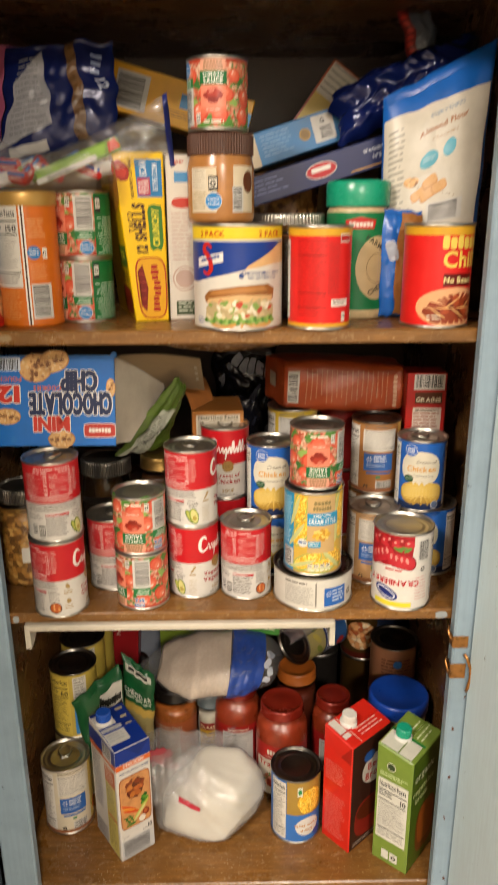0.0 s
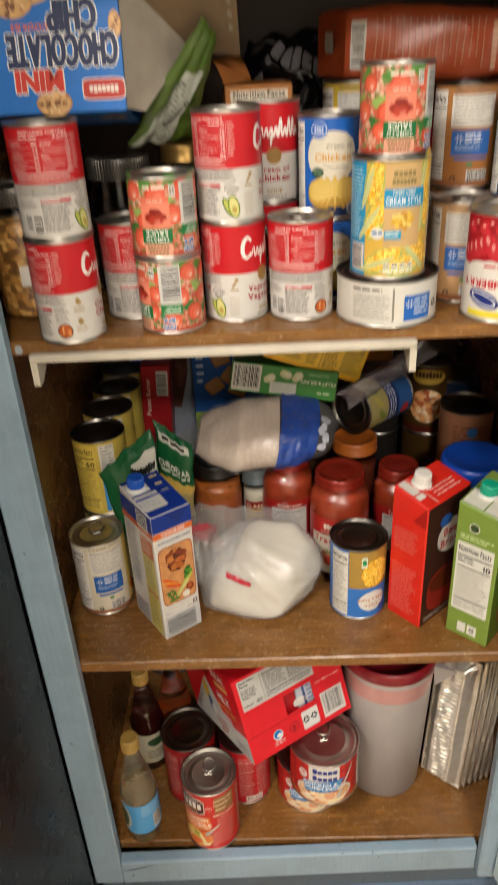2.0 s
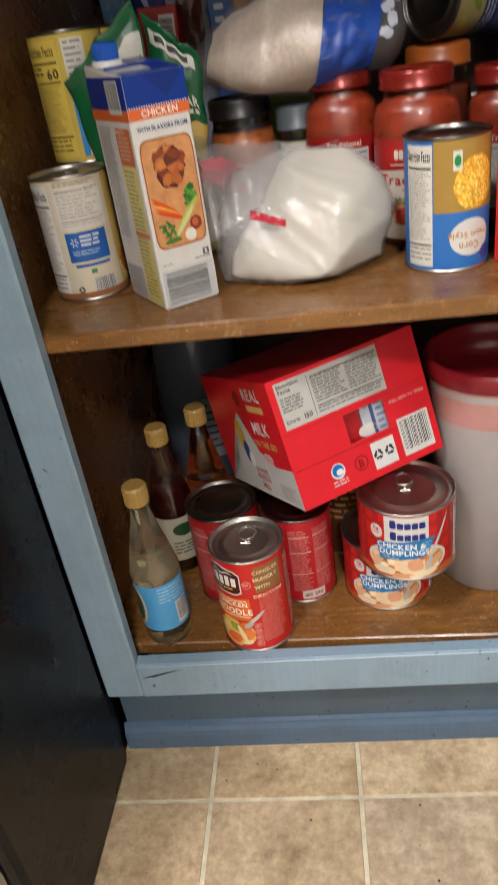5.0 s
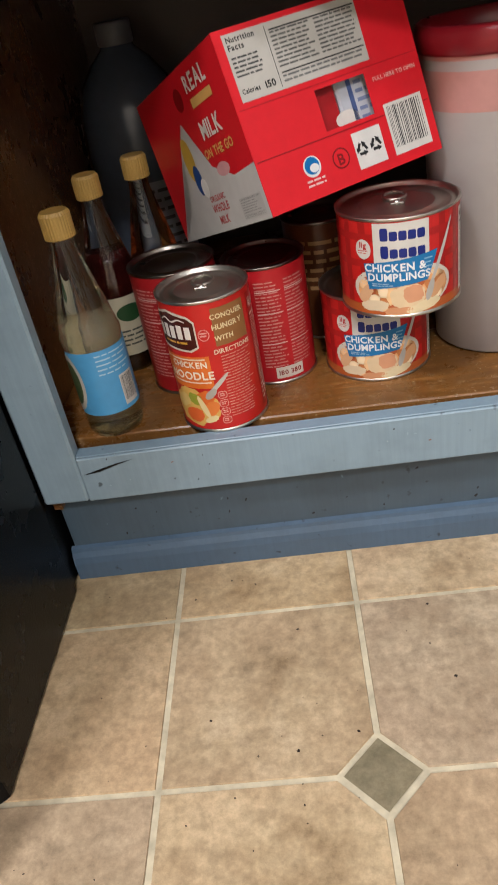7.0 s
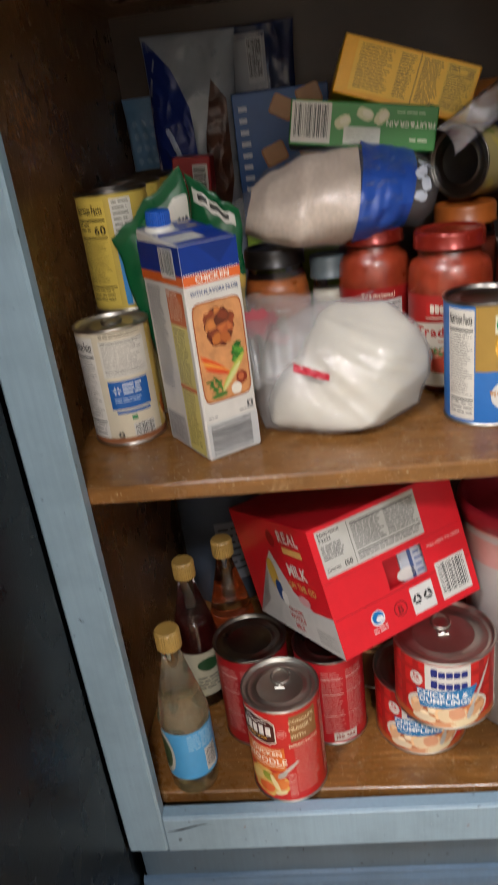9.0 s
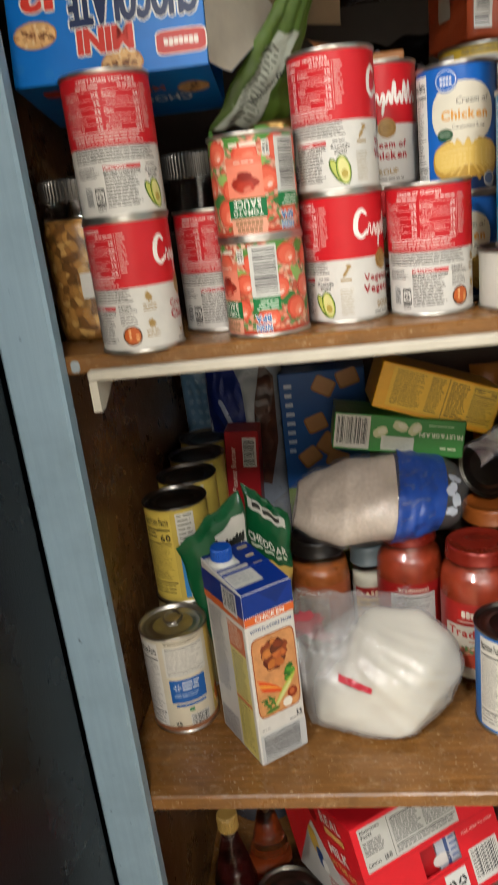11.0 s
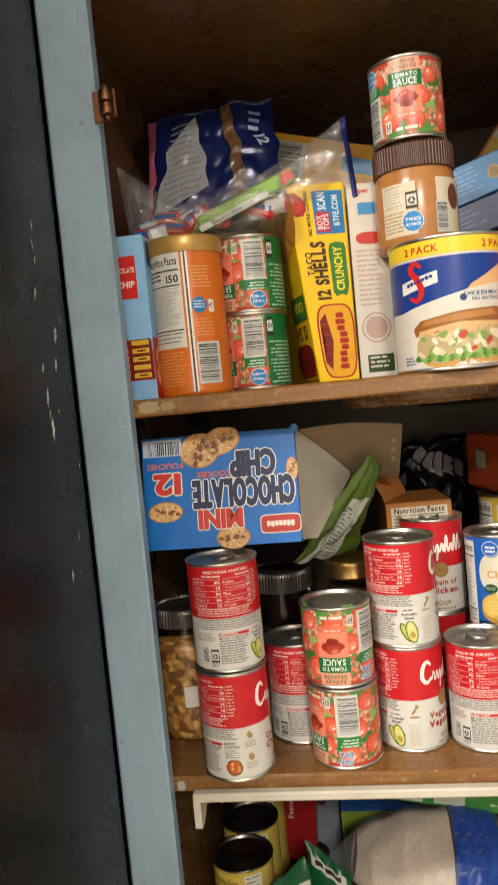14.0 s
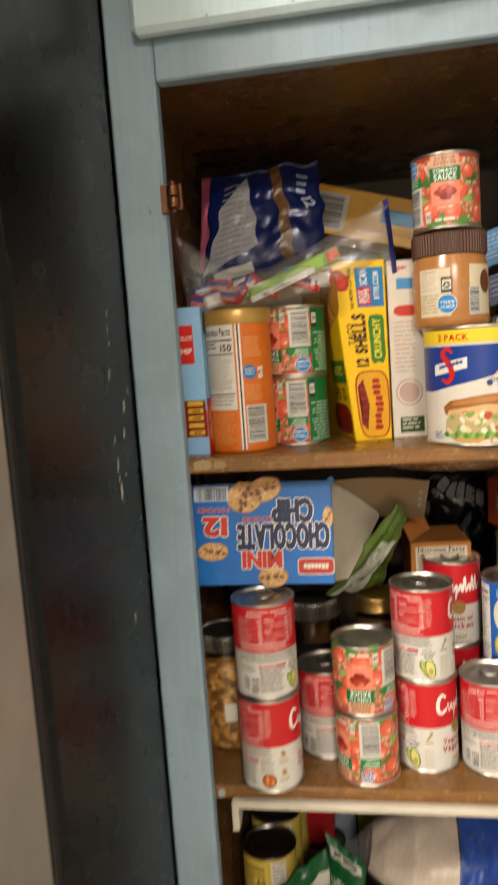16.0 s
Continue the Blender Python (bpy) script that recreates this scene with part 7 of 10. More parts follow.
def cookie_box():
    w, d, h = 0.158, 0.105, 0.114
    t = thing("cookie_box", "blue cookie box upside down with open card flaps", "box", pose(-0.2835, 0.070, S2 + 0.2035 + 0.008, -11, 0.5, 1.3), "boxed food")
    s = Shape()
    c, inner = ink("#1F70C6"), CARD
    th = 0.0012
    for q in ((0, 0, 0, w, th, h), (0, d - th, 0, w, d, h), (0, th, 0, w, d - th, th), (0, th, h - th, w, d - th, h), (0, th, th, th, d - th, h - th)):
        s = Shape()
        s.box(*q, 0.0003, c)
        part("card_panel", s, t)
    s = Shape()
    for off, mat, flip in ((0.0, inner, False), (0.0008, c, True)):
        def end(u, v):
            # hinged on the front edge, swung back, its upper edge cut in a curve
            far = 0.030 + 0.087 * v / 0.63 if v < 0.63 else 0.117 * ((1 - v) / 0.37) ** 0.85
            k = u * max(far, 0.0005)
            return Vector((w + 0.0006 + k * 0.48, 0.0007 + k * 0.875 + off + 0.004 * math.sin(math.pi * u), 0.002 + (h - 0.004) * v))
        s.sheet(end, 14, 20, mat, True, flip)
    part("end_flap", s, t, "grey unprinted end flap")
    s = Shape()

    def flap(u, v):
        a = Vector((w + 0.001, 0.0130, h - 0.0015)).lerp(Vector((0.2660, 0.0033, 0.1087)), u)
        b2 = Vector((w + 0.008, 0.1170, 0.0640)).lerp(Vector((0.2685, 0.1195, 0.0640)), u)
        q = a.lerp(b2, v)
        q.z += 0.004 * math.sin(math.pi * u)
        return q
    s.sheet(flap, 14, 14, CARD_BROWN)
    s.sheet(lambda u, v: flap(u, v) + Vector((0, 0.0004, 0.0010)), 14, 14, CARD_BROWN, True, True)
    for k in range(3):
        for a, b2 in ((0.0, 0.0), (0.018, 0.004)):
            s.sheet(lambda u, v: flap(0.905 + a + 0.022 * u, 0.23 + 0.17 * k + b2 + 0.085 * v + 0.02 * math.sin(7 * u)) + Vector((0, -0.0004, -0.0006)), 2, 6, CARD)
    part("top_flap", s, t, "brown unprinted side flap")
    s = Shape()
    p0 = on_face(s, (0, 0, 0), (1, 0, 0), (0, 0, 1))
    p = Print(s, lambda u, v, hh: p0.place(w - u, h - v, hh))

    def cookie(u, v, ru, rv, rot=0.0):
        p.ell(u, v, ru, rv, "#B07A40", 2, 2, rot, 0.03)
        p.ell(u, v, ru * 0.93, rv * 0.93, COOKIE_BASE, 3, 2, rot, 0.03)
        for k in range(22):
            a, q = 2.4 * k + 40 * u, (0.15 + 0.72 * ((k * 7) % 22) / 22)
            big = 0.17 if k % 4 == 0 else 0.10
            p.ell(u + ru * q * math.cos(a), v + rv * q * math.sin(a), ru * big, rv * big * 0.9, ("#7A4E2C", "#C08C54", "#E6C896", "#A87444")[k % 4], 3.6 + 0.04 * k, 2, a, 0.3)
    cookie(w * 0.62, h * 0.14, 0.021, 0.018)
    cookie(w * 0.48, h * 0.07, 0.021, 0.014, 0.3)
    cookie(w * 0.86, h * 0.67, 0.018, 0.0105)
    cookie(w * 0.43, h * 0.925, 0.017, 0.012)
    cookie(w * 0.03, h * 0.36, 0.006, 0.012)
    for k in range(14):
        p.ell(w * ((k * 0.37) % 1), h * ((k * 0.61) % 1), 0.004, 0.004, "#2A74C4", 1)
    p.ell(w * 0.125, h * 0.83, 0.0205, 0.0095, "#E6DDD2", 4, 6)
    p.ell(w * 0.125, h * 0.83, 0.0195, 0.0085, "#B8352A", 5, 6)
    p.word(w * 0.125, h * 0.805, 0.028, 0.0058, 7, "#EBE2D6", 6)
    W_ = "#E6E4DC"
    p.fat("MINI", w * 0.505, h * 0.68, 0.0172, W_, 4, 0.044, 0.0019)
    p.fat("MINI", w * 0.505, h * 0.68, 0.0172, "#CE3A2A", 8, 0.044, 0.0007, 6)
    for txt, vv, wd, uu, sz in (("CHOCOLATE", 0.420, 0.102, 0.350, 0.0255), ("CHIP", 0.180, 0.045, 0.28, 0.0235)):
        p.fat(txt, w * uu, h * vv, sz, W_, 4, wd, 0.0021)
        p.fat(txt, w * uu, h * vv, sz, "#1B2A52", 8, wd, 0.0009, 6)
    p.text("COOKIES", w * 0.53, h * 0.335, 0.0052, "#E0703A", 11)
    p.fat("12", w * 0.84, h * 0.34, 0.0190, W_, 4, 0.027, 0.0021)
    p.fat("12", w * 0.84, h * 0.34, 0.0190, "#CE3A2A", 8, 0.027, 0.0008, 6)
    p.text("POUCHES", w * 0.85, h * 0.235, 0.0055, "#E0703A", 5)
    p.barcode(w * 0.735, h * 0.02, w * 0.99, h * 0.17, 4, True, "#C9D4E4")
    part("printed_panel", s, t, "blue panel with chocolate chip cookies")
    s = Shape()
    p0 = on_face(s, (0, d, 0), (1, 0, 0), (0, -1, 0))
    p = Print(s, lambda u, v, hh: p0.place(w - u, d - v, hh))
    p.text("MINI", w * 0.36, d * 0.30, 0.010, "#CE5A42", 3)
    p.text("CHOCOLATE", w * 0.45, d * 0.52, 0.013, "#D8DCE4", 3, "C", 1, 0, w * 0.6)
    cookie(w * 0.12, d * 0.4, 0.014, 0.012)
    p.ell(w * 0.78, d * 0.2, 0.018, 0.007, "#B8352A", 3, 6)
    part("printed_panel", s, t)


second_shelf()


# ---- third shelf ----
def brick_carton(label, w, d, h, rise, m, body, prints, cap_at, cap_colour, top_prints=None, seam=None):
    """A drink-style carton with a sloping top, folded ears, top seam and screw cap."""
    t = thing("broth_carton", label, "carton", m, "broth cartons")
    s = Shape()

    def warp(x, y, z):
        return (x, y, z + (rise * y / d if z > h / 2 else 0))
    s.box(0, 0, 0, w, d, h, 0.0016, ink(body), warp)
    part("carton", s, t)
    f = carton_faces(w, d, h)
    size = {"front": (w, h), "left": (d, h), "right": (d, h)}
    for face, fn in prints.items():
        s = Shape()
        fn(on_face(s, *f[face]), *size[face])
        part("printed_panel", s, t)
    s = Shape()
    p = on_face(s, (0, 0, h), (1, 0, 0), (0, d, rise))
    if top_prints:
        top_prints(p, w, math.hypot(d, rise))
    part("printed_top", s, t)
    s = Shape()
    sl = rise / d
    s.box(w * 0.02, d * 0.44, 0.0, w * 0.98, d * 0.46, 0.0022, 0.0006, ink(seam or body), lambda x, y, z: (x, y, h + sl * y + 0.0003 + z))
    part("seam", s, t)
    cu, cv = cap_at
    z = h + sl * d * cv
    s = Shape()
    s.lathe([(0.0135, -0.004), (0.0135, 0.003), (0.0112, 0.0045)], ink("#E4E2DA"), 32)
    s.lathe([(0.0110, 0.004), (0.0115, 0.005), (0.0112, 0.0165), (0.0100, 0.018), (0.0001, 0.018)], plain("plastic cap", cap_colour, 0.35), 128, False, (0, 0), 0.0004)
    part("screw_cap", s, t, "ribbed plastic screw cap", pose(cu * w, cv * d, z, math.degrees(math.atan(sl)) * 0.6))
    return t


def third_shelf():
    can("pale store-brand can with blue quality panel", store_can_label(0.010, None), 0.0378, 0.1240, -0.2525, 0.152, S3, 12, False, True, False, "#DDD2B8")

    def chick(p, w, h):
        p.rect(0, h * 0.872, w, h, "#17348C", 2)
        p.rect(0, h * 0.828, w, h * 0.872, "#DE6A26", 2)
        for k in range(24):
            p.rect(w * (0.02 + 0.04 * k), h * 0.872, w * (0.04 + 0.04 * k), h * 0.879, "#D8D6D2", 3)
        p.poly([(w * 0.30, h * 0.995), (w * 0.98, h * 0.995), (w * 0.66, h * 0.90)], "#142C78", 3)
        p.text("CHICKEN", w * 0.5, h * 0.838, 0.0052, "#F2EBDD", 4)
        p.text("WITH FLAVORS FROM", w * 0.5, h * 0.782, 0.0036, "#4A5A86", 4, "C", 1, 0, w * 0.84)
        p.ell(w * 0.50, h * 0.515, w * 0.45, h * 0.235, "#A05A2C", 2, 9)
        p.ell(w * 0.50, h * 0.515, w * 0.43, h * 0.228, BOARD, 3, 9)
        p.ell(w * 0.50, h * 0.625, 0.0150, 0.0185, "#5E2410", 4, 2, 0.2, 0.10)
        p.ell(w * 0.50, h * 0.632, 0.0135, 0.0165, ROAST, 5, 2, 0.2, 0.08)
        p.ell(w * 0.33, h * 0.655, 0.0055, 0.0085, ROAST, 5.5, 2, 0.5, 0.1)
        p.ell(w * 0.67, h * 0.645, 0.0055, 0.0090, ROAST, 5.6, 2, -0.5, 0.1)
        p.ell(w * 0.43, h * 0.575, 0.0060, 0.0045, "#C0722C", 6, 2, 0.6, 0.1)
        p.ell(w * 0.58, h * 0.572, 0.0060, 0.0045, "#B4642A", 6.2, 2, -0.6, 0.1)
        for k in range(5):
            p.ell(w * (0.30 + 0.02 * k), h * (0.470 - 0.012 * k), 0.0150, 0.0017, ("#E0601A", "#D9501A", "#E9A83A", "#E0701E", "#D8481A")[k], 5 + 0.2 * k, 2, -0.62 + 0.06 * k)
        for k in range(9):
            p.ell(w * (0.70 + 0.028 * (k % 5)), h * (0.462 + 0.016 * (k // 2)), 0.0040, 0.0032, ("#3E7A22", "#5E9A30", "#2E6420")[k % 3], 6 + 0.1 * k, 2, 0.7 * k, 0.3)
        p.ell(w * 0.64, h * 0.405, 0.0032, 0.0200, "#B8BE4E", 7.2, 2, -0.72)
        p.ell(w * 0.60, h * 0.385, 0.0022, 0.0160, "#D4D68A", 7.4, 2, -0.72)
        for k in range(10):
            p.ell(w * (0.20 + 0.020 * k), h * (0.385 - 0.011 * (k % 6)), 0.0046, 0.0013, ("#3E6A26", "#587F32")[k % 2], 7 + 0.1 * k, 2, 0.9 * k, 0.2)
        p.ell(w * 0.78, h * 0.368, 0.0060, 0.0066, "#8A3418", 7.5, 2, 0, 0.05)
        p.ell(w * 0.77, h * 0.372, 0.0032, 0.0036, "#C0683A", 8)
        p.ell(w * 0.66, h * 0.322, 0.0056, 0.0058, "#E9E2D2", 8, 2, 0, 0.05)
        p.ell(w * 0.34, h * 0.312, 0.0085, 0.0026, "#567A30", 8, 2, 0.1, 0.2)
        p.barcode(w * 0.03, h * 0.012, w * 0.99, h * 0.185, 2, False, "#C9C9C8")
        p.rect(w * 0.82, h * 0.215, w * 0.93, h * 0.245, "#5A5A5A", 3)
        p.rect(w * 0.855, h * 0.220, w * 0.895, h * 0.240, "#DCD8D0", 4)
        p.lines(w * 0.08, h * 0.205, w * 0.24, h * 0.215, 1, "#8A8A8A", 3, 0.7, 0.0)
        p.lines(w * 0.66, h * 0.200, w * 0.94, h * 0.211, 1, "#8A8A8A", 3, 0.7, 0.0)

    def side(p, w, h):
        p.rect(0, h * 0.872, w, h, "#17348C", 2)
        p.rect(0, h * 0.828, w, h * 0.872, "#DE6A26", 2)
        p.barcode(w * 0.52, h * 0.855, w * 0.86, h * 0.985, 4, True, "#DAD8D2")
        p.lines(w * 0.08, h * 0.30, w * 0.44, h * 0.80, 34, "#7A7C86", 2, 0.4)
        p.rect(w * 0.55, h * 0.645, w * 0.93, h * 0.80, "#C8682E", 2)
        p.rect(w * 0.55, h * 0.015, w * 0.93, h * 0.645, "#D9CC74", 2)
        p.lines(w * 0.58, h * 0.04, w * 0.88, h * 0.625, 30, "#7E7234", 3, 0.42)
        p.lines(w * 0.58, h * 0.66, w * 0.88, h * 0.765, 6, "#EBCDB4", 3, 0.4)
        p.text("BROTH", w * 0.68, h * 0.775, 0.0038, "#F0DCC8", 4)
        p.rect(w * 0.55, h * 0.335, w * 0.93, h * 0.355, "#C8682E", 4)
        p.rect(w * 0.04, h * 0.015, w * 0.50, h * 0.17, "#B4B2B2", 2)
        p.lines(w * 0.07, h * 0.03, w * 0.46, h * 0.155, 8, "#7E7C7C", 3, 0.5)

    def broth_top(p, w, d):
        p.rect(w * 0.34, d * 0.06, w * 0.96, d * 0.40, "#17348C", 1)
        p.rect(w * 0.06, d * 0.12, w * 0.50, d * 0.62, "#D4D2CA", 2)
        p.lines(w * 0.12, d * 0.18, w * 0.42, d * 0.50, 5, "#9A9A98", 3, 0.4)
    brick_carton("blue-topped chicken broth carton with roast picture", 0.0575, 0.086, 0.203, 0.010, pose(-0.154, 0.0595, S3, 0, 0, 36), "#DCD8D0",
                 {"front": chick, "left": side}, (0.27, 0.76), "#1E50B4", lambda p, w, d: (p.rect(0.001, 0.001, w - 0.001, d - 0.001, "#17348C", 1), p.rect(w * 0.03, d * 0.16, w * 0.60, d * 0.56, "#CFCEC6", 2), p.lines(w * 0.08, d * 0.20, w * 0.54, d * 0.52, 5, "#AFB0AE", 3, 0.35), p.rect(w * 0.02, d * 0.60, w * 0.52, d * 0.92, "#D4D3CC", 2), p.lines(w * 0.70, d * 0.30, w * 0.95, d * 0.92, 3, "#C8B98A", 2, 0.3, 0.3)), "#17348C")

    def beef_left(p, w, h):
        p.lines(w * 0.10, h * 0.58, w * 0.80, h * 0.76, 9, "#E07A6E", 2, 0.35)
        p.lines(w * 0.10, h * 0.06, w * 0.84, h * 0.46, 18, "#E07A6E", 2, 0.35)
        p.poly([(w * 0.62, h * 0.86), (w * 0.98, h), (w * 0.98, h * 0.84)], "#A81C16", 2)

    def beef_front(p, w, h):
        p.rect(0.002, 0.002, w - 0.002, h - 0.002, "#3A2018", 1)
        p.ell(w * 0.62, h * 0.68, w * 0.34, 0.026, "#C9C4BA", 2)
        p.ell(w * 0.45, h * 0.82, 0.013, 0.009, "#2F5CA8", 3)
        p.text("Beef", w * 0.62, h * 0.69, 0.012, "#A82A20", 3)
        p.text("Broth", w * 0.62, h * 0.60, 0.012, "#A82A20", 3)
        p.ell(w * 0.55, h * 0.25, w * 0.42, 0.034, "#8E241A", 2, 3)
        p.ell(w * 0.55, h * 0.32, w * 0.38, 0.018, "#5A2410", 3)
        p.lines(w * 0.1, h * 0.02, w * 0.9, h * 0.06, 2, "#C9B8A8", 3, 0.4)
    brick_carton("red beef broth carton with white cap", 0.092, 0.056, 0.197, 0.012, pose(0.1935, 0.0690, S3, 0, 0, 41.5), "#D62A1C", {"front": beef_front, "left": beef_left}, (0.36, 0.66), "#DAD6CC",
                 lambda p, w, d: (p.rect(0.004, d * 0.30, w * 0.20, d * 0.95, "#D8D2C6", 2), p.rect(w * 0.235, d * 0.02, w * 0.250, d * 0.95, "#E6C8B8", 2), p.lines(w * 0.35, d * 0.10, w * 0.9, d * 0.42, 3, "#E9B4A8", 2, 0.4)))

    def veg_left(p, w, h):
        p.facts(w * 0.08, h * 0.22, w * 0.92, h * 0.76, 2, "#DDDCD0", "#2A2A2A", True, "10")
        p.ell(w * 0.42, h * 0.885, 0.0072, 0.0072, "#D9DCC8", 2)
        p.ell(w * 0.42, h * 0.885, 0.0060, 0.0060, "#3A4A2A", 3)
        p.lines(w * 0.12, h * 0.78, w * 0.9, h * 0.82, 2, "#CFE0A8", 2, 0.5)
        p.rect(w * 0.28, h * 0.045, w * 0.48, h * 0.125, "#DDDCD0", 2)
        p.rect(w * 0.52, h * 0.045, w * 0.74, h * 0.125, "#DDDCD0", 2)
        p.recycle(w * 0.63, h * 0.085, 0.009)

    def veg_front(p, w, h):
        p.rect(0.002, 0.002, w - 0.002, h - 0.002, "#4E6A1E", 1)
        p.text("organic", w * 0.42, h * 0.80, 0.012, "#DDE4C4", 3)
        p.text("vegetable", w * 0.40, h * 0.68, 0.010, "#C9D49A", 3)
        p.text("broth", w * 0.36, h * 0.60, 0.010, "#C9D49A", 3)
        p.ell(w * 0.58, h * 0.30, w * 0.34, 0.045, "#7A4018", 2, 3)
        p.ell(w * 0.58, h * 0.33, w * 0.28, 0.036, "#A85A20", 3, 3)
    brick_carton("green vegetable broth carton with teal cap", 0.092, 0.0585, 0.202, 0.009, pose(0.2740, 0.0295, S3, 0, 0, 49.5), "#7C953E", {"front": veg_front, "left": veg_left}, (0.40, 0.64), "#1B9A78",
                 lambda p, w, d: (p.rect(0.003, d * 0.10, w * 0.42, d * 0.95, "#DAD8C8", 2), p.rect(w * 0.42, d * 0.05, w * 0.48, d * 0.98, "#2A7A3A", 2), p.lines(w * 0.52, d * 0.12, w * 0.95, d * 0.60, 4, "#DDE8B8", 2, 0.4)))

    def corn2(p, r, h, lo, hi):
        p.facts(-0.050, lo + 0.003, -0.022, hi - 0.003, 2, "#DEDACE")
        p.rect(-0.021, h * 0.46, 0.060, hi, "#A8873C", 1)
        p.ell(0.018, h * 0.66, 0.022, 0.024, "#B88A1C", 2)
        p.ell(0.018, h * 0.66, 0.021, 0.023, CORNY, 3, 2, 0, 0.06)
        p.ell(0.014, h * 0.26, 0.021, 0.017, "#DEDCD4", 2)
        p.text("Cream Style", 0.014, h * 0.30, 0.0052, "#C0843A", 3, "C", 1, 180)
        p.text("Corn", 0.012, h * 0.22, 0.0060, "#C0843A", 3, "C", 1, 180)
        p.rect(-0.004, h * 0.76, 0.004, h * 0.90, "#D8DCC8", 3)
        p.ell(0.0, h * 0.83, 0.003, 0.005, "#2A8A4A", 4)
        p.ell(0.032, h * 0.12, 0.008, 0.007, "#2F4CA0", 3)
    can("blue and gold creamed corn can standing upside down", corn2, 0.0387, 0.1200, 0.1156, 0.1285, S3, 6, False, False, True, "#3A74C0")

    # flour bag
    flour_bag()
    # yellow cans in a row, standing on more cans

    def yellow(p, r, h, lo, hi):
        p.facts(-0.045, lo + 0.004, -0.006, hi - 0.004, 2, "#D8BE52", "#2A2618", True, "60")
        p.rect(0.000, lo + 0.004, 0.022, h * 0.52, "#3A86C8", 2)
        p.rect(0.000, h * 0.54, 0.022, hi - 0.004, "#D6D2C6", 2)
        p.lines(0.002, h * 0.56, 0.020, h * 0.92, 8, "#7A786E", 3, 0.4)
        p.rect(0.006, h * 0.06, 0.020, h * 0.20, "#E2E0D8", 3)
        p.recycle(0.013, h * 0.13, 0.010)
    for k in range(4):
        y = 0.2280 + 0.0775 * k
        can("dull can at the bottom of a stack", None, 0.0375, 0.1225, -0.2490, y, S3, 0, False, False, True, "#9A8A5A", group="stacked cans")
        can("yellow vegetable can, its lid coloured dark for reflected shade" if k == 0 else "yellow vegetable can in a row", yellow, 0.0375, 0.1220, -0.2478, y, S3 + 0.1225, 10, False, False, True, "#C8B04C", group="stacked cans")

    # sauce jars
    redlid = plain("red lacquer lid", "#7C2012", 0.26, 0.35)
    sauce = plain("tomato pasta sauce", "#7E2C12", 0.3, var=0.35, scale=60)

    def pasta(p, r, h, lo, hi):
        p.poly([(-0.050, h * 0.06), (0.050, h * 0.06), (0.050, h * 0.50), (-0.050, h * 0.46)], "#D6CDBA", 1)
        p.poly([(-0.032, h * 0.50), (0.012, h * 0.52), (0.012, h * 0.615), (-0.032, h * 0.595)], "#B82A24", 2)
        p.stroke([(-0.033, h * 0.50), (-0.010, h * 0.505), (0.013, h * 0.52)], 0.0014, "#E9DCC8", 2.6)
        p.word(-0.010, h * 0.530, 0.036, 0.0090, 7, "#E9DCC8", 3, 0.02)
        p.text("Traditional", -0.008, h * 0.385, 0.0098, "#B8342A", 3)
        p.lines(-0.020, h * 0.340, 0.004, h * 0.360, 1, "#C08A78", 3, 0.7, 0.0)
        p.ell(-0.012, h * 0.23, 0.024, 0.015, TOMATO, 2, 2, 0, 0.1)
        p.ell(-0.018, h * 0.20, 0.010, 0.009, "#C04A32", 3, 2, 0, 0.05)
        p.ell(-0.002, h * 0.26, 0.009, 0.004, "#6E8A48", 3, 2, 0.6, 0.1)

    def pasta_back(p, r, h, lo, hi):
        p.text("Traditional", 0.0, hi - 0.010, 0.0050, "#E6CDB8", 3)
        p.facts(-0.028, lo + 0.012, 0.028, hi - 0.013, 2, "#C9C6BE", "#3A3A3A", False)
    glass_jar("red pasta sauce jar turned to its facts panel", 0.0400, 0.172, 0.0238, 0.268, S3, sauce, redlid, "dark red metal lid", pasta_back, "#981C1A", 0.75, 0.0145, fill=0.98)
    glass_jar("red pasta sauce jar with cream label", 0.0435, 0.168, 0.0985, 0.222, S3, sauce, redlid, "dark red metal lid", pasta, "#A82A24", 0.77, 0.0145, fill=0.98)
    glass_jar("red pasta sauce jar behind a carton", 0.0360, 0.158, 0.189, 0.250, S3, sauce, redlid, "dark red metal lid", pasta_back, "#981C1A", 0.75, 0.0145, fill=0.98)
    glass_jar("sauce jar with orange-brown lid at the back", 0.0360, 0.180, 0.1295, 0.302, S3, plain("dark salsa", "#4A1C0E", 0.3), plain("orange plastic lid", "#A0561C", 0.35), "orange-brown lid", None, None, 0.86, 0.018)
    darklid = plain("black lid", "#1A1512", 0.35, 0.3)

    def relish(p, r, h, lo, hi):
        p.text("Nutrition Facts", -0.012, hi - 0.012, 0.0050, "#D8C8B4", 3)
        p.facts(-0.030, lo + 0.004, 0.010, hi - 0.015, 2, "#B89A7E", "#4A2A1A", False)
    glass_jar("orange relish jar with dark lid", 0.0375, 0.158, -0.0875, 0.288, S3, plain("orange relish", "#94501F", 0.3, var=0.4, scale=80), darklid, "black metal lid", relish, "#A85A34", 0.84, 0.018)

    def classic(p, r, h, lo, hi):
        p.rect(-0.020, h * 0.22, 0.020, h * 0.52, "#C9A030", 2)
        p.rect(-0.020, h * 0.52, 0.020, h * 0.62, "#8A1C16", 3)
        p.text("CLASSIC", 0.0, h * 0.54, 0.0060, "#EBD9B0", 4)
        p.lines(-0.015, h * 0.26, 0.015, h * 0.48, 4, "#5A3A14", 3, 0.4)
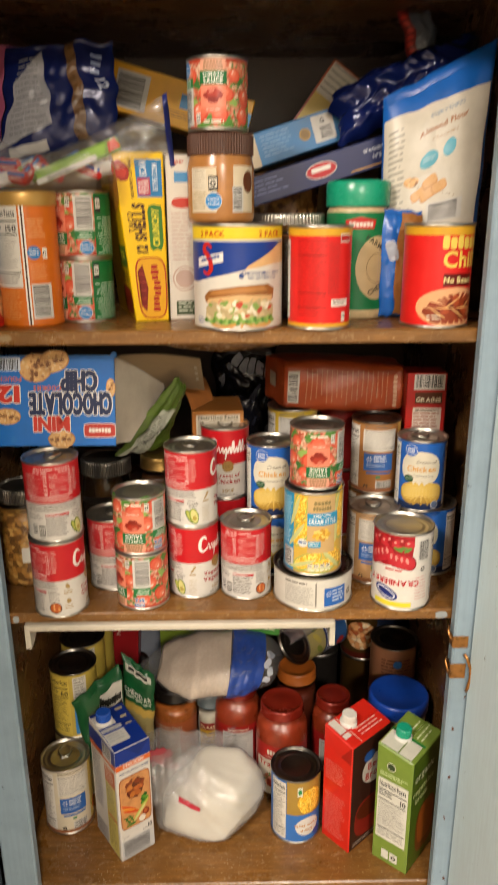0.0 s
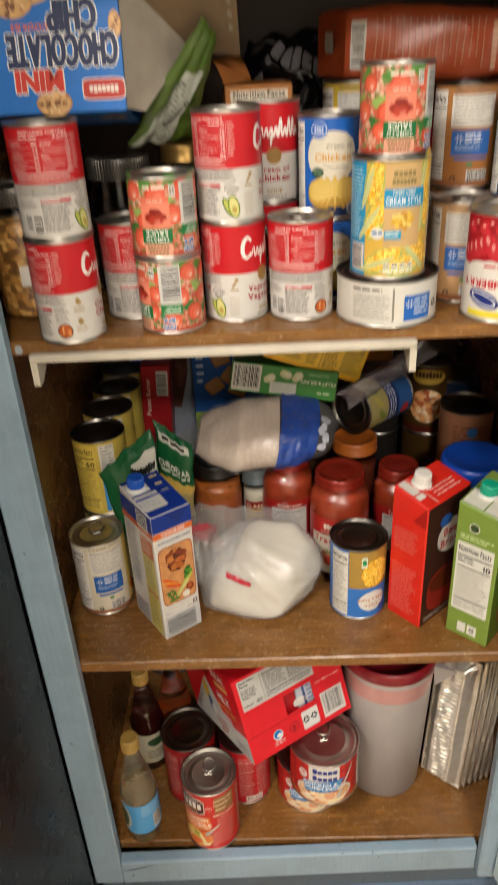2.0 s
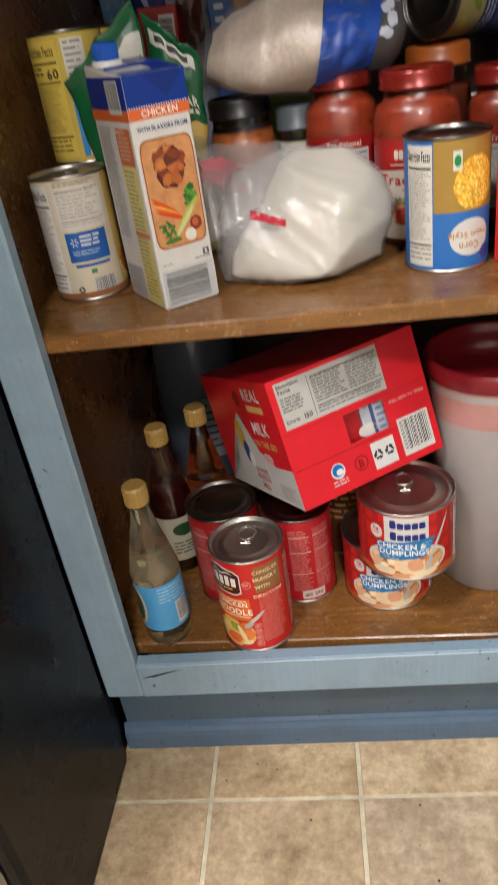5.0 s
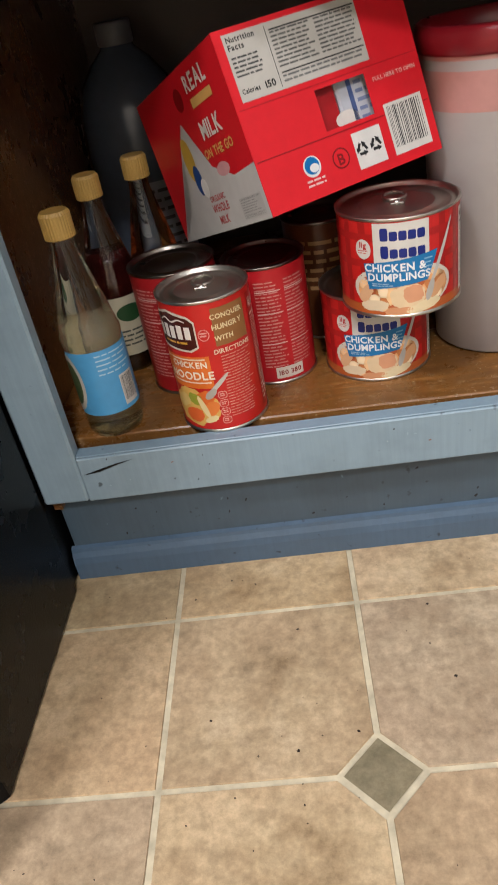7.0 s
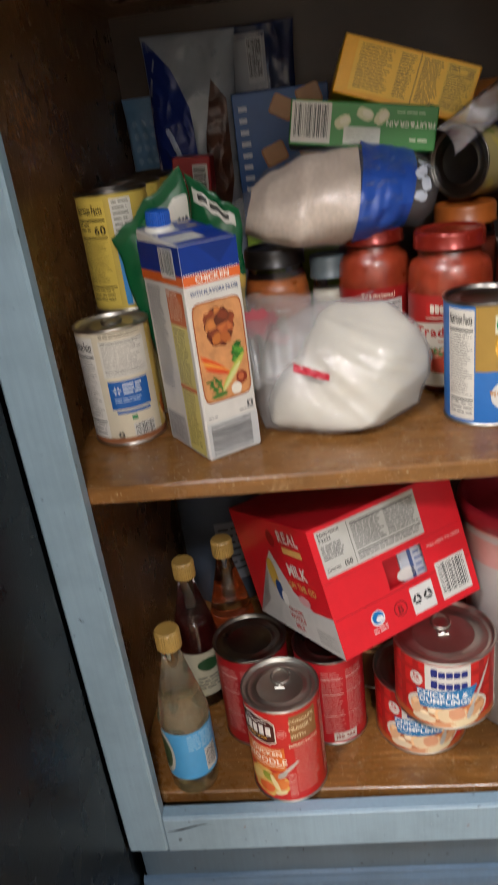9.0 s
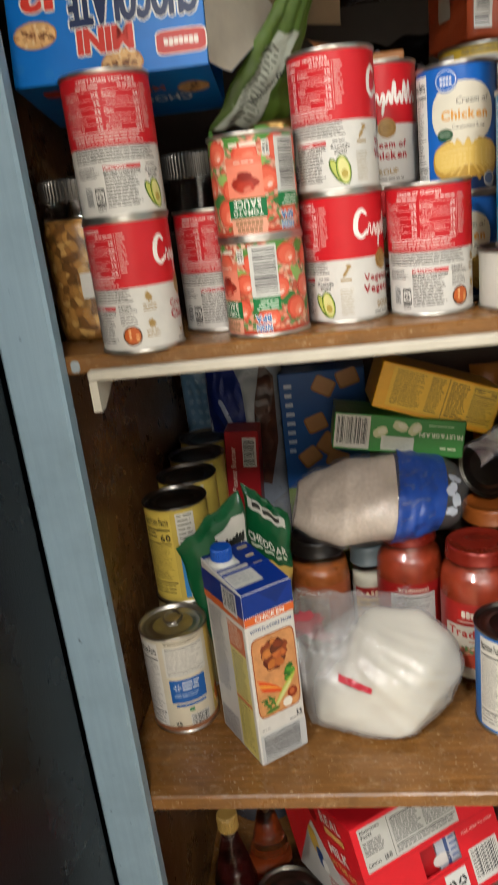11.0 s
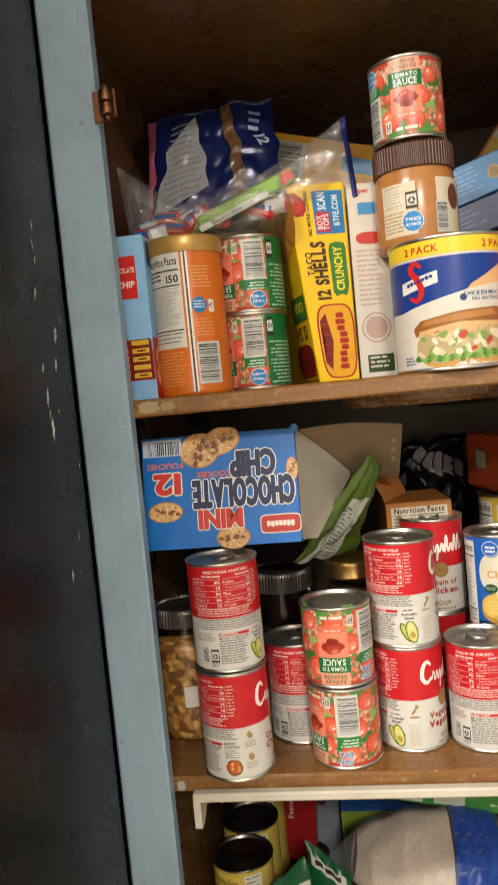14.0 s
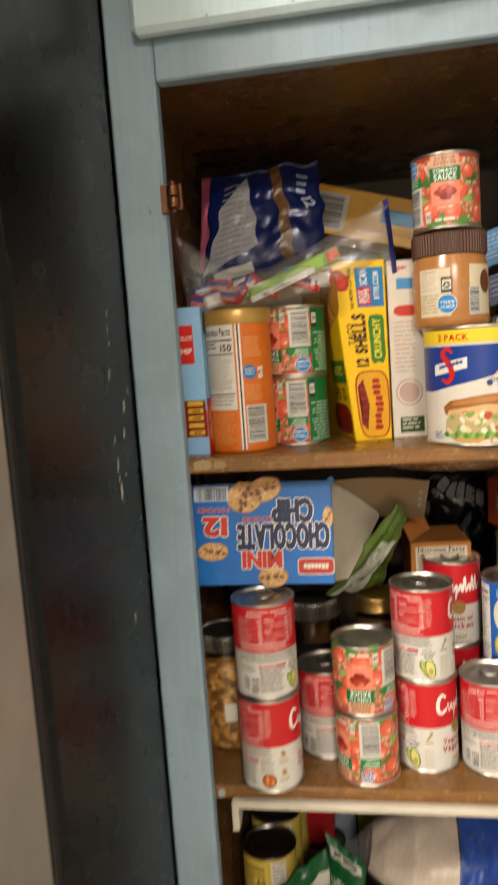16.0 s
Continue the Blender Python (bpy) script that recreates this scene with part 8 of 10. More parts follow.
    glass_jar("small spice jar with grey cap and yellow label", 0.021, 0.143, -0.026, 0.285, S3, plain("pale seasoning", "#A8A08E", 0.6), plain("grey cap", "#5A6468", 0.4), "grey plastic cap", classic, "#A8A79E", 0.9, 0.022)

    # bag of pale grain lying over the jars
    grain_bag()

    # soup mix bags
    bag_green = plain("dark green bag film", "#14502A", 0.3)

    def creek(p, w, h):
        p.poly([(w * 0.42, h * 0.75), (w * 0.97, h * 0.70), (w * 0.97, h * 0.90), (w * 0.80, h * 0.93), (w * 0.50, h * 0.90)], "#CFCBBE", 2)
        p.poly([(w * 0.44, h * 0.755), (w * 0.96, h * 0.710), (w * 0.96, h * 0.765), (w * 0.46, h * 0.795)], "#2A2A24", 3)
        for k in range(9):
            p.ell(w * (0.50 + 0.052 * k), h * (0.850 - 0.006 * k), 0.0022, 0.0060 + 0.002 * (k % 3 == 0), "#22221C", 3 + 0.1 * k, 3, -0.1)
        p.lines(w * 0.50, h * 0.765, w * 0.92, h * 0.778, 1, "#D8D4C8", 4, 0.7, 0.0)
        p.poly([(w * 0.55, h * 0.45), (w * 0.98, h * 0.42), (w * 0.98, h * 0.67), (w * 0.60, h * 0.71)], "#7A2420", 2)
        p.rect(w * 0.1, h * 0.1, w * 0.9, h * 0.42, "#A8552C", 2)

    def cheddar(p, w, h):
        p.rect(w * 0.1, h * 0.90, w * 0.9, h * 0.955, "#C9C6BA", 2)
        p.lines(w * 0.2, h * 0.91, w * 0.8, h * 0.945, 1, "#26261F", 3, 0.9, 0.0)
        p.text("CHEDDAR", w * 0.50, h * 0.735, 0.0098, "#E2E0D2", 3, "C", 1, 0, w * 0.86)
        p.lines(w * 0.1, h * 0.69, w * 0.9, h * 0.72, 1, "#C9D0B8", 3, 0.7, 0.0)
        p.rect(0, h * 0.02, w, h * 0.60, "#A89A64", 1.5)
        p.rect(0, h * 0.60, w, h * 0.665, "#C9A850", 2)
        p.ell(w * 0.5, h * 0.36, w * 0.4, 0.03, "#D8B65A", 2)
    quad_bag("dark green soup mix bag leaning beside a carton", (-0.200, 0.178, S3 + 0.002), (-0.142, 0.200, S3 + 0.002), (-0.166, 0.196, 0.852), (-0.243, 0.180, 0.792), 0.012, bag_green, creek, 81, 0.007, 16)
    quad_bag("dark green cheddar soup mix bag standing up", (-0.168, 0.240, S3 + 0.002), (-0.122, 0.236, S3 + 0.002), (-0.117, 0.240, 0.800), (-0.170, 0.244, 0.842), 0.012, bag_green, cheddar, 83, 0.008, 20)

    def peanut(p, w, h):
        p.barcode(w * 0.52, h * 0.66, w * 0.92, h * 0.94, 2, False)
        p.text("Peanut Butter", w * 0.30, h * 0.64, 0.0070, "#E6CDB8", 3, "C", 1, 90)
    food_box("slim red peanut butter cracker box on a can", 0.049, 0.045, 0.158, pose(-0.2215, 0.425, S3 + 0.1005, 0, 3, 0), "#A01E22", {"front": peanut})
    can("dull can supporting a red box", None, 0.0333, 0.1005, -0.188, 0.440, S3, 0, False, False, True, "#7A6A4A")

    # bags and boxes at the back
    def famous(p, w, h):
        p.poly([(0.002, h * 0.52), (w * 0.20, h * 0.46), (w * 0.42, h * 0.52), (w * 0.52, h * 0.64), (w * 0.48, h * 0.78), (w * 0.30, h * 0.90), (w * 0.05, h * 0.985), (0.002, h * 0.985)], "#1A2C78", 2)
        p.stroke([(w * 0.12, h * 0.93), (w * 0.02, h * 0.80), (w * 0.03, h * 0.62), (w * 0.16, h * 0.50)], 0.004, "#B9BCC4", 3)
        for k in range(7):
            p.ell(w * (0.22 + 0.030 * k), h * (0.70 - 0.022 * k), 0.0040, 0.0075 + 0.003 * (k == 0), "#B9C4DE", 3, 3, 0.5, 0.1)
        p.lines(w * 0.24, h * 0.56, w * 0.42, h * 0.575, 1, "#9AA6C8", 3, 0.6, 0.0)
        p.poly([(w * 0.62, h * 0.40), (w * 0.80, h * 0.38), (w * 0.92, h * 0.55), (w * 0.90, h * 0.80), (w * 0.74, h * 0.86), (w * 0.64, h * 0.70)], plain("dark brown cracker print", "#4A2A1E", 0.35, var=0.5, scale=60), 2)
    pouch("grey cracker bag with navy emblem at the back", 0.125, 0.400, 0.026, pose(-0.197, 0.50, S3 + 0.002, 0, 2, 0), plain("grey bag film", "#868C96", 0.3), famous, 87, 0.006)
    pouch("light blue food bag in the corner", 0.056, 0.335, 0.014, pose(-0.2705, 0.570, S3 + 0.002), plain("pale blue bag film", "#6E9AC8", 0.3), lambda p, w, h: [p.ell(w * (0.25 + 0.25 * (k % 3)), h * (0.70 + 0.05 * (k // 3)), 0.004, 0.005, "#9CC0E2", 1, 2, k, 0.2) for k in range(15)], 89, 0.006)
    pouch("navy snack bag with a white price label at the back", 0.105, 0.405, 0.018, pose(-0.098, 0.555, S3 + 0.002), plain("dark navy bag film", "#1C2850", 0.25), lambda p, w, h: (p.rect(w * 0.10, h * 0.80, w * 0.62, h * 0.975, "#B4B8C2", 2), p.barcode(w * 0.36, h * 0.82, w * 0.58, h * 0.96, 3, True, "#C9CCD2")), 91, 0.006)

    def biscuit(p, w, h):
        p.rect(0, 0, w, h * 0.45, "#8FA83A", 1)
        for u, v, a in ((0.52, 0.93, -0.5), (0.80, 0.96, 0.3), (0.40, 0.76, 0.35), (0.30, 0.60, 0.6), (0.62, 0.58, -0.4), (0.78, 0.78, 0.1), (0.52, 0.66, 0.9)):
            p.ell(w * u, h * v, 0.016, 0.013, "#A87040", 3, 7, a)
            p.ell(w * u, h * v + 0.001, 0.014, 0.0115, "#C9955F", 4, 7, a)
        p.lines(w * 0.06, h * 0.60, w * 0.16, h * 0.95, 8, "#C9D4EA", 2, 0.5)
    food_box("blue biscuit box standing at the back", 0.125, 0.05, 0.323, pose(-0.133, 0.475, S3), "#2E5EA8", {"front": biscuit})

    def fruit(p, w, h):
        p.barcode(w * 0.01, h * 0.06, w * 0.28, h * 0.96, 2, True)
        for u, v, a in ((0.36, 0.56, 0.5), (0.51, 0.74, -0.3), (0.62, 0.70, 0.8)):
            p.ell(w * u, h * v, 0.0095, 0.0062, "#CFD2A2", 3, 2.4, a, 0.08)
            p.ell(w * u + 0.002, h * v + 0.001, 0.0055, 0.0034, "#E2E2C4", 4, 2.2, a)
        p.text("FRUIT&GRAIN", w * 0.82, h * 0.62, 0.0052, "#DDE8CC", 3, "C", 1, 180)
        p.lines(w * 0.72, h * 0.76, w * 0.92, h * 0.84, 1, "#A8CF98", 3, 0.5)
        p.rect(w * 0.37, h * 0.08, w * 0.62, h * 0.46, "#D4D8CC", 5)
        p.lines(w * 0.39, h * 0.12, w * 0.60, h * 0.40, 4, "#B4BAAC", 6, 0.3)
        p.lines(w * 0.82, h * 0.14, w * 0.94, h * 0.26, 1, "#CFE0B8", 3, 0.6, 0.0)
    food_box("green fruit and grain bar box lying on jars", 0.160, 0.10, 0.046, pose(-0.060, 0.308, 0.854, -6, 9.5, 0), "#3C8A34", {"front": fruit, "bottom": lambda p, w, h: (p.rect(0.002, 0.002, w - 0.002, h - 0.002, "#5A7A9A", 1), p.ell(w * 0.5, h * 0.5, 0.03, 0.02, CRUNCH, 2))})

    def taco_kit(p, w, h):
        p.rect(w * 0.10, h * 0.10, w * 0.985, h * 0.95, "#FFD02A", 1)
        p.facts(w * 0.76, h * 0.12, w * 0.97, h * 0.94, 2, "#F4CC30", "#2A1E08", False, "130")
        p.lines(w * 0.585, h * 0.14, w * 0.74, h * 0.90, 13, "#4A360A", 3, 0.45)
        p.lines(w * 0.13, h * 0.14, w * 0.38, h * 0.90, 15, "#8A6A14", 3, 0.42)
        p.rect(w * 0.56, h * 0.1, w * 0.565, h * 0.95, "#4A3A10", 3)
        p.lines(w * 0.42, h * 0.14, w * 0.54, h * 0.90, 15, "#6A500E", 3, 0.42)
    food_box("yellow taco kit box lying on a green box", 0.150, 0.11, 0.058, pose(-0.008, 0.320, 0.901, -5, 19.5, 0), "#FFC000", {"front": taco_kit, "right": lambda p, w, h: (p.rect(0.001, 0.001, w - 0.001, h - 0.001, "#6A1C14", 1), p.lines(0.004, 0.004, w - 0.004, h - 0.004, 6, "#A83A24", 2, 0.6))})

    # can lying on its side, tilted towards the front
    can("vegetable can lying tipped over on the jars", lambda p, r, h, lo, hi: (p.rect(-0.1, h * 0.34, 0.1, h * 0.58, "#1E2E66", 1), p.rect(-0.1, lo, 0.1, h * 0.34, "#355E96", 1), p.ell(-0.01, h * 0.18, 0.010, 0.010, "#B4302A", 3),
        [p.ell(-0.07 + 0.022 * k, h * (0.72 + 0.05 * (k % 3)), 0.012, 0.005, "#7E8A34" if k % 2 else "#B8A850", 2, 2.2, 0.7) for k in range(7)], p.lines(-0.05, h * 0.38, 0.05, h * 0.54, 3, "#C9D0E0", 2, 0.5)),
        0.0375, 0.108, 0.200, 0.380, 0.8085, 0, False, False, True, "#A89C64", lean=(44, -86))
    can("yellow-brown can deep on the shelf", lambda p, r, h, lo, hi: (p.ell(-0.01, h * 0.42, 0.03, 0.030, MEATY, 2), p.rect(-0.06, lo, 0.06, h * 0.12, "#5A1E14", 2), p.ell(-0.01, h * 0.84, 0.028, 0.013, "#D8B44A", 2), p.word(-0.01, h * 0.825, 0.044, 0.012, 8, "#5A3A14", 3, 0.0)), 0.040, 0.125, 0.268, 0.435, S3 + 0.125, 0, False, False, True, "#4A3414")
    can("yellow-brown can deep on the shelf", None, 0.040, 0.125, 0.268, 0.435, S3, 0, False, False, True, "#4A3414")
    pouch("folded clear plastic bag stretched across the packs", 0.158, 0.034, 0.010, pose(0.180, 0.288, 0.866, 8, -34, 0), FILM_GREY, None, 95, 0.009)
    pouch("orange snack bag behind clear plastic", 0.08, 0.30, 0.02, pose(0.185, 0.52, S3 + 0.002), plain("orange bag film", "#B8701C", 0.3), None, 96, 0.006)

    # blue-lidded tub and cans on the right
    t = thing("plastic_tub", "clear food tub with wide blue lid", "tub", pose(0.2935, 0.218, S3), "jars")
    s = Shape()
    s.lathe([(0.0001, 0.0), (0.038, 0.0), (0.042, 0.004), (0.046, 0.150), (0.046, 0.165)], plain("cloudy tub", "#8A8078", 0.35), 48)
    part("body", s, t)
    s = Shape()
    bl = plain("blue plastic lid", "#143C96", 0.3)
    s.lathe([(0.0475, 0.160), (0.0495, 0.162), (0.0495, 0.180), (0.0475, 0.184), (0.044, 0.1845), (0.042, 0.1815), (0.0001, 0.1815)], bl, 64)
    part("lid", s, t, "smooth royal blue lid")
    can("brown-labelled can with dark lid", lambda p, r, h, lo, hi: (p.lines(-0.03, h * 0.5, 0.03, h * 0.8, 5, "#6A3A24", 2, 0.5), p.ell(0.0, h * 0.72, 0.008, 0.008, "#3A78C0", 3)), 0.0415, 0.112, 0.3100, 0.345, S3 + 0.095, 0, False, False, True, "#A87454")
    can("dull can under a brown can", None, 0.0415, 0.095, 0.3100, 0.345, S3, 0, False, False, True, "#6A5A4A")
    can("tall can with dark blue label behind a brown can", lambda p, r, h, lo, hi: p.lines(-0.03, h * 0.2, 0.03, h * 0.9, 8, "#5A6478", 2, 0.5), 0.0415, 0.2200, 0.3060, 0.440, S3, 0, False, False, True, "#1E2A44")
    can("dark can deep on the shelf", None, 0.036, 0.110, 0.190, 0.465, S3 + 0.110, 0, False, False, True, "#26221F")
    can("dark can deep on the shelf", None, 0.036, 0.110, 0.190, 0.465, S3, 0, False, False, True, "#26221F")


def flour_bag():
    t = thing("flour_bag", "clear plastic bag full of white flour with red print", "bag", pose(-0.020, 0.155, S3), "bagged food")
    # a filled bag: a few broad planes with softened edges
    cage = [(0.012, -0.076, 0.002), (-0.080, -0.036, 0.002), (-0.086, 0.060, 0.002), (0.064, 0.062, 0.002), (0.078, -0.006, 0.004), (0.090, -0.012, 0.042), (0.086, 0.010, 0.064),
            (-0.066, 0.006, 0.096), (-0.010, 0.030, 0.112), (0.046, 0.024, 0.100), (0.066, -0.006, 0.086), (-0.004, -0.048, 0.070), (-0.078, -0.038, 0.058), (0.048, -0.052, 0.032), (0.044, -0.040, 0.070)]

    def sack(grow, rough, seed, slump=0.0):
        bm = bmesh.new()
        for q in cage:
            if slump and q[0] < -0.05 and q[2] > 0.05:
                q = (q[0] + slump, q[1] + 0.004, q[2] - slump * 0.6)
            bm.verts.new((q[0] * 1.06 - 0.004, q[1] * 1.06, q[2] * 1.10))
        bmesh.ops.convex_hull(bm, input=bm.verts)
        bmesh.ops.triangulate(bm, faces=bm.faces[:])
        for k in range(4):
            bmesh.ops.subdivide_edges(bm, edges=bm.edges[:], cuts=1, use_grid_fill=True)
            if k > 0:
                bmesh.ops.smooth_vert(bm, verts=bm.verts[:], factor=0.5, use_axis_x=True, use_axis_y=True, use_axis_z=True)
        bm.normal_update()
        move = []
        for v in bm.verts:
            q = v.co
            turn, far = math.atan2(q.z - 0.125, q.x + 0.085), math.hypot(q.z - 0.125, q.x + 0.085)
            # folds that fan out from the neck, soft dents between them
            fan = abs(noise.noise(Vector((turn * 7, far * 3, seed)))) + 0.6 * abs(noise.noise(Vector((turn * 17, far * 7, seed + 4))))
            k = 0.0042 * (fan - 0.25) + 0.0055 * noise.noise(q * 19) + rough * (0.0016 * creased(q, 40, 8.0) + 0.0034 * abs(noise.noise(Vector((turn * 30, far * 9, q.y * 9)))))
            move.append(q + v.normal * (grow + k * min(1.0, 0.2 + q.z / 0.02)))
        for v, q in zip(bm.verts, move):
            v.co = (q.x, q.y, max(q.z, 0.0006 + grow * 0.1))
        out = [tuple(v.co) for v in bm.verts], [tuple(v.index for v in f.verts) for f in bm.faces]
        bm.free()
        return out
    s = Shape()
    s.add(*sack(-0.0012, 0.0, 3.1, 0.034), FLOUR, True)
    part("filling", s, t, "packed white flour")
    s = Shape()
    verts, faces = sack(0.0004, 0.95, 3.1)
    s.add(verts, faces, FILM_SOFT, True)
    part("film", s, t, "crinkled clear film")
    # loose gathered neck lying back to the left
    for k, y in ((0, 0.0), (1, 0.012)):
        s = Shape()

        def neck(u, v):
            lo = Vector((-0.100 + 0.100 * u, -0.038 + 0.050 * u + y, 0.040 + 0.050 * u))
            hi = Vector((-0.108 + 0.150 * u, 0.040 + 0.020 * u + y, 0.112 + 0.008 * math.sin(5 * u + k)))
            q = lo.lerp(hi, v)
            q.y += 0.005 * creased(q, 30, 2.0 + k) - 0.010 * math.sin(math.pi * v) + 0.004 * math.sin(30 * u + 3 * v + k)
            q.z += 0.004 * creased(q, 25, 6.0 + k) * v + 0.012 * math.sin(math.pi * v) * (1 - u)
            return q
        s.sheet(neck, 56, 24, FILM_NECK)
        part("bag_neck", s, t, "loose crinkled plastic neck")
    grid = [Vector(q) for q in verts if q[1] < 0.02 and q[2] > 0.01]

    def on_skin(u, v, hh):
        near = sorted(((q.x - u) ** 2 + (q.z - v) ** 2, q.y) for q in grid)[:5]
        return (u, sum(b for a, b in near) / 5 - 0.001 - hh, v)
    s = Shape()
    p = Print(s, on_skin, 0.004, 0.004)
    p.poly([(-0.050, 0.066), (-0.016, 0.058), (-0.015, 0.064), (-0.049, 0.073)], "#B8303E", 1)
    part("print", s, t, "red printed line")
    s = Shape()
    p = Print(s, lambda u, v, hh: tuple(Vector((u, 0.004 + 0.35 * (v - 0.08) + 0.3 * (u + 0.09) - hh, v))), 0.004, 0.004)
    p.ell(-0.082, 0.102, 0.020, 0.014, "#A83A44", 1, 3, -0.3, 0.25)
    p.ell(-0.066, 0.086, 0.014, 0.006, "#B04A52", 2, 3, -0.5, 0.25)
    part("print", s, t, "faded red patch on the film")


def grain_bag():
    t = thing("grain_bag", "clear bag of pale grain with blue printed end", "bag", pose(-0.020, 0.292, 0.742), "bagged food")
    spine = [(-0.122, 0.046, 0.004), (-0.105, 0.048, 0.016), (-0.070, 0.051, 0.036), (-0.030, 0.053, 0.048), (0.010, 0.054, 0.050), (0.032, 0.054, 0.048), (0.060, 0.054, 0.043), (0.085, 0.053, 0.037), (0.102, 0.051, 0.031), (0.112, 0.050, 0.022), (0.117, 0.050, 0.005)]

    def along(x):
        for (a, za, ha), (b, zb, hb) in zip(spine, spine[1:]):
            if x <= b:
                k = max(0.0, (x - a) / (b - a))
                return za + (zb - za) * k, ha + (hb - ha) * k
        return spine[-1][1:]

    def body(u, v, d=0.0, rough=1.0):
        x = -0.122 + 0.239 * v
        zc, hh = along(x)
        a = 2 * math.pi * u
        c, q = math.cos(a), math.sin(a)
        p = Vector((x + 0.006 * q, -(1.65 if c > 0 else 1.15) * hh * c, zc + hh * q - 0.010 * max(0.0, c) * (hh / 0.05)))
        n = Vector((0, -c, q))
        k = 0.007 * (creased(p, 15, 2.7) - 0.3) + 0.006 * noise.noise(p * 22) + rough * (0.004 * creased(p, 44, 9.0) + 0.002 * abs(noise.noise(p * 90)))
        return p + n * (d + k * min(1.0, hh / 0.03))
    s = Shape()
    s.sheet(lambda u, v: body(u, 0.13 + v * 0.50, -0.002, 0.3), 72, 52, RICE)
    part("filling", s, t, "pale grain")
    s = Shape()
    s.sheet(lambda u, v: body(u, v, 0.0012), 84, 80, FILM)
    part("film", s, t, "clear crinkled film")
    s = Shape()
    s.sheet(lambda u, v: body(u, 0.625 + 0.020 * math.sin(2 * math.pi * u) + v * 0.235, 0.0014), 64, 30, plain("blue bag panel", "#24459A", 0.38, var=0.2, scale=40))
    part("blue_panel", s, t, "blue printed panel")
    s = Shape()
    p = Print(s, lambda u, v, hh: tuple(body(u, v, 0.0026 + hh)), 0.02, 0.01)
    for k in range(4):
        p.ell(0.02 + 0.048 * k, 0.895 + 0.02 * (k % 2), 0.020, 0.030, "#C9CEDA", 1, 3, 0.4 + k, 0.15)
    part("print", s, t, "white printed mark")


third_shelf()


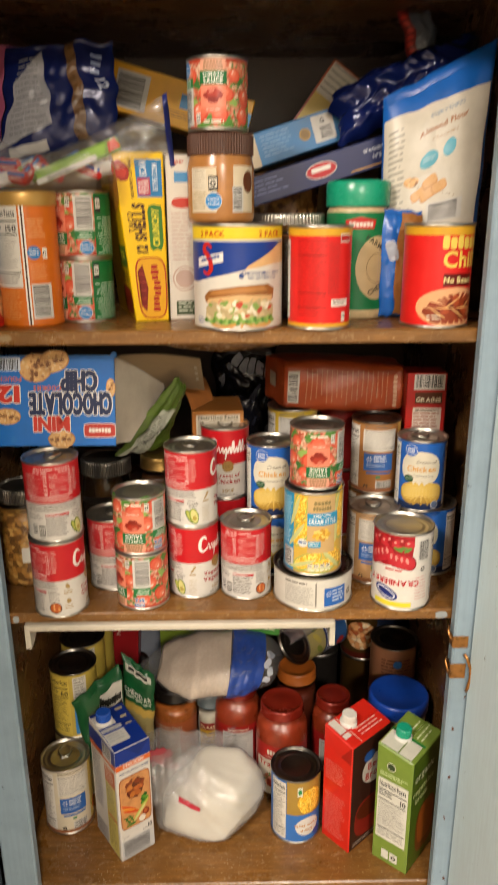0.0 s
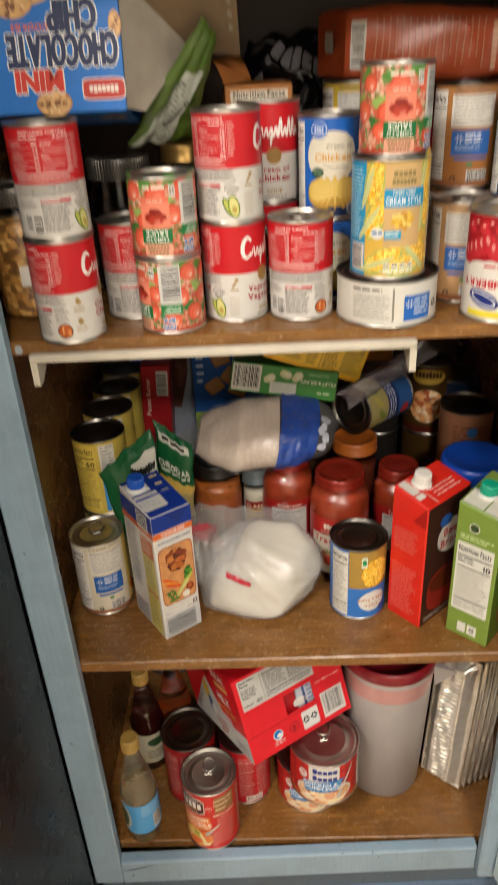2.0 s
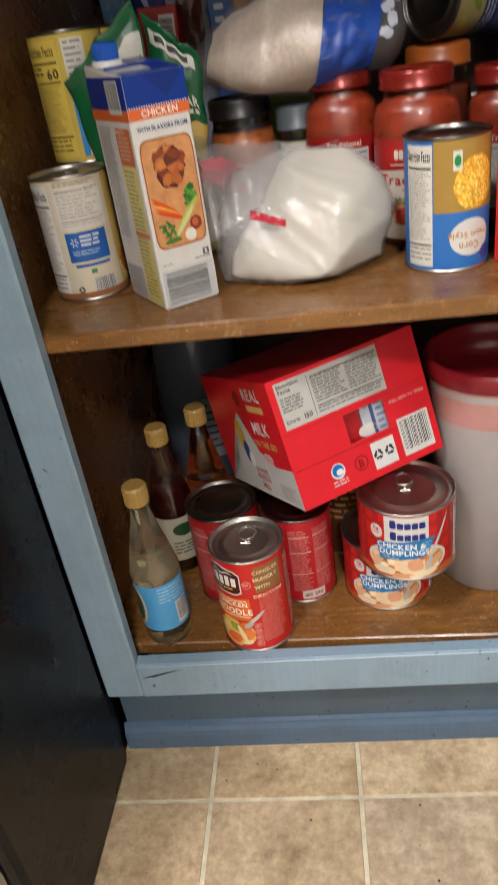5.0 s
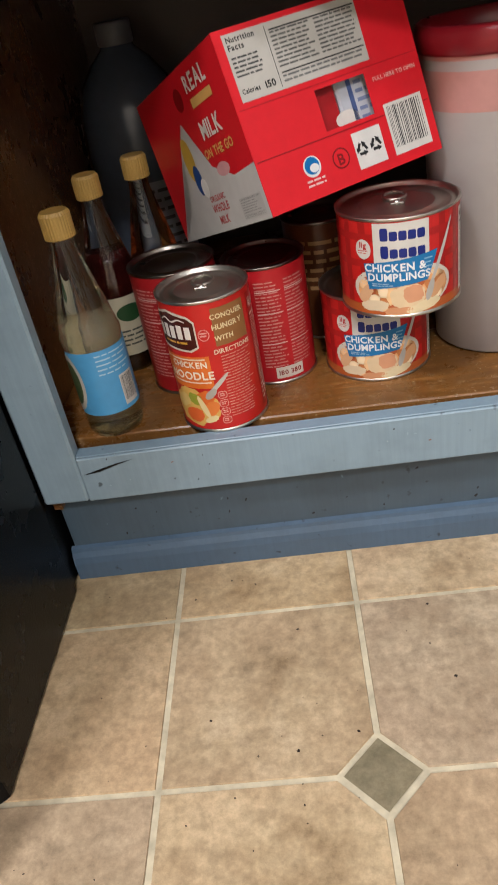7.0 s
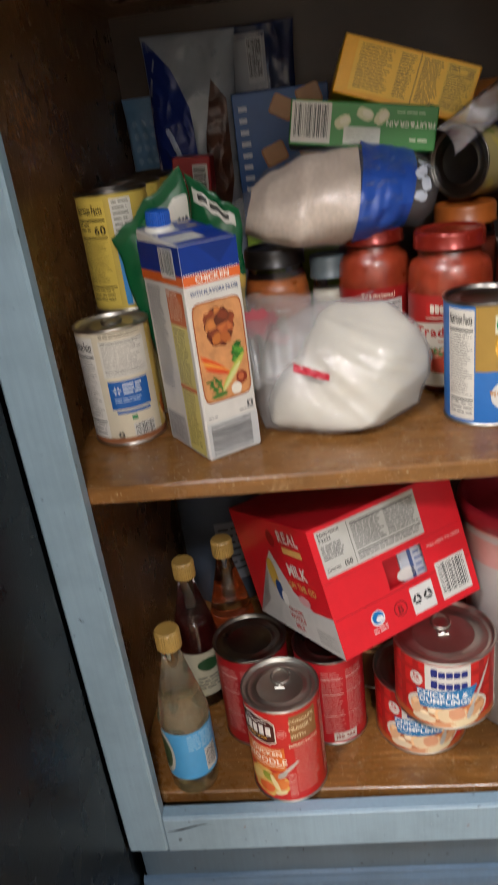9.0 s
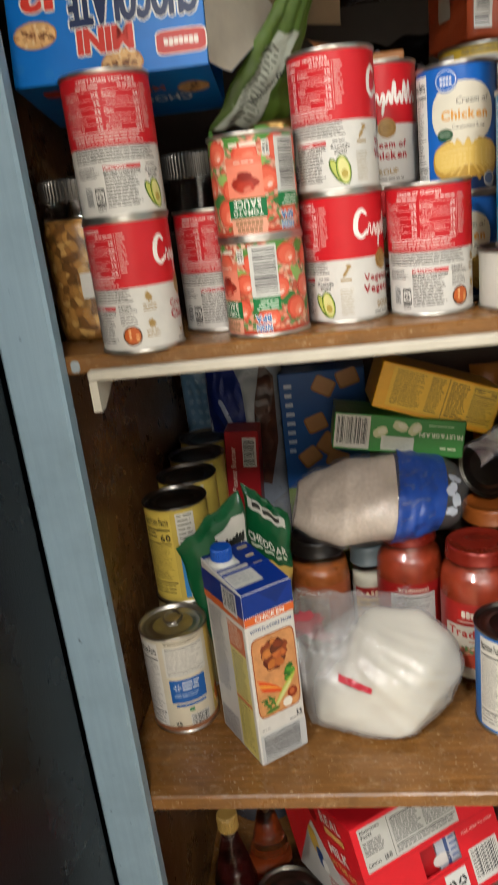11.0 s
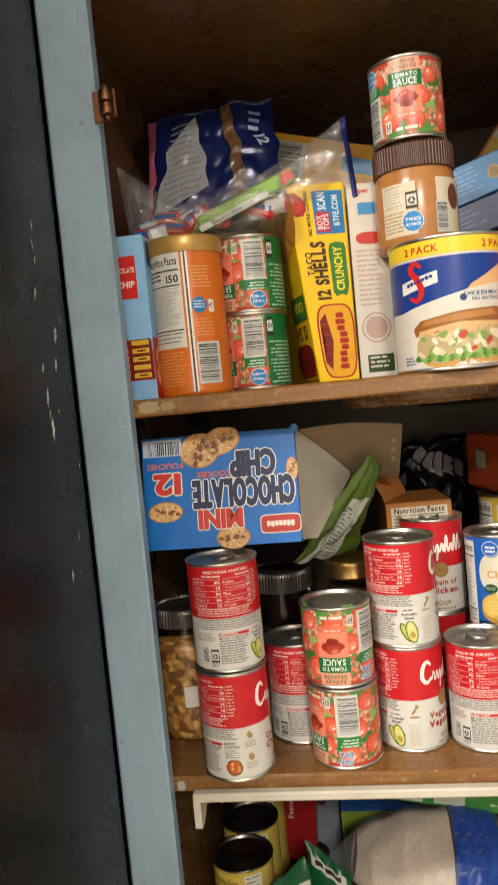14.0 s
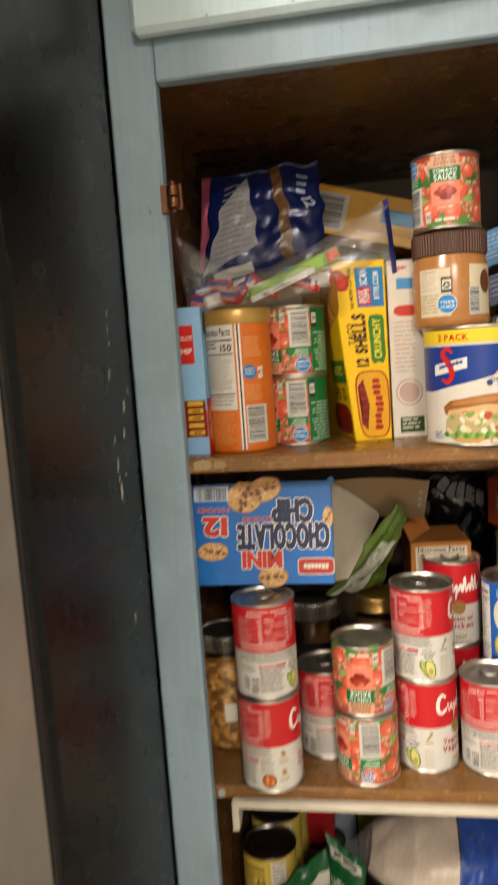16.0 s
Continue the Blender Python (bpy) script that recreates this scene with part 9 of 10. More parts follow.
# ---- bottom shelf ----
def bottom_shelf():
    beige = plain("beige cap", "#A2823F", 0.4)
    clear = glass("clear bottle glass", (0.93, 0.95, 0.92))
    dark = glass("dark bottle glass", (0.30, 0.16, 0.10))

    def vinegar(p, r, h):
        p.rect(-0.030, h * 0.12, 0.062, h * 0.43, "#5CA4DA", 2)
        p.ell(-0.030, h * 0.275, 0.016, h * 0.14, "#C9C4B8", 3)
        p.ell(-0.030, h * 0.275, 0.012, h * 0.11, "#4A5A3A", 4)
        p.barcode(0.022, h * 0.14, 0.040, h * 0.29, 3)
        p.lines(0.004, h * 0.30, 0.044, h * 0.41, 5, "#B4D4EA", 3, 0.35)
    bottle("clear glass bottle of pale vinegar with blue label", 0.0288, 0.221, -0.2325, 0.0610, S4, clear_film("pale vinegar", (0.94, 0.89, 0.74), 0.04, 0.12, 0.10, (0.62, 0.55, 0.38)), clear, beige, vinegar, 0.53, 4)

    def grenadine(p, r, h):
        p.rect(-0.02, h * 0.10, 0.055, h * 0.42, "#B9B29A", 2)
        p.ell(0.018, h * 0.33, 0.016, 0.010, "#2A4A2A", 3)
        p.lines(0.0, h * 0.14, 0.045, h * 0.24, 4, "#4A4A40", 3, 0.45)
    syrup = plain("dark red syrup", "#2A0A08", 0.1)
    bottle("tall dark syrup bottle with beige cap", 0.029, 0.218, -0.2370, 0.197, S4, syrup, clear, beige, grenadine, 0.62, 0)
    bottle("tall amber sauce bottle with beige cap", 0.029, 0.222, -0.1915, 0.236, S4, plain("amber sauce", "#6E2A0A", 0.1), clear, beige, lambda p, r, h: p.rect(-0.03, h * 0.34, 0.05, h * 0.44, "#B84A1C", 2), 0.44, 0)

    def chunky(p, r, h, lo, hi):
        p.poly([(-0.056, h * 0.66), (-0.014, h * 0.64), (-0.006, h * 0.67), (-0.006, h * 0.86), (-0.012, h * 0.90), (-0.034, h * 0.94), (-0.056, h * 0.90)], "#D8D0C0", 2)
        p.poly([(-0.055, h * 0.675), (-0.0145, h * 0.655), (-0.0075, h * 0.68), (-0.0075, h * 0.85), (-0.0130, h * 0.885), (-0.034, h * 0.922), (-0.055, h * 0.885)], "#4A2018", 3)
        p.stroke([(-0.046, h * 0.85), (-0.038, h * 0.88), (-0.030, h * 0.855), (-0.022, h * 0.875), (-0.015, h * 0.86)], 0.0016, "#E9E4DA", 4)
        for k in range(5):
            p.rect(-0.050 + 0.0082 * k, h * 0.735, -0.0442 + 0.0082 * k, h * (0.825 + 0.01 * (k % 2)), "#EFEAE0", 4)
        p.lines(-0.044, h * 0.69, -0.014, h * 0.715, 1, "#D8A83A", 4, 0.7)
        p.ell(0.0005, h * 0.76, 0.0052, 0.0056, "#E2A49A", 2)
        p.ell(0.0005, h * 0.76, 0.0045, 0.0049, "#C8261E", 3)
        p.lines(-0.003, h * 0.74, 0.004, h * 0.78, 2, "#E2A49A", 4, 0.6)
        p.rect(-0.054, h * 0.36, 0.001, h * 0.605, "#E07426", 2)
        p.rect(-0.052, h * 0.578, -0.003, h * 0.588, "#F2DCC0", 3)
        p.rect(-0.052, h * 0.400, -0.001, h * 0.410, "#F2DCC0", 3)
        p.text("CHICKEN", -0.022, h * 0.520, 0.0060, "#F2E6D0", 3)
        p.text("NOODLE", -0.022, h * 0.430, 0.0078, "#F2E6D0", 3)
        p.ell(-0.026, h * 0.20, 0.027, h * 0.15, "#E2B45A", 2.5, 2, 0, 0.10)
        for u, v, a, b, c, w in ((-0.012, 0.28, 0.010, 0.0075, "#E0702A", 0.4), (-0.026, 0.14, 0.011, 0.0080, "#E2682A", 0.1), (-0.022, 0.27, 0.008, 0.0060, "#9AA02E", -0.3), (-0.006, 0.20, 0.0085, 0.0065, "#E8853A", 0.9), (-0.038, 0.24, 0.010, 0.0070, "#E9C878", 0.5)):
            p.ell(u, h * v, a, b, c, 3 + 10 * abs(u), 2.4, w, 0.08)
        p.ell(-0.014, h * 0.21, 0.0030, 0.0130, "#EBD8A0", 4.2, 2, 0.35, 0.05)
        p.ell(-0.008, h * 0.11, 0.0075, 0.0032, "#EBD8A0", 4.4, 2, 0.4, 0.10)
        p.ell(0.004, h * 0.38, 0.0165, 0.0022, "#C9C4BA", 5, 2, 0.75)
        p.ell(-0.004, h * 0.315, 0.0075, 0.0036, "#B4AEA4", 5.3, 2, 0.75)
        p.rect(0.010, h * 0.665, 0.044, h * 0.935, "#96683A", 2)
        p.text("CONQUER", 0.0250, h * 0.860, 0.0043, "#E6D2A4", 3)
        p.text("HUNGRY", 0.0240, h * 0.785, 0.0047, "#E6D2A4", 3)
        p.text("WITH", 0.0185, h * 0.705, 0.0044, "#E6D2A4", 3)
        p.text("DIRECTIONS", 0.0255, h * 0.612, 0.0042, "#E9D4B8", 3)
        p.lines(0.012, h * 0.10, 0.044, h * 0.590, 22, "#E0A090", 2, 0.3)
        for k in range(4):
            p.ell(0.0065, h * (0.095 + 0.068 * k), 0.0044, 0.0040, "#E2B0A4", 2, 3)
            p.ell(0.0065, h * (0.095 + 0.068 * k), 0.0038, 0.0034, "#C8342A", 3, 3)
            p.lines(0.0040, h * (0.080 + 0.068 * k), 0.0090, h * (0.108 + 0.068 * k), 2, "#EBC4B8", 4, 0.5)
        p.facts(0.052, lo + 0.006, 0.088, hi - 0.006, 2, "#A8241C", "#E6C0B0")
    can("red chunky chicken noodle soup can with ring pull", chunky, 0.0428, 0.1365, -0.1178, 0.0625, S4, 0, False, True, False, "#C8261E", group="soup cans", name="soup_can")

    def red_back(p, r, h, lo, hi):
        for k in range(3):
            u = -0.040 + 0.030 * k
            p.lines(u, h * 0.14, u + 0.026, h * 0.88, 26, "#CE8A82", 2, 0.42)
            for v in (0.36, 0.62, 0.80):
                p.rect(u, h * v, u + 0.026, h * (v + 0.007), "#DEC4BC", 3)
        p.rect(0.0, h * 0.05, 0.03, h * 0.15, "#D8CFC4", 2)
        p.text("180 380", 0.015, h * 0.08, 0.0050, "#8A1A18", 3)
    can("red soup can turned to its small print, dark lid", red_back, 0.0445, 0.1345, -0.1580, 0.146, S4, 0, False, False, True, "#A01C20", group="soup cans", name="soup_can")
    can("red soup can turned to its small print", red_back, 0.0415, 0.129, -0.0640, 0.141, S4, 0, False, False, True, "#B82026", group="soup cans", name="soup_can")
    can("brown can hidden behind red cans", lambda p, r, h, lo, hi: p.lines(-0.03, h * 0.4, 0.03, h * 0.85, 6, "#B08A5A", 2, 0.5), 0.040, 0.135, -0.004, 0.232, S4, 0, False, False, True, "#5A3218")

    def dumplings(p, r, h, lo, hi):
        b = -0.004
        for k in range(9):
            u = -0.078 + 0.018 * k
            p.rect(u, lo, u + 0.007, hi, "#A81E1A", 0.5)
        for v in (0.30, 0.52, 0.78):
            p.rect(-0.085, h * v, 0.085, h * (v + 0.07), "#B0201C", 0.8)
        p.rect(-0.085, lo, 0.085, h * 0.13, "#B8602C", 1)
        p.rect(b - 0.024, h * 0.56, b + 0.024, h * 0.955, "#DAD6CE", 2)
        # blue brand lettering as plain bars
        for n, v in ((5, 0.785), (5, 0.615)):
            for k in range(n):
                u = b - 0.0165 + 0.0078 * k
                tall = 0.125 if k == 0 else 0.092
                p.ell(u + 0.0022, h * (v + tall / 2), 0.0034, h * tall / 2, "#1C2A7E", 3, 5)
        p.ell(b, h * 0.30, 0.046, h * 0.255, "#DCD4C6", 2.3)
        p.ell(b, h * 0.285, 0.0425, h * 0.230, MEATY, 3, 2, 0, 0.02)
        for u, v, a, w, c in ((-0.026, 0.13, 0.013, 0.05, "#EAD6B4"), (0.018, 0.10, 0.016, 0.2, "#EAD8AE"), (0.032, 0.26, 0.011, 0.8, "#DDA878"), (-0.034, 0.25, 0.010, 0.9, "#E2B488"), (-0.004, 0.06, 0.012, 0.0, "#D89C70")):
            p.ell(b + u, h * v, a, 0.0050, c, 3.5 + 8 * abs(u), 2.6, w, 0.06)
        p.poly([(b - 0.030, h * 0.30), (b + 0.022, h * 0.36), (b + 0.032, h * 0.64), (b - 0.034, h * 0.56)], "#2A78B4", 4.5)
        p.text("CHICKEN &", b - 0.006, h * 0.485, 0.0066, "#EDF0F2", 5.5)
        p.text("DUMPLINGS", b - 0.003, h * 0.390, 0.0066, "#EDF0F2", 5.5)
        p.lines(b - 0.027, h * 0.325, b - 0.008, h * 0.365, 2, "#BCD4E8", 5.5, 0.4)
        p.lines(b + 0.019, h * 0.42, b + 0.027, h * 0.58, 4, "#8AB8DC", 5.5, 0.4)
        p.ell(b + 0.004, h * 0.225, 0.0150, 0.0100, "#E9CFA6", 5.8, 3, 0.12, 0.06)
        p.ell(b + 0.009, h * 0.240, 0.0085, 0.0080, "#DEA27A", 6.3, 3, 0.12, 0.08)
        p.ell(b + 0.035, h * 0.56, 0.0018, 0.034, "#C9C6C0", 6, 2, -0.42)
        p.ell(b + 0.024, h * 0.25, 0.0032, 0.010, "#BDB8B0", 6.1, 2, -0.3)
        p.ell(b - 0.034, h * 0.70, 0.0076, 0.0088, "#DAD6CE", 3)
        p.text("11g", b - 0.034, h * 0.715, 0.0048, "#B8302A", 4)
        p.lines(b - 0.0395, h * 0.645, b - 0.0285, h * 0.69, 2, "#C8605A", 4, 0.5)
        p.facts(0.060, lo + 0.004, 0.10, hi - 0.004, 2)
    for x, y, z, tab in ((0.0440, 0.1350, S4, False), (0.0655, 0.0865, S4 + 0.0900, True)):
        can("wide red chicken and dumplings can", dumplings, 0.0540, 0.0900, x, y, z, 0, False, tab, False, "#CC2620", group="stew cans", name="stew_can")

    milk_box()

    # pitcher
    t = thing("plastic_pitcher", "cloudy plastic pitcher with dark red lid", "pitcher", pose(0.1740, 0.1665, S4))
    s = Shape()
    cl = plain("cloudy plastic", "#A39C99", 0.35, var=0.05)
    s.lathe([(0.0001, 0.002), (0.057, 0.0), (0.062, 0.004), (0.0715, 0.245), (0.0735, 0.275), (0.0735, 0.292)], cl, 64)
    part("body", s, t, "translucent grey plastic body")
    s = Shape()
    s.lathe([(0.0713, 0.236), (0.0738, 0.282)], plain("pinkish cloudy plastic", "#B5837C", 0.35), 64)
    part("band", s, t, "pinkish liquid band under the lid")
    s = Shape()
    rl = plain("dark red lid", "#7E1620", 0.3)
    s.lathe([(0.0745, 0.280), (0.0778, 0.283), (0.0778, 0.297), (0.0762, 0.301), (0.0735, 0.303), (0.0715, 0.301), (0.0695, 0.285), (0.0685, 0.262), (0.0001, 0.262)], rl, 64)
    part("lid", s, t, "dark red recessed lid")
    s = Shape()
    s.add([(0.060, -0.046, 0.291), (0.094, -0.060, 0.291), (0.066, -0.030, 0.291), (0.066, -0.046, 0.250)], [(0, 3, 1), (1, 3, 2), (0, 1, 2)], cl)
    part("spout", s, t, "moulded pouring lip")

    # foil trays standing on edge
    def tray(k):
        m = pose(0.298 + 0.0105 * k, 0.116 + 0.0040 * k, S4 + 0.006, 0, 5.5, 50 - 3.0 * k)
        t = thing("foil_tray", "ribbed aluminium foil roasting tray stacked on edge", "tray", m, "foil trays")
        s = Shape()
        W, H = 0.072, 0.270

        def pan(u, v):
            du, dv = min(u, 1 - u) * W, min(v, 1 - v) * H
            e = min(du, dv)
            depth = 0.0 if e < 0.006 else (min(1, (e - 0.006) / 0.012)) * 0.018
            rib = 0.0017 * math.sin(v * H * 2 * math.pi / 0.0085) if e > 0.022 else (0.0010 * math.sin((u * W + v * H) * 2 * math.pi / 0.006) if e > 0.006 else 0)
            wob = 0.0026 * noise.noise(Vector((u * 5 + k, v * 8, k))) + 0.0030 * (creased((u * W, v * H, k * 0.3), 45, 2.0) - 0.3)
            return Vector((-depth + rib + wob, u * W, v * H))
        s.sheet(pan, 40, 150, FOIL, flip=True)
        part("pan", s, t)
        s = Shape()
        loop = [(0.0, 0.0, 0.0), (0.0, W, 0.0), (0.0, W, H), (0.0, 0.0, H), (0.0, 0.0, 0.0)]
        s.tube(loop, 0.0016, FOIL, 6)
        part("rolled_rim", s, t)
        return t
    for k in range(6):
        tray(k)

    # big dark jug at the back
    t = thing("plastic_jug", "large dark plastic jug with pale cap", "jug", pose(-0.2280, 0.455, S4))
    s = Shape()
    s.lathe([(0.0001, 0.0), (0.062, 0.0), (0.068, 0.006), (0.070, 0.10), (0.069, 0.20), (0.066, 0.235), (0.056, 0.268), (0.038, 0.292), (0.022, 0.306), (0.018, 0.318)], plain("dark jug plastic", "#4A525E", 0.22), 48)
    part("body", s, t)
    s = Shape()
    s.lathe([(0.021, 0.310), (0.0225, 0.312), (0.0225, 0.334), (0.021, 0.336), (0.0001, 0.336)], plain("pale jug cap", "#6A6A6C", 0.4), 32)
    part("cap", s, t, "grey screw cap")
    s = Shape()
    p = on_can(s, 0.0703)
    p.rect(0.00, 0.05, 0.07, 0.155, "#8A8C90", 2)
    p.lines(0.005, 0.06, 0.065, 0.145, 7, "#3A3A3E", 3, 0.4)
    part("label", s, t)


def milk_box():
    w, d, h = 0.179, 0.216, 0.142
    t = thing("milk_carton_box", "red multipack milk box tipped across the cans", "box", pose(-0.041, 0.024, 0.373, -18.1, -3.4, 31.6), "boxed food")
    s = Shape()
    red, inside, th = ink("#D41A24"), CARD, 0.0012
    # front with its cut-out window
    u0, u1, v0, v1 = w * 0.40, w * 0.68, h * 0.33, h * 0.56
    ring = [(0, 0), (w, 0), (w, h), (0, h)], [(u0, v0), (u1, v0), (u1, v1), (u0, v1)]
    s.add([(x, 0, z) for x, z in ring[0] + ring[1]] + [(x, th, z) for x, z in ring[0] + ring[1]],
          [(i, (i + 1) % 4, 4 + (i + 1) % 4, 4 + i) for i in range(4)] + [(8 + i, 12 + i, 12 + (i + 1) % 4, 8 + (i + 1) % 4) for i in range(4)] + [(4 + i, 4 + (i + 1) % 4, 12 + (i + 1) % 4, 12 + i) for i in range(4)], red)
    part("card_panel", s, t, "red front panel with a window cut out")
    for q in ((0, d - th, 0, w, d, h), (0, th, 0, th, d - th, h), (w - th, th, 0, w, d - th, h), (th, th, 0, w - th, d - th, th), (th, th, h - th, w - th, d - th, h)):
        s = Shape()
        s.box(*q, 0.0003, red)
        part("card_panel", s, t)
    s = Shape()
    s.box(w * 0.36, 0.010, h * 0.10, w * 0.54, 0.05, h * 0.75, 0.002, ink("#A8141A"))
    s.box(w * 0.545, 0.010, h * 0.10, w * 0.74, 0.05, h * 0.75, 0.002, ink("#B9BCC6"))
    p = on_face(s, (w * 0.545, 0.010, 0), (1, 0, 0), (0, 0, 1))
    p.rect(w * 0.06, h * 0.2, w * 0.085, h * 0.7, "#4A5A8A", 1)
    p.lines(w * 0.10, h * 0.3, w * 0.17, h * 0.6, 6, "#7A86A8", 1, 0.5)
    p.ell(w * 0.02, h * 0.36, 0.012, 0.007, "#DCD6CE", 1)
    part("milk_carton", s, t, "small milk cartons inside the window")
    s = Shape()
    p = on_face(s, (0, 0, 0), (1, 0, 0), (0, 0, 1))
    p.rect(0.002, h * 0.300, w - 0.002, h * 0.306, "#8E1018", 1)
    p.rect(0.002, h * 0.585, w - 0.002, h * 0.589, "#A8141C", 1)
    p.rect(w * 0.04, h * 0.62, w * 0.73, h * 0.97, "#BDBAB2", 2)
    p.text("Nutrition", w * 0.055, h * 0.925, 0.0040, "#1E1E1E", 4, "L")
    p.text("Facts", w * 0.055, h * 0.885, 0.0040, "#1E1E1E", 4, "L")
    p.lines(w * 0.055, h * 0.735, w * 0.20, h * 0.85, 5, "#4A4A4A", 3, 0.5, 0.3)
    p.text("Calories", w * 0.055, h * 0.66, 0.0036, "#1E1E1E", 4, "L", 1, 0, w * 0.09)
    p.text("150", w * 0.200, h * 0.655, 0.0050, "#1E1E1E", 6)
    p.rect(w * 0.25, h * 0.635, w * 0.253, h * 0.955, "#2A2A2A", 3)
    p.rect(w * 0.27, h * 0.925, w * 0.72, h * 0.933, "#2A2A2A", 3)
    p.lines(w * 0.27, h * 0.72, w * 0.485, h * 0.92, 9, "#5E5E5C", 3, 0.5, 0.2)
    p.lines(w * 0.50, h * 0.72, w * 0.72, h * 0.92, 9, "#5E5E5C", 3, 0.5, 0.2)
    p.rect(w * 0.27, h * 0.70, w * 0.72, h * 0.708, "#2A2A2A", 3)
    p.lines(w * 0.27, h * 0.64, w * 0.72, h * 0.69, 2, "#6A6A6A", 3, 0.5, 0.1)
    p.ell(w * 0.27, h * 0.18, 0.0085, 0.0085, "#E0E0E0", 2)
    p.ell(w * 0.27, h * 0.185, 0.0070, 0.0070, "#1F6CB0", 3)
    p.ell(w * 0.28, h * 0.17, 0.0045, 0.0035, "#E0E0E0", 4)
    p.lines(w * 0.22, h * 0.06, w * 0.32, h * 0.11, 2, "#E0C0BC", 3, 0.5, 0.0)
    p.ell(w * 0.43, h * 0.165, 0.0085, 0.0085, "#7A1014", 2)
    p.ell(w * 0.43, h * 0.165, 0.0072, 0.0072, "#D41A24", 3)
    p.text("B", w * 0.43, h * 0.13, 0.0085, "#7A1014", 4)
    p.rect(w * 0.515, h * 0.06, w * 0.68, h * 0.27, "#DAD8D4", 2)
    p.recycle(w * 0.555, h * 0.17, 0.013)
    p.recycle(w * 0.635, h * 0.17, 0.013)
    p.barcode(w * 0.73, h * 0.06, w * 0.955, h * 0.36, 2)
    p.text("PULL HERE TO OPEN", w * 0.84, h * 0.50, 0.0030, "#E6A8A0", 3)
    part("printed_panel", s, t)
    s = Shape()
    p = on_face(s, (0, d, 0), (0, -1, 0), (0, 0, 1))
    p.poly([(0, 0), (d, 0), (d, h * 0.32), (d * 0.80, h * 0.30), (d * 0.62, h * 0.40), (d * 0.45, h * 0.72), (d * 0.36, h * 0.60), (d * 0.22, h * 0.20)], "#C9C6C2", 1)
    for txt, vv, c, sz in (("REAL", 0.84, "#E2DAD0", 0.013), ("MILK", 0.56, "#E2DAD0", 0.014), ("ON THE GO", 0.45, "#E0B060", 0.0075)):
        p.text(txt, d * 0.74, h * vv, sz, c, 3, "C", 1, 0)
    p.lines(d * 0.64, h * 0.73, d * 0.86, h * 0.80, 1, "#E0B060", 3, 0.9, 0.0, False)
    p.ell(d * 0.72, h * 0.36, 0.014, 0.006, "#D8A0A0", 3)
    p.ell(d * 0.52, h * 0.84, 0.010, 0.010, "#8E1014", 3)
    p.ell(d * 0.40, h * 0.50, 0.012, 0.020, "#D8B040", 3)
    p.ell(d * 0.43, h * 0.36, 0.009, 0.014, "#2A4A8A", 4)
    p.ell(d * 0.47, h * 0.30, 0.008, 0.009, "#E6E2DC", 5)
    p.text("ORGANIC", d * 0.56, h * 0.20, 0.0050, "#B83A3A", 4)
    p.text("WHOLE", d * 0.56, h * 0.13, 0.0070, "#B83A3A", 4)
    p.text("MILK", d * 0.56, h * 0.05, 0.0070, "#B83A3A", 4)
    p.facts(d * 0.76, h * 0.03, d * 0.97, h * 0.16, 3, "#BDBAB6", "#8A8886", False)
    part("printed_panel", s, t)


bottom_shelf()


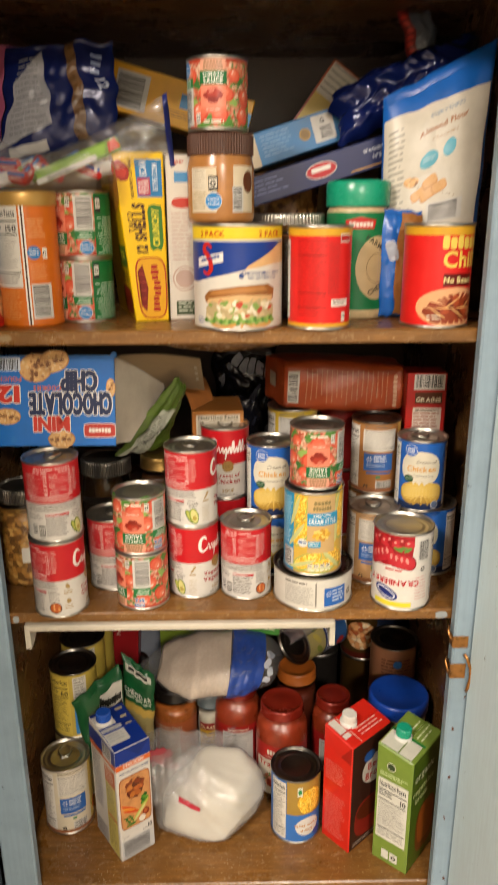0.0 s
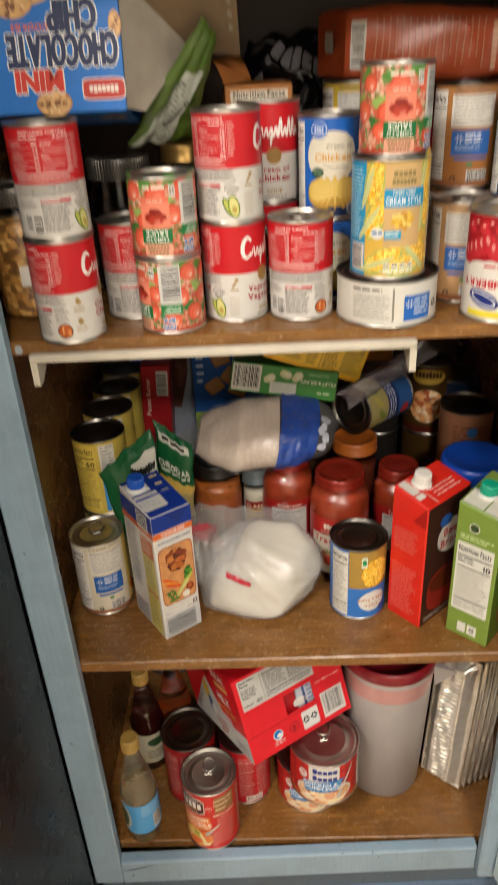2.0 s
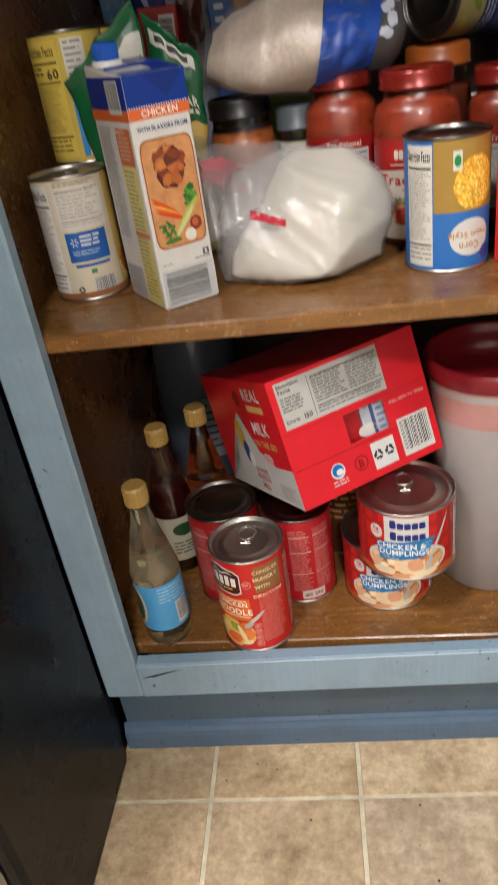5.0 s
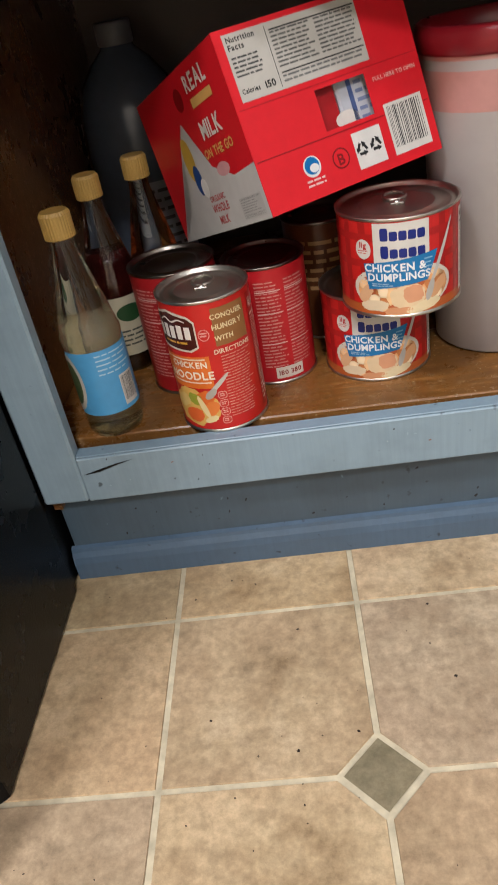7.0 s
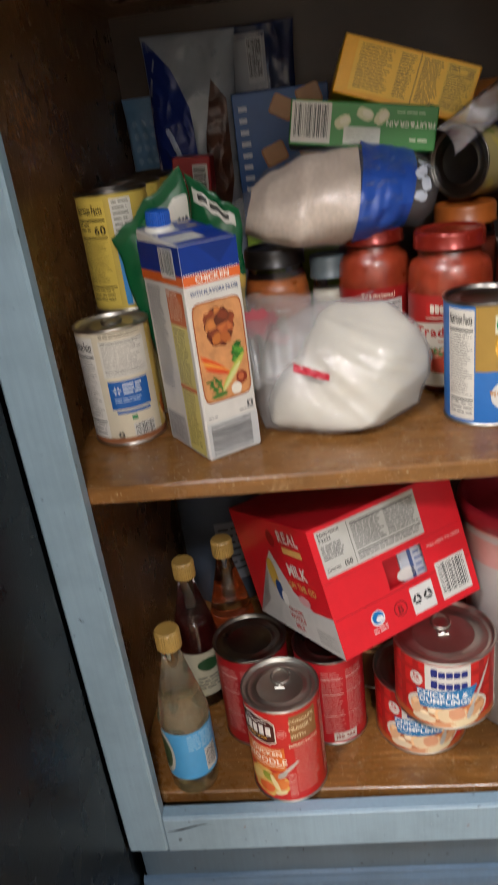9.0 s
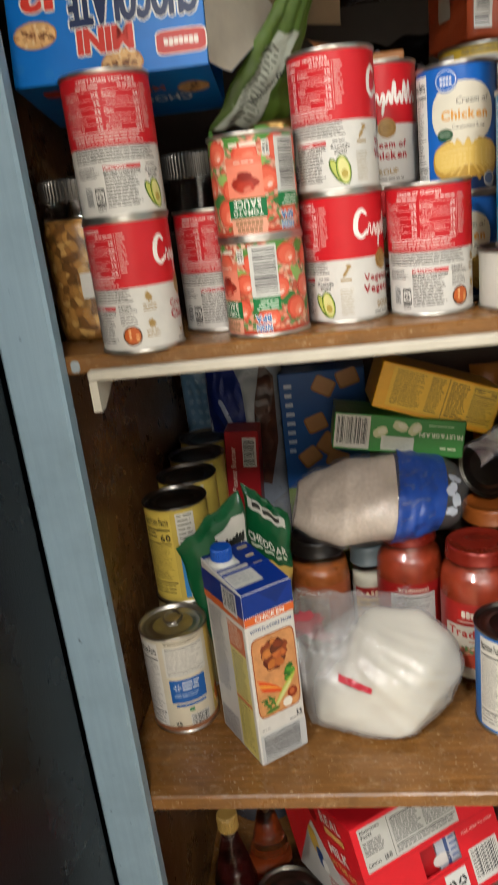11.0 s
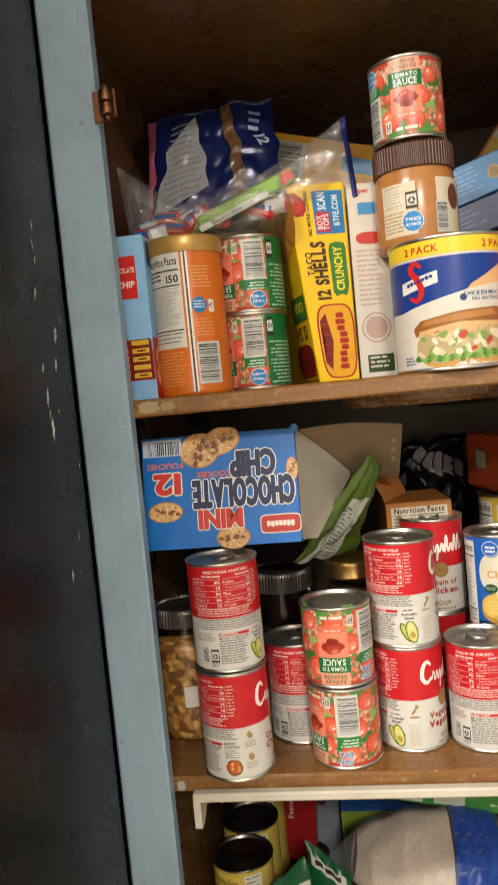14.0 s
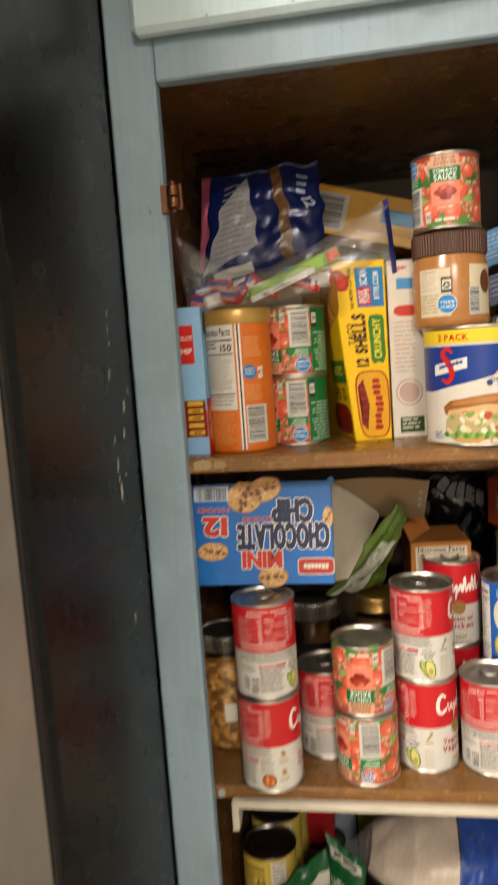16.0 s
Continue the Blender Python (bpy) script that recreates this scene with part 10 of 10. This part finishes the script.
# ---- floor ----
def floor():
    f = block("floor", -2.4, -2.8, -0.05, 2.4, 0.64, -0.0018, GROUT)
    tagged(f, "mottled stone-look vinyl tile floor with cream joints", "floor", kind="structure")
    pitch, x0, y0, g, k = 0.1845, -0.0025, -0.2360, 0.0032, 0.0335
    lay = pose(x0, y0, 0, 0, 0, 1.7)
    shapes = {}

    def piece(cut):
        if cut not in shapes:
            a = pitch / 2 - g
            pts = []
            for i, (sx, sy) in enumerate(((-1, -1), (1, -1), (1, 1), (-1, 1))):
                if cut >> i & 1:
                    q = pitch / 2 - k - g * 1.1
                    if i == 0:
                        pts += [(-a, -q), (-q, -a)]
                    elif i == 1:
                        pts += [(q, -a), (a, -q)]
                    elif i == 2:
                        pts += [(a, q), (q, a)]
                    else:
                        pts += [(-q, a), (-a, q)]
                else:
                    pts.append((sx * a, sy * a))
            s = Shape()
            n = len(pts)
            s.add([(x, y, 0.0) for x, y in pts] + [(x * 1.006, y * 1.006, -0.0016) for x, y in pts], [tuple(range(n))] + [(i, i + n, (i + 1) % n + n, (i + 1) % n) for i in range(n)], TILE)
            me = bpy.data.meshes.new("tile")
            me.from_pydata(s.v, [], s.f)
            me.materials.append(TILE)
            shapes[cut] = me
        return shapes[cut]
    for i in range(-6, 6):
        for j in range(-8, 2):
            # corners at (i, j) .. (i + 1, j + 1); insets at corners with both numbers even
            cut = sum(1 << n for n, (a, b) in enumerate(((i, j), (i + 1, j), (i + 1, j + 1), (i, j + 1))) if a % 2 == 0 and b % 2 == 0)
            ob = new("tile", piece(cut))
            ob.parent = f
            ob.matrix_basis = lay @ pose((i + 0.5) * pitch, (j + 0.5) * pitch, 0)
    s = Shape()
    q = k - g * 0.6
    s.add([(q, 0, 0), (0, q, 0), (-q, 0, 0), (0, -q, 0)], [(0, 1, 2, 3)], TILE_GREY)
    me = bpy.data.meshes.new("inset")
    me.from_pydata(s.v, [], s.f)
    me.materials.append(TILE_GREY)
    for i in range(-6, 7, 2):
        for j in range(-8, 3, 2):
            ob = new("inset_tile", me)
            ob.parent = f
            ob.matrix_basis = lay @ pose(i * pitch, j * pitch, 0)
    rng = random.Random(12)
    s = Shape()
    p = on_face(s, (0, 0, 0), (1, 0, 0), (0, 1, 0))
    for n in range(80):
        a = rng.uniform(0.0005, 0.0019) * rng.uniform(0.5, 1)
        p.ell(rng.uniform(-0.33, 0.40), rng.uniform(-0.34, 0.012), a, a * rng.uniform(0.5, 1.0), "#2A211A", 1, 2, rng.uniform(0, 3), 0.3)
    tagged(part("floor_crumbs", s), "dark crumbs scattered on the floor tiles", "crumbs", kind="stuff")


floor()


def shelf_crumbs():
    rng = random.Random(21)
    s = Shape()
    for z, n in ((S3, 60), (S4, 70), (S2, 22)):
        for _ in range(n):
            x, y, a = rng.uniform(-0.28, 0.29), 0.025 + 0.09 * rng.random() ** 1.5, rng.uniform(0.0002, 0.0007)
            s.box(x - a, y - a, z, x + a, y + a * rng.uniform(0.4, 1), z + a, a * 0.3, ink("#A8906A"))
    tagged(part("shelf_crumbs", s), "pale crumbs and flour dust on the shelves", "crumbs", kind="stuff")


shelf_crumbs()
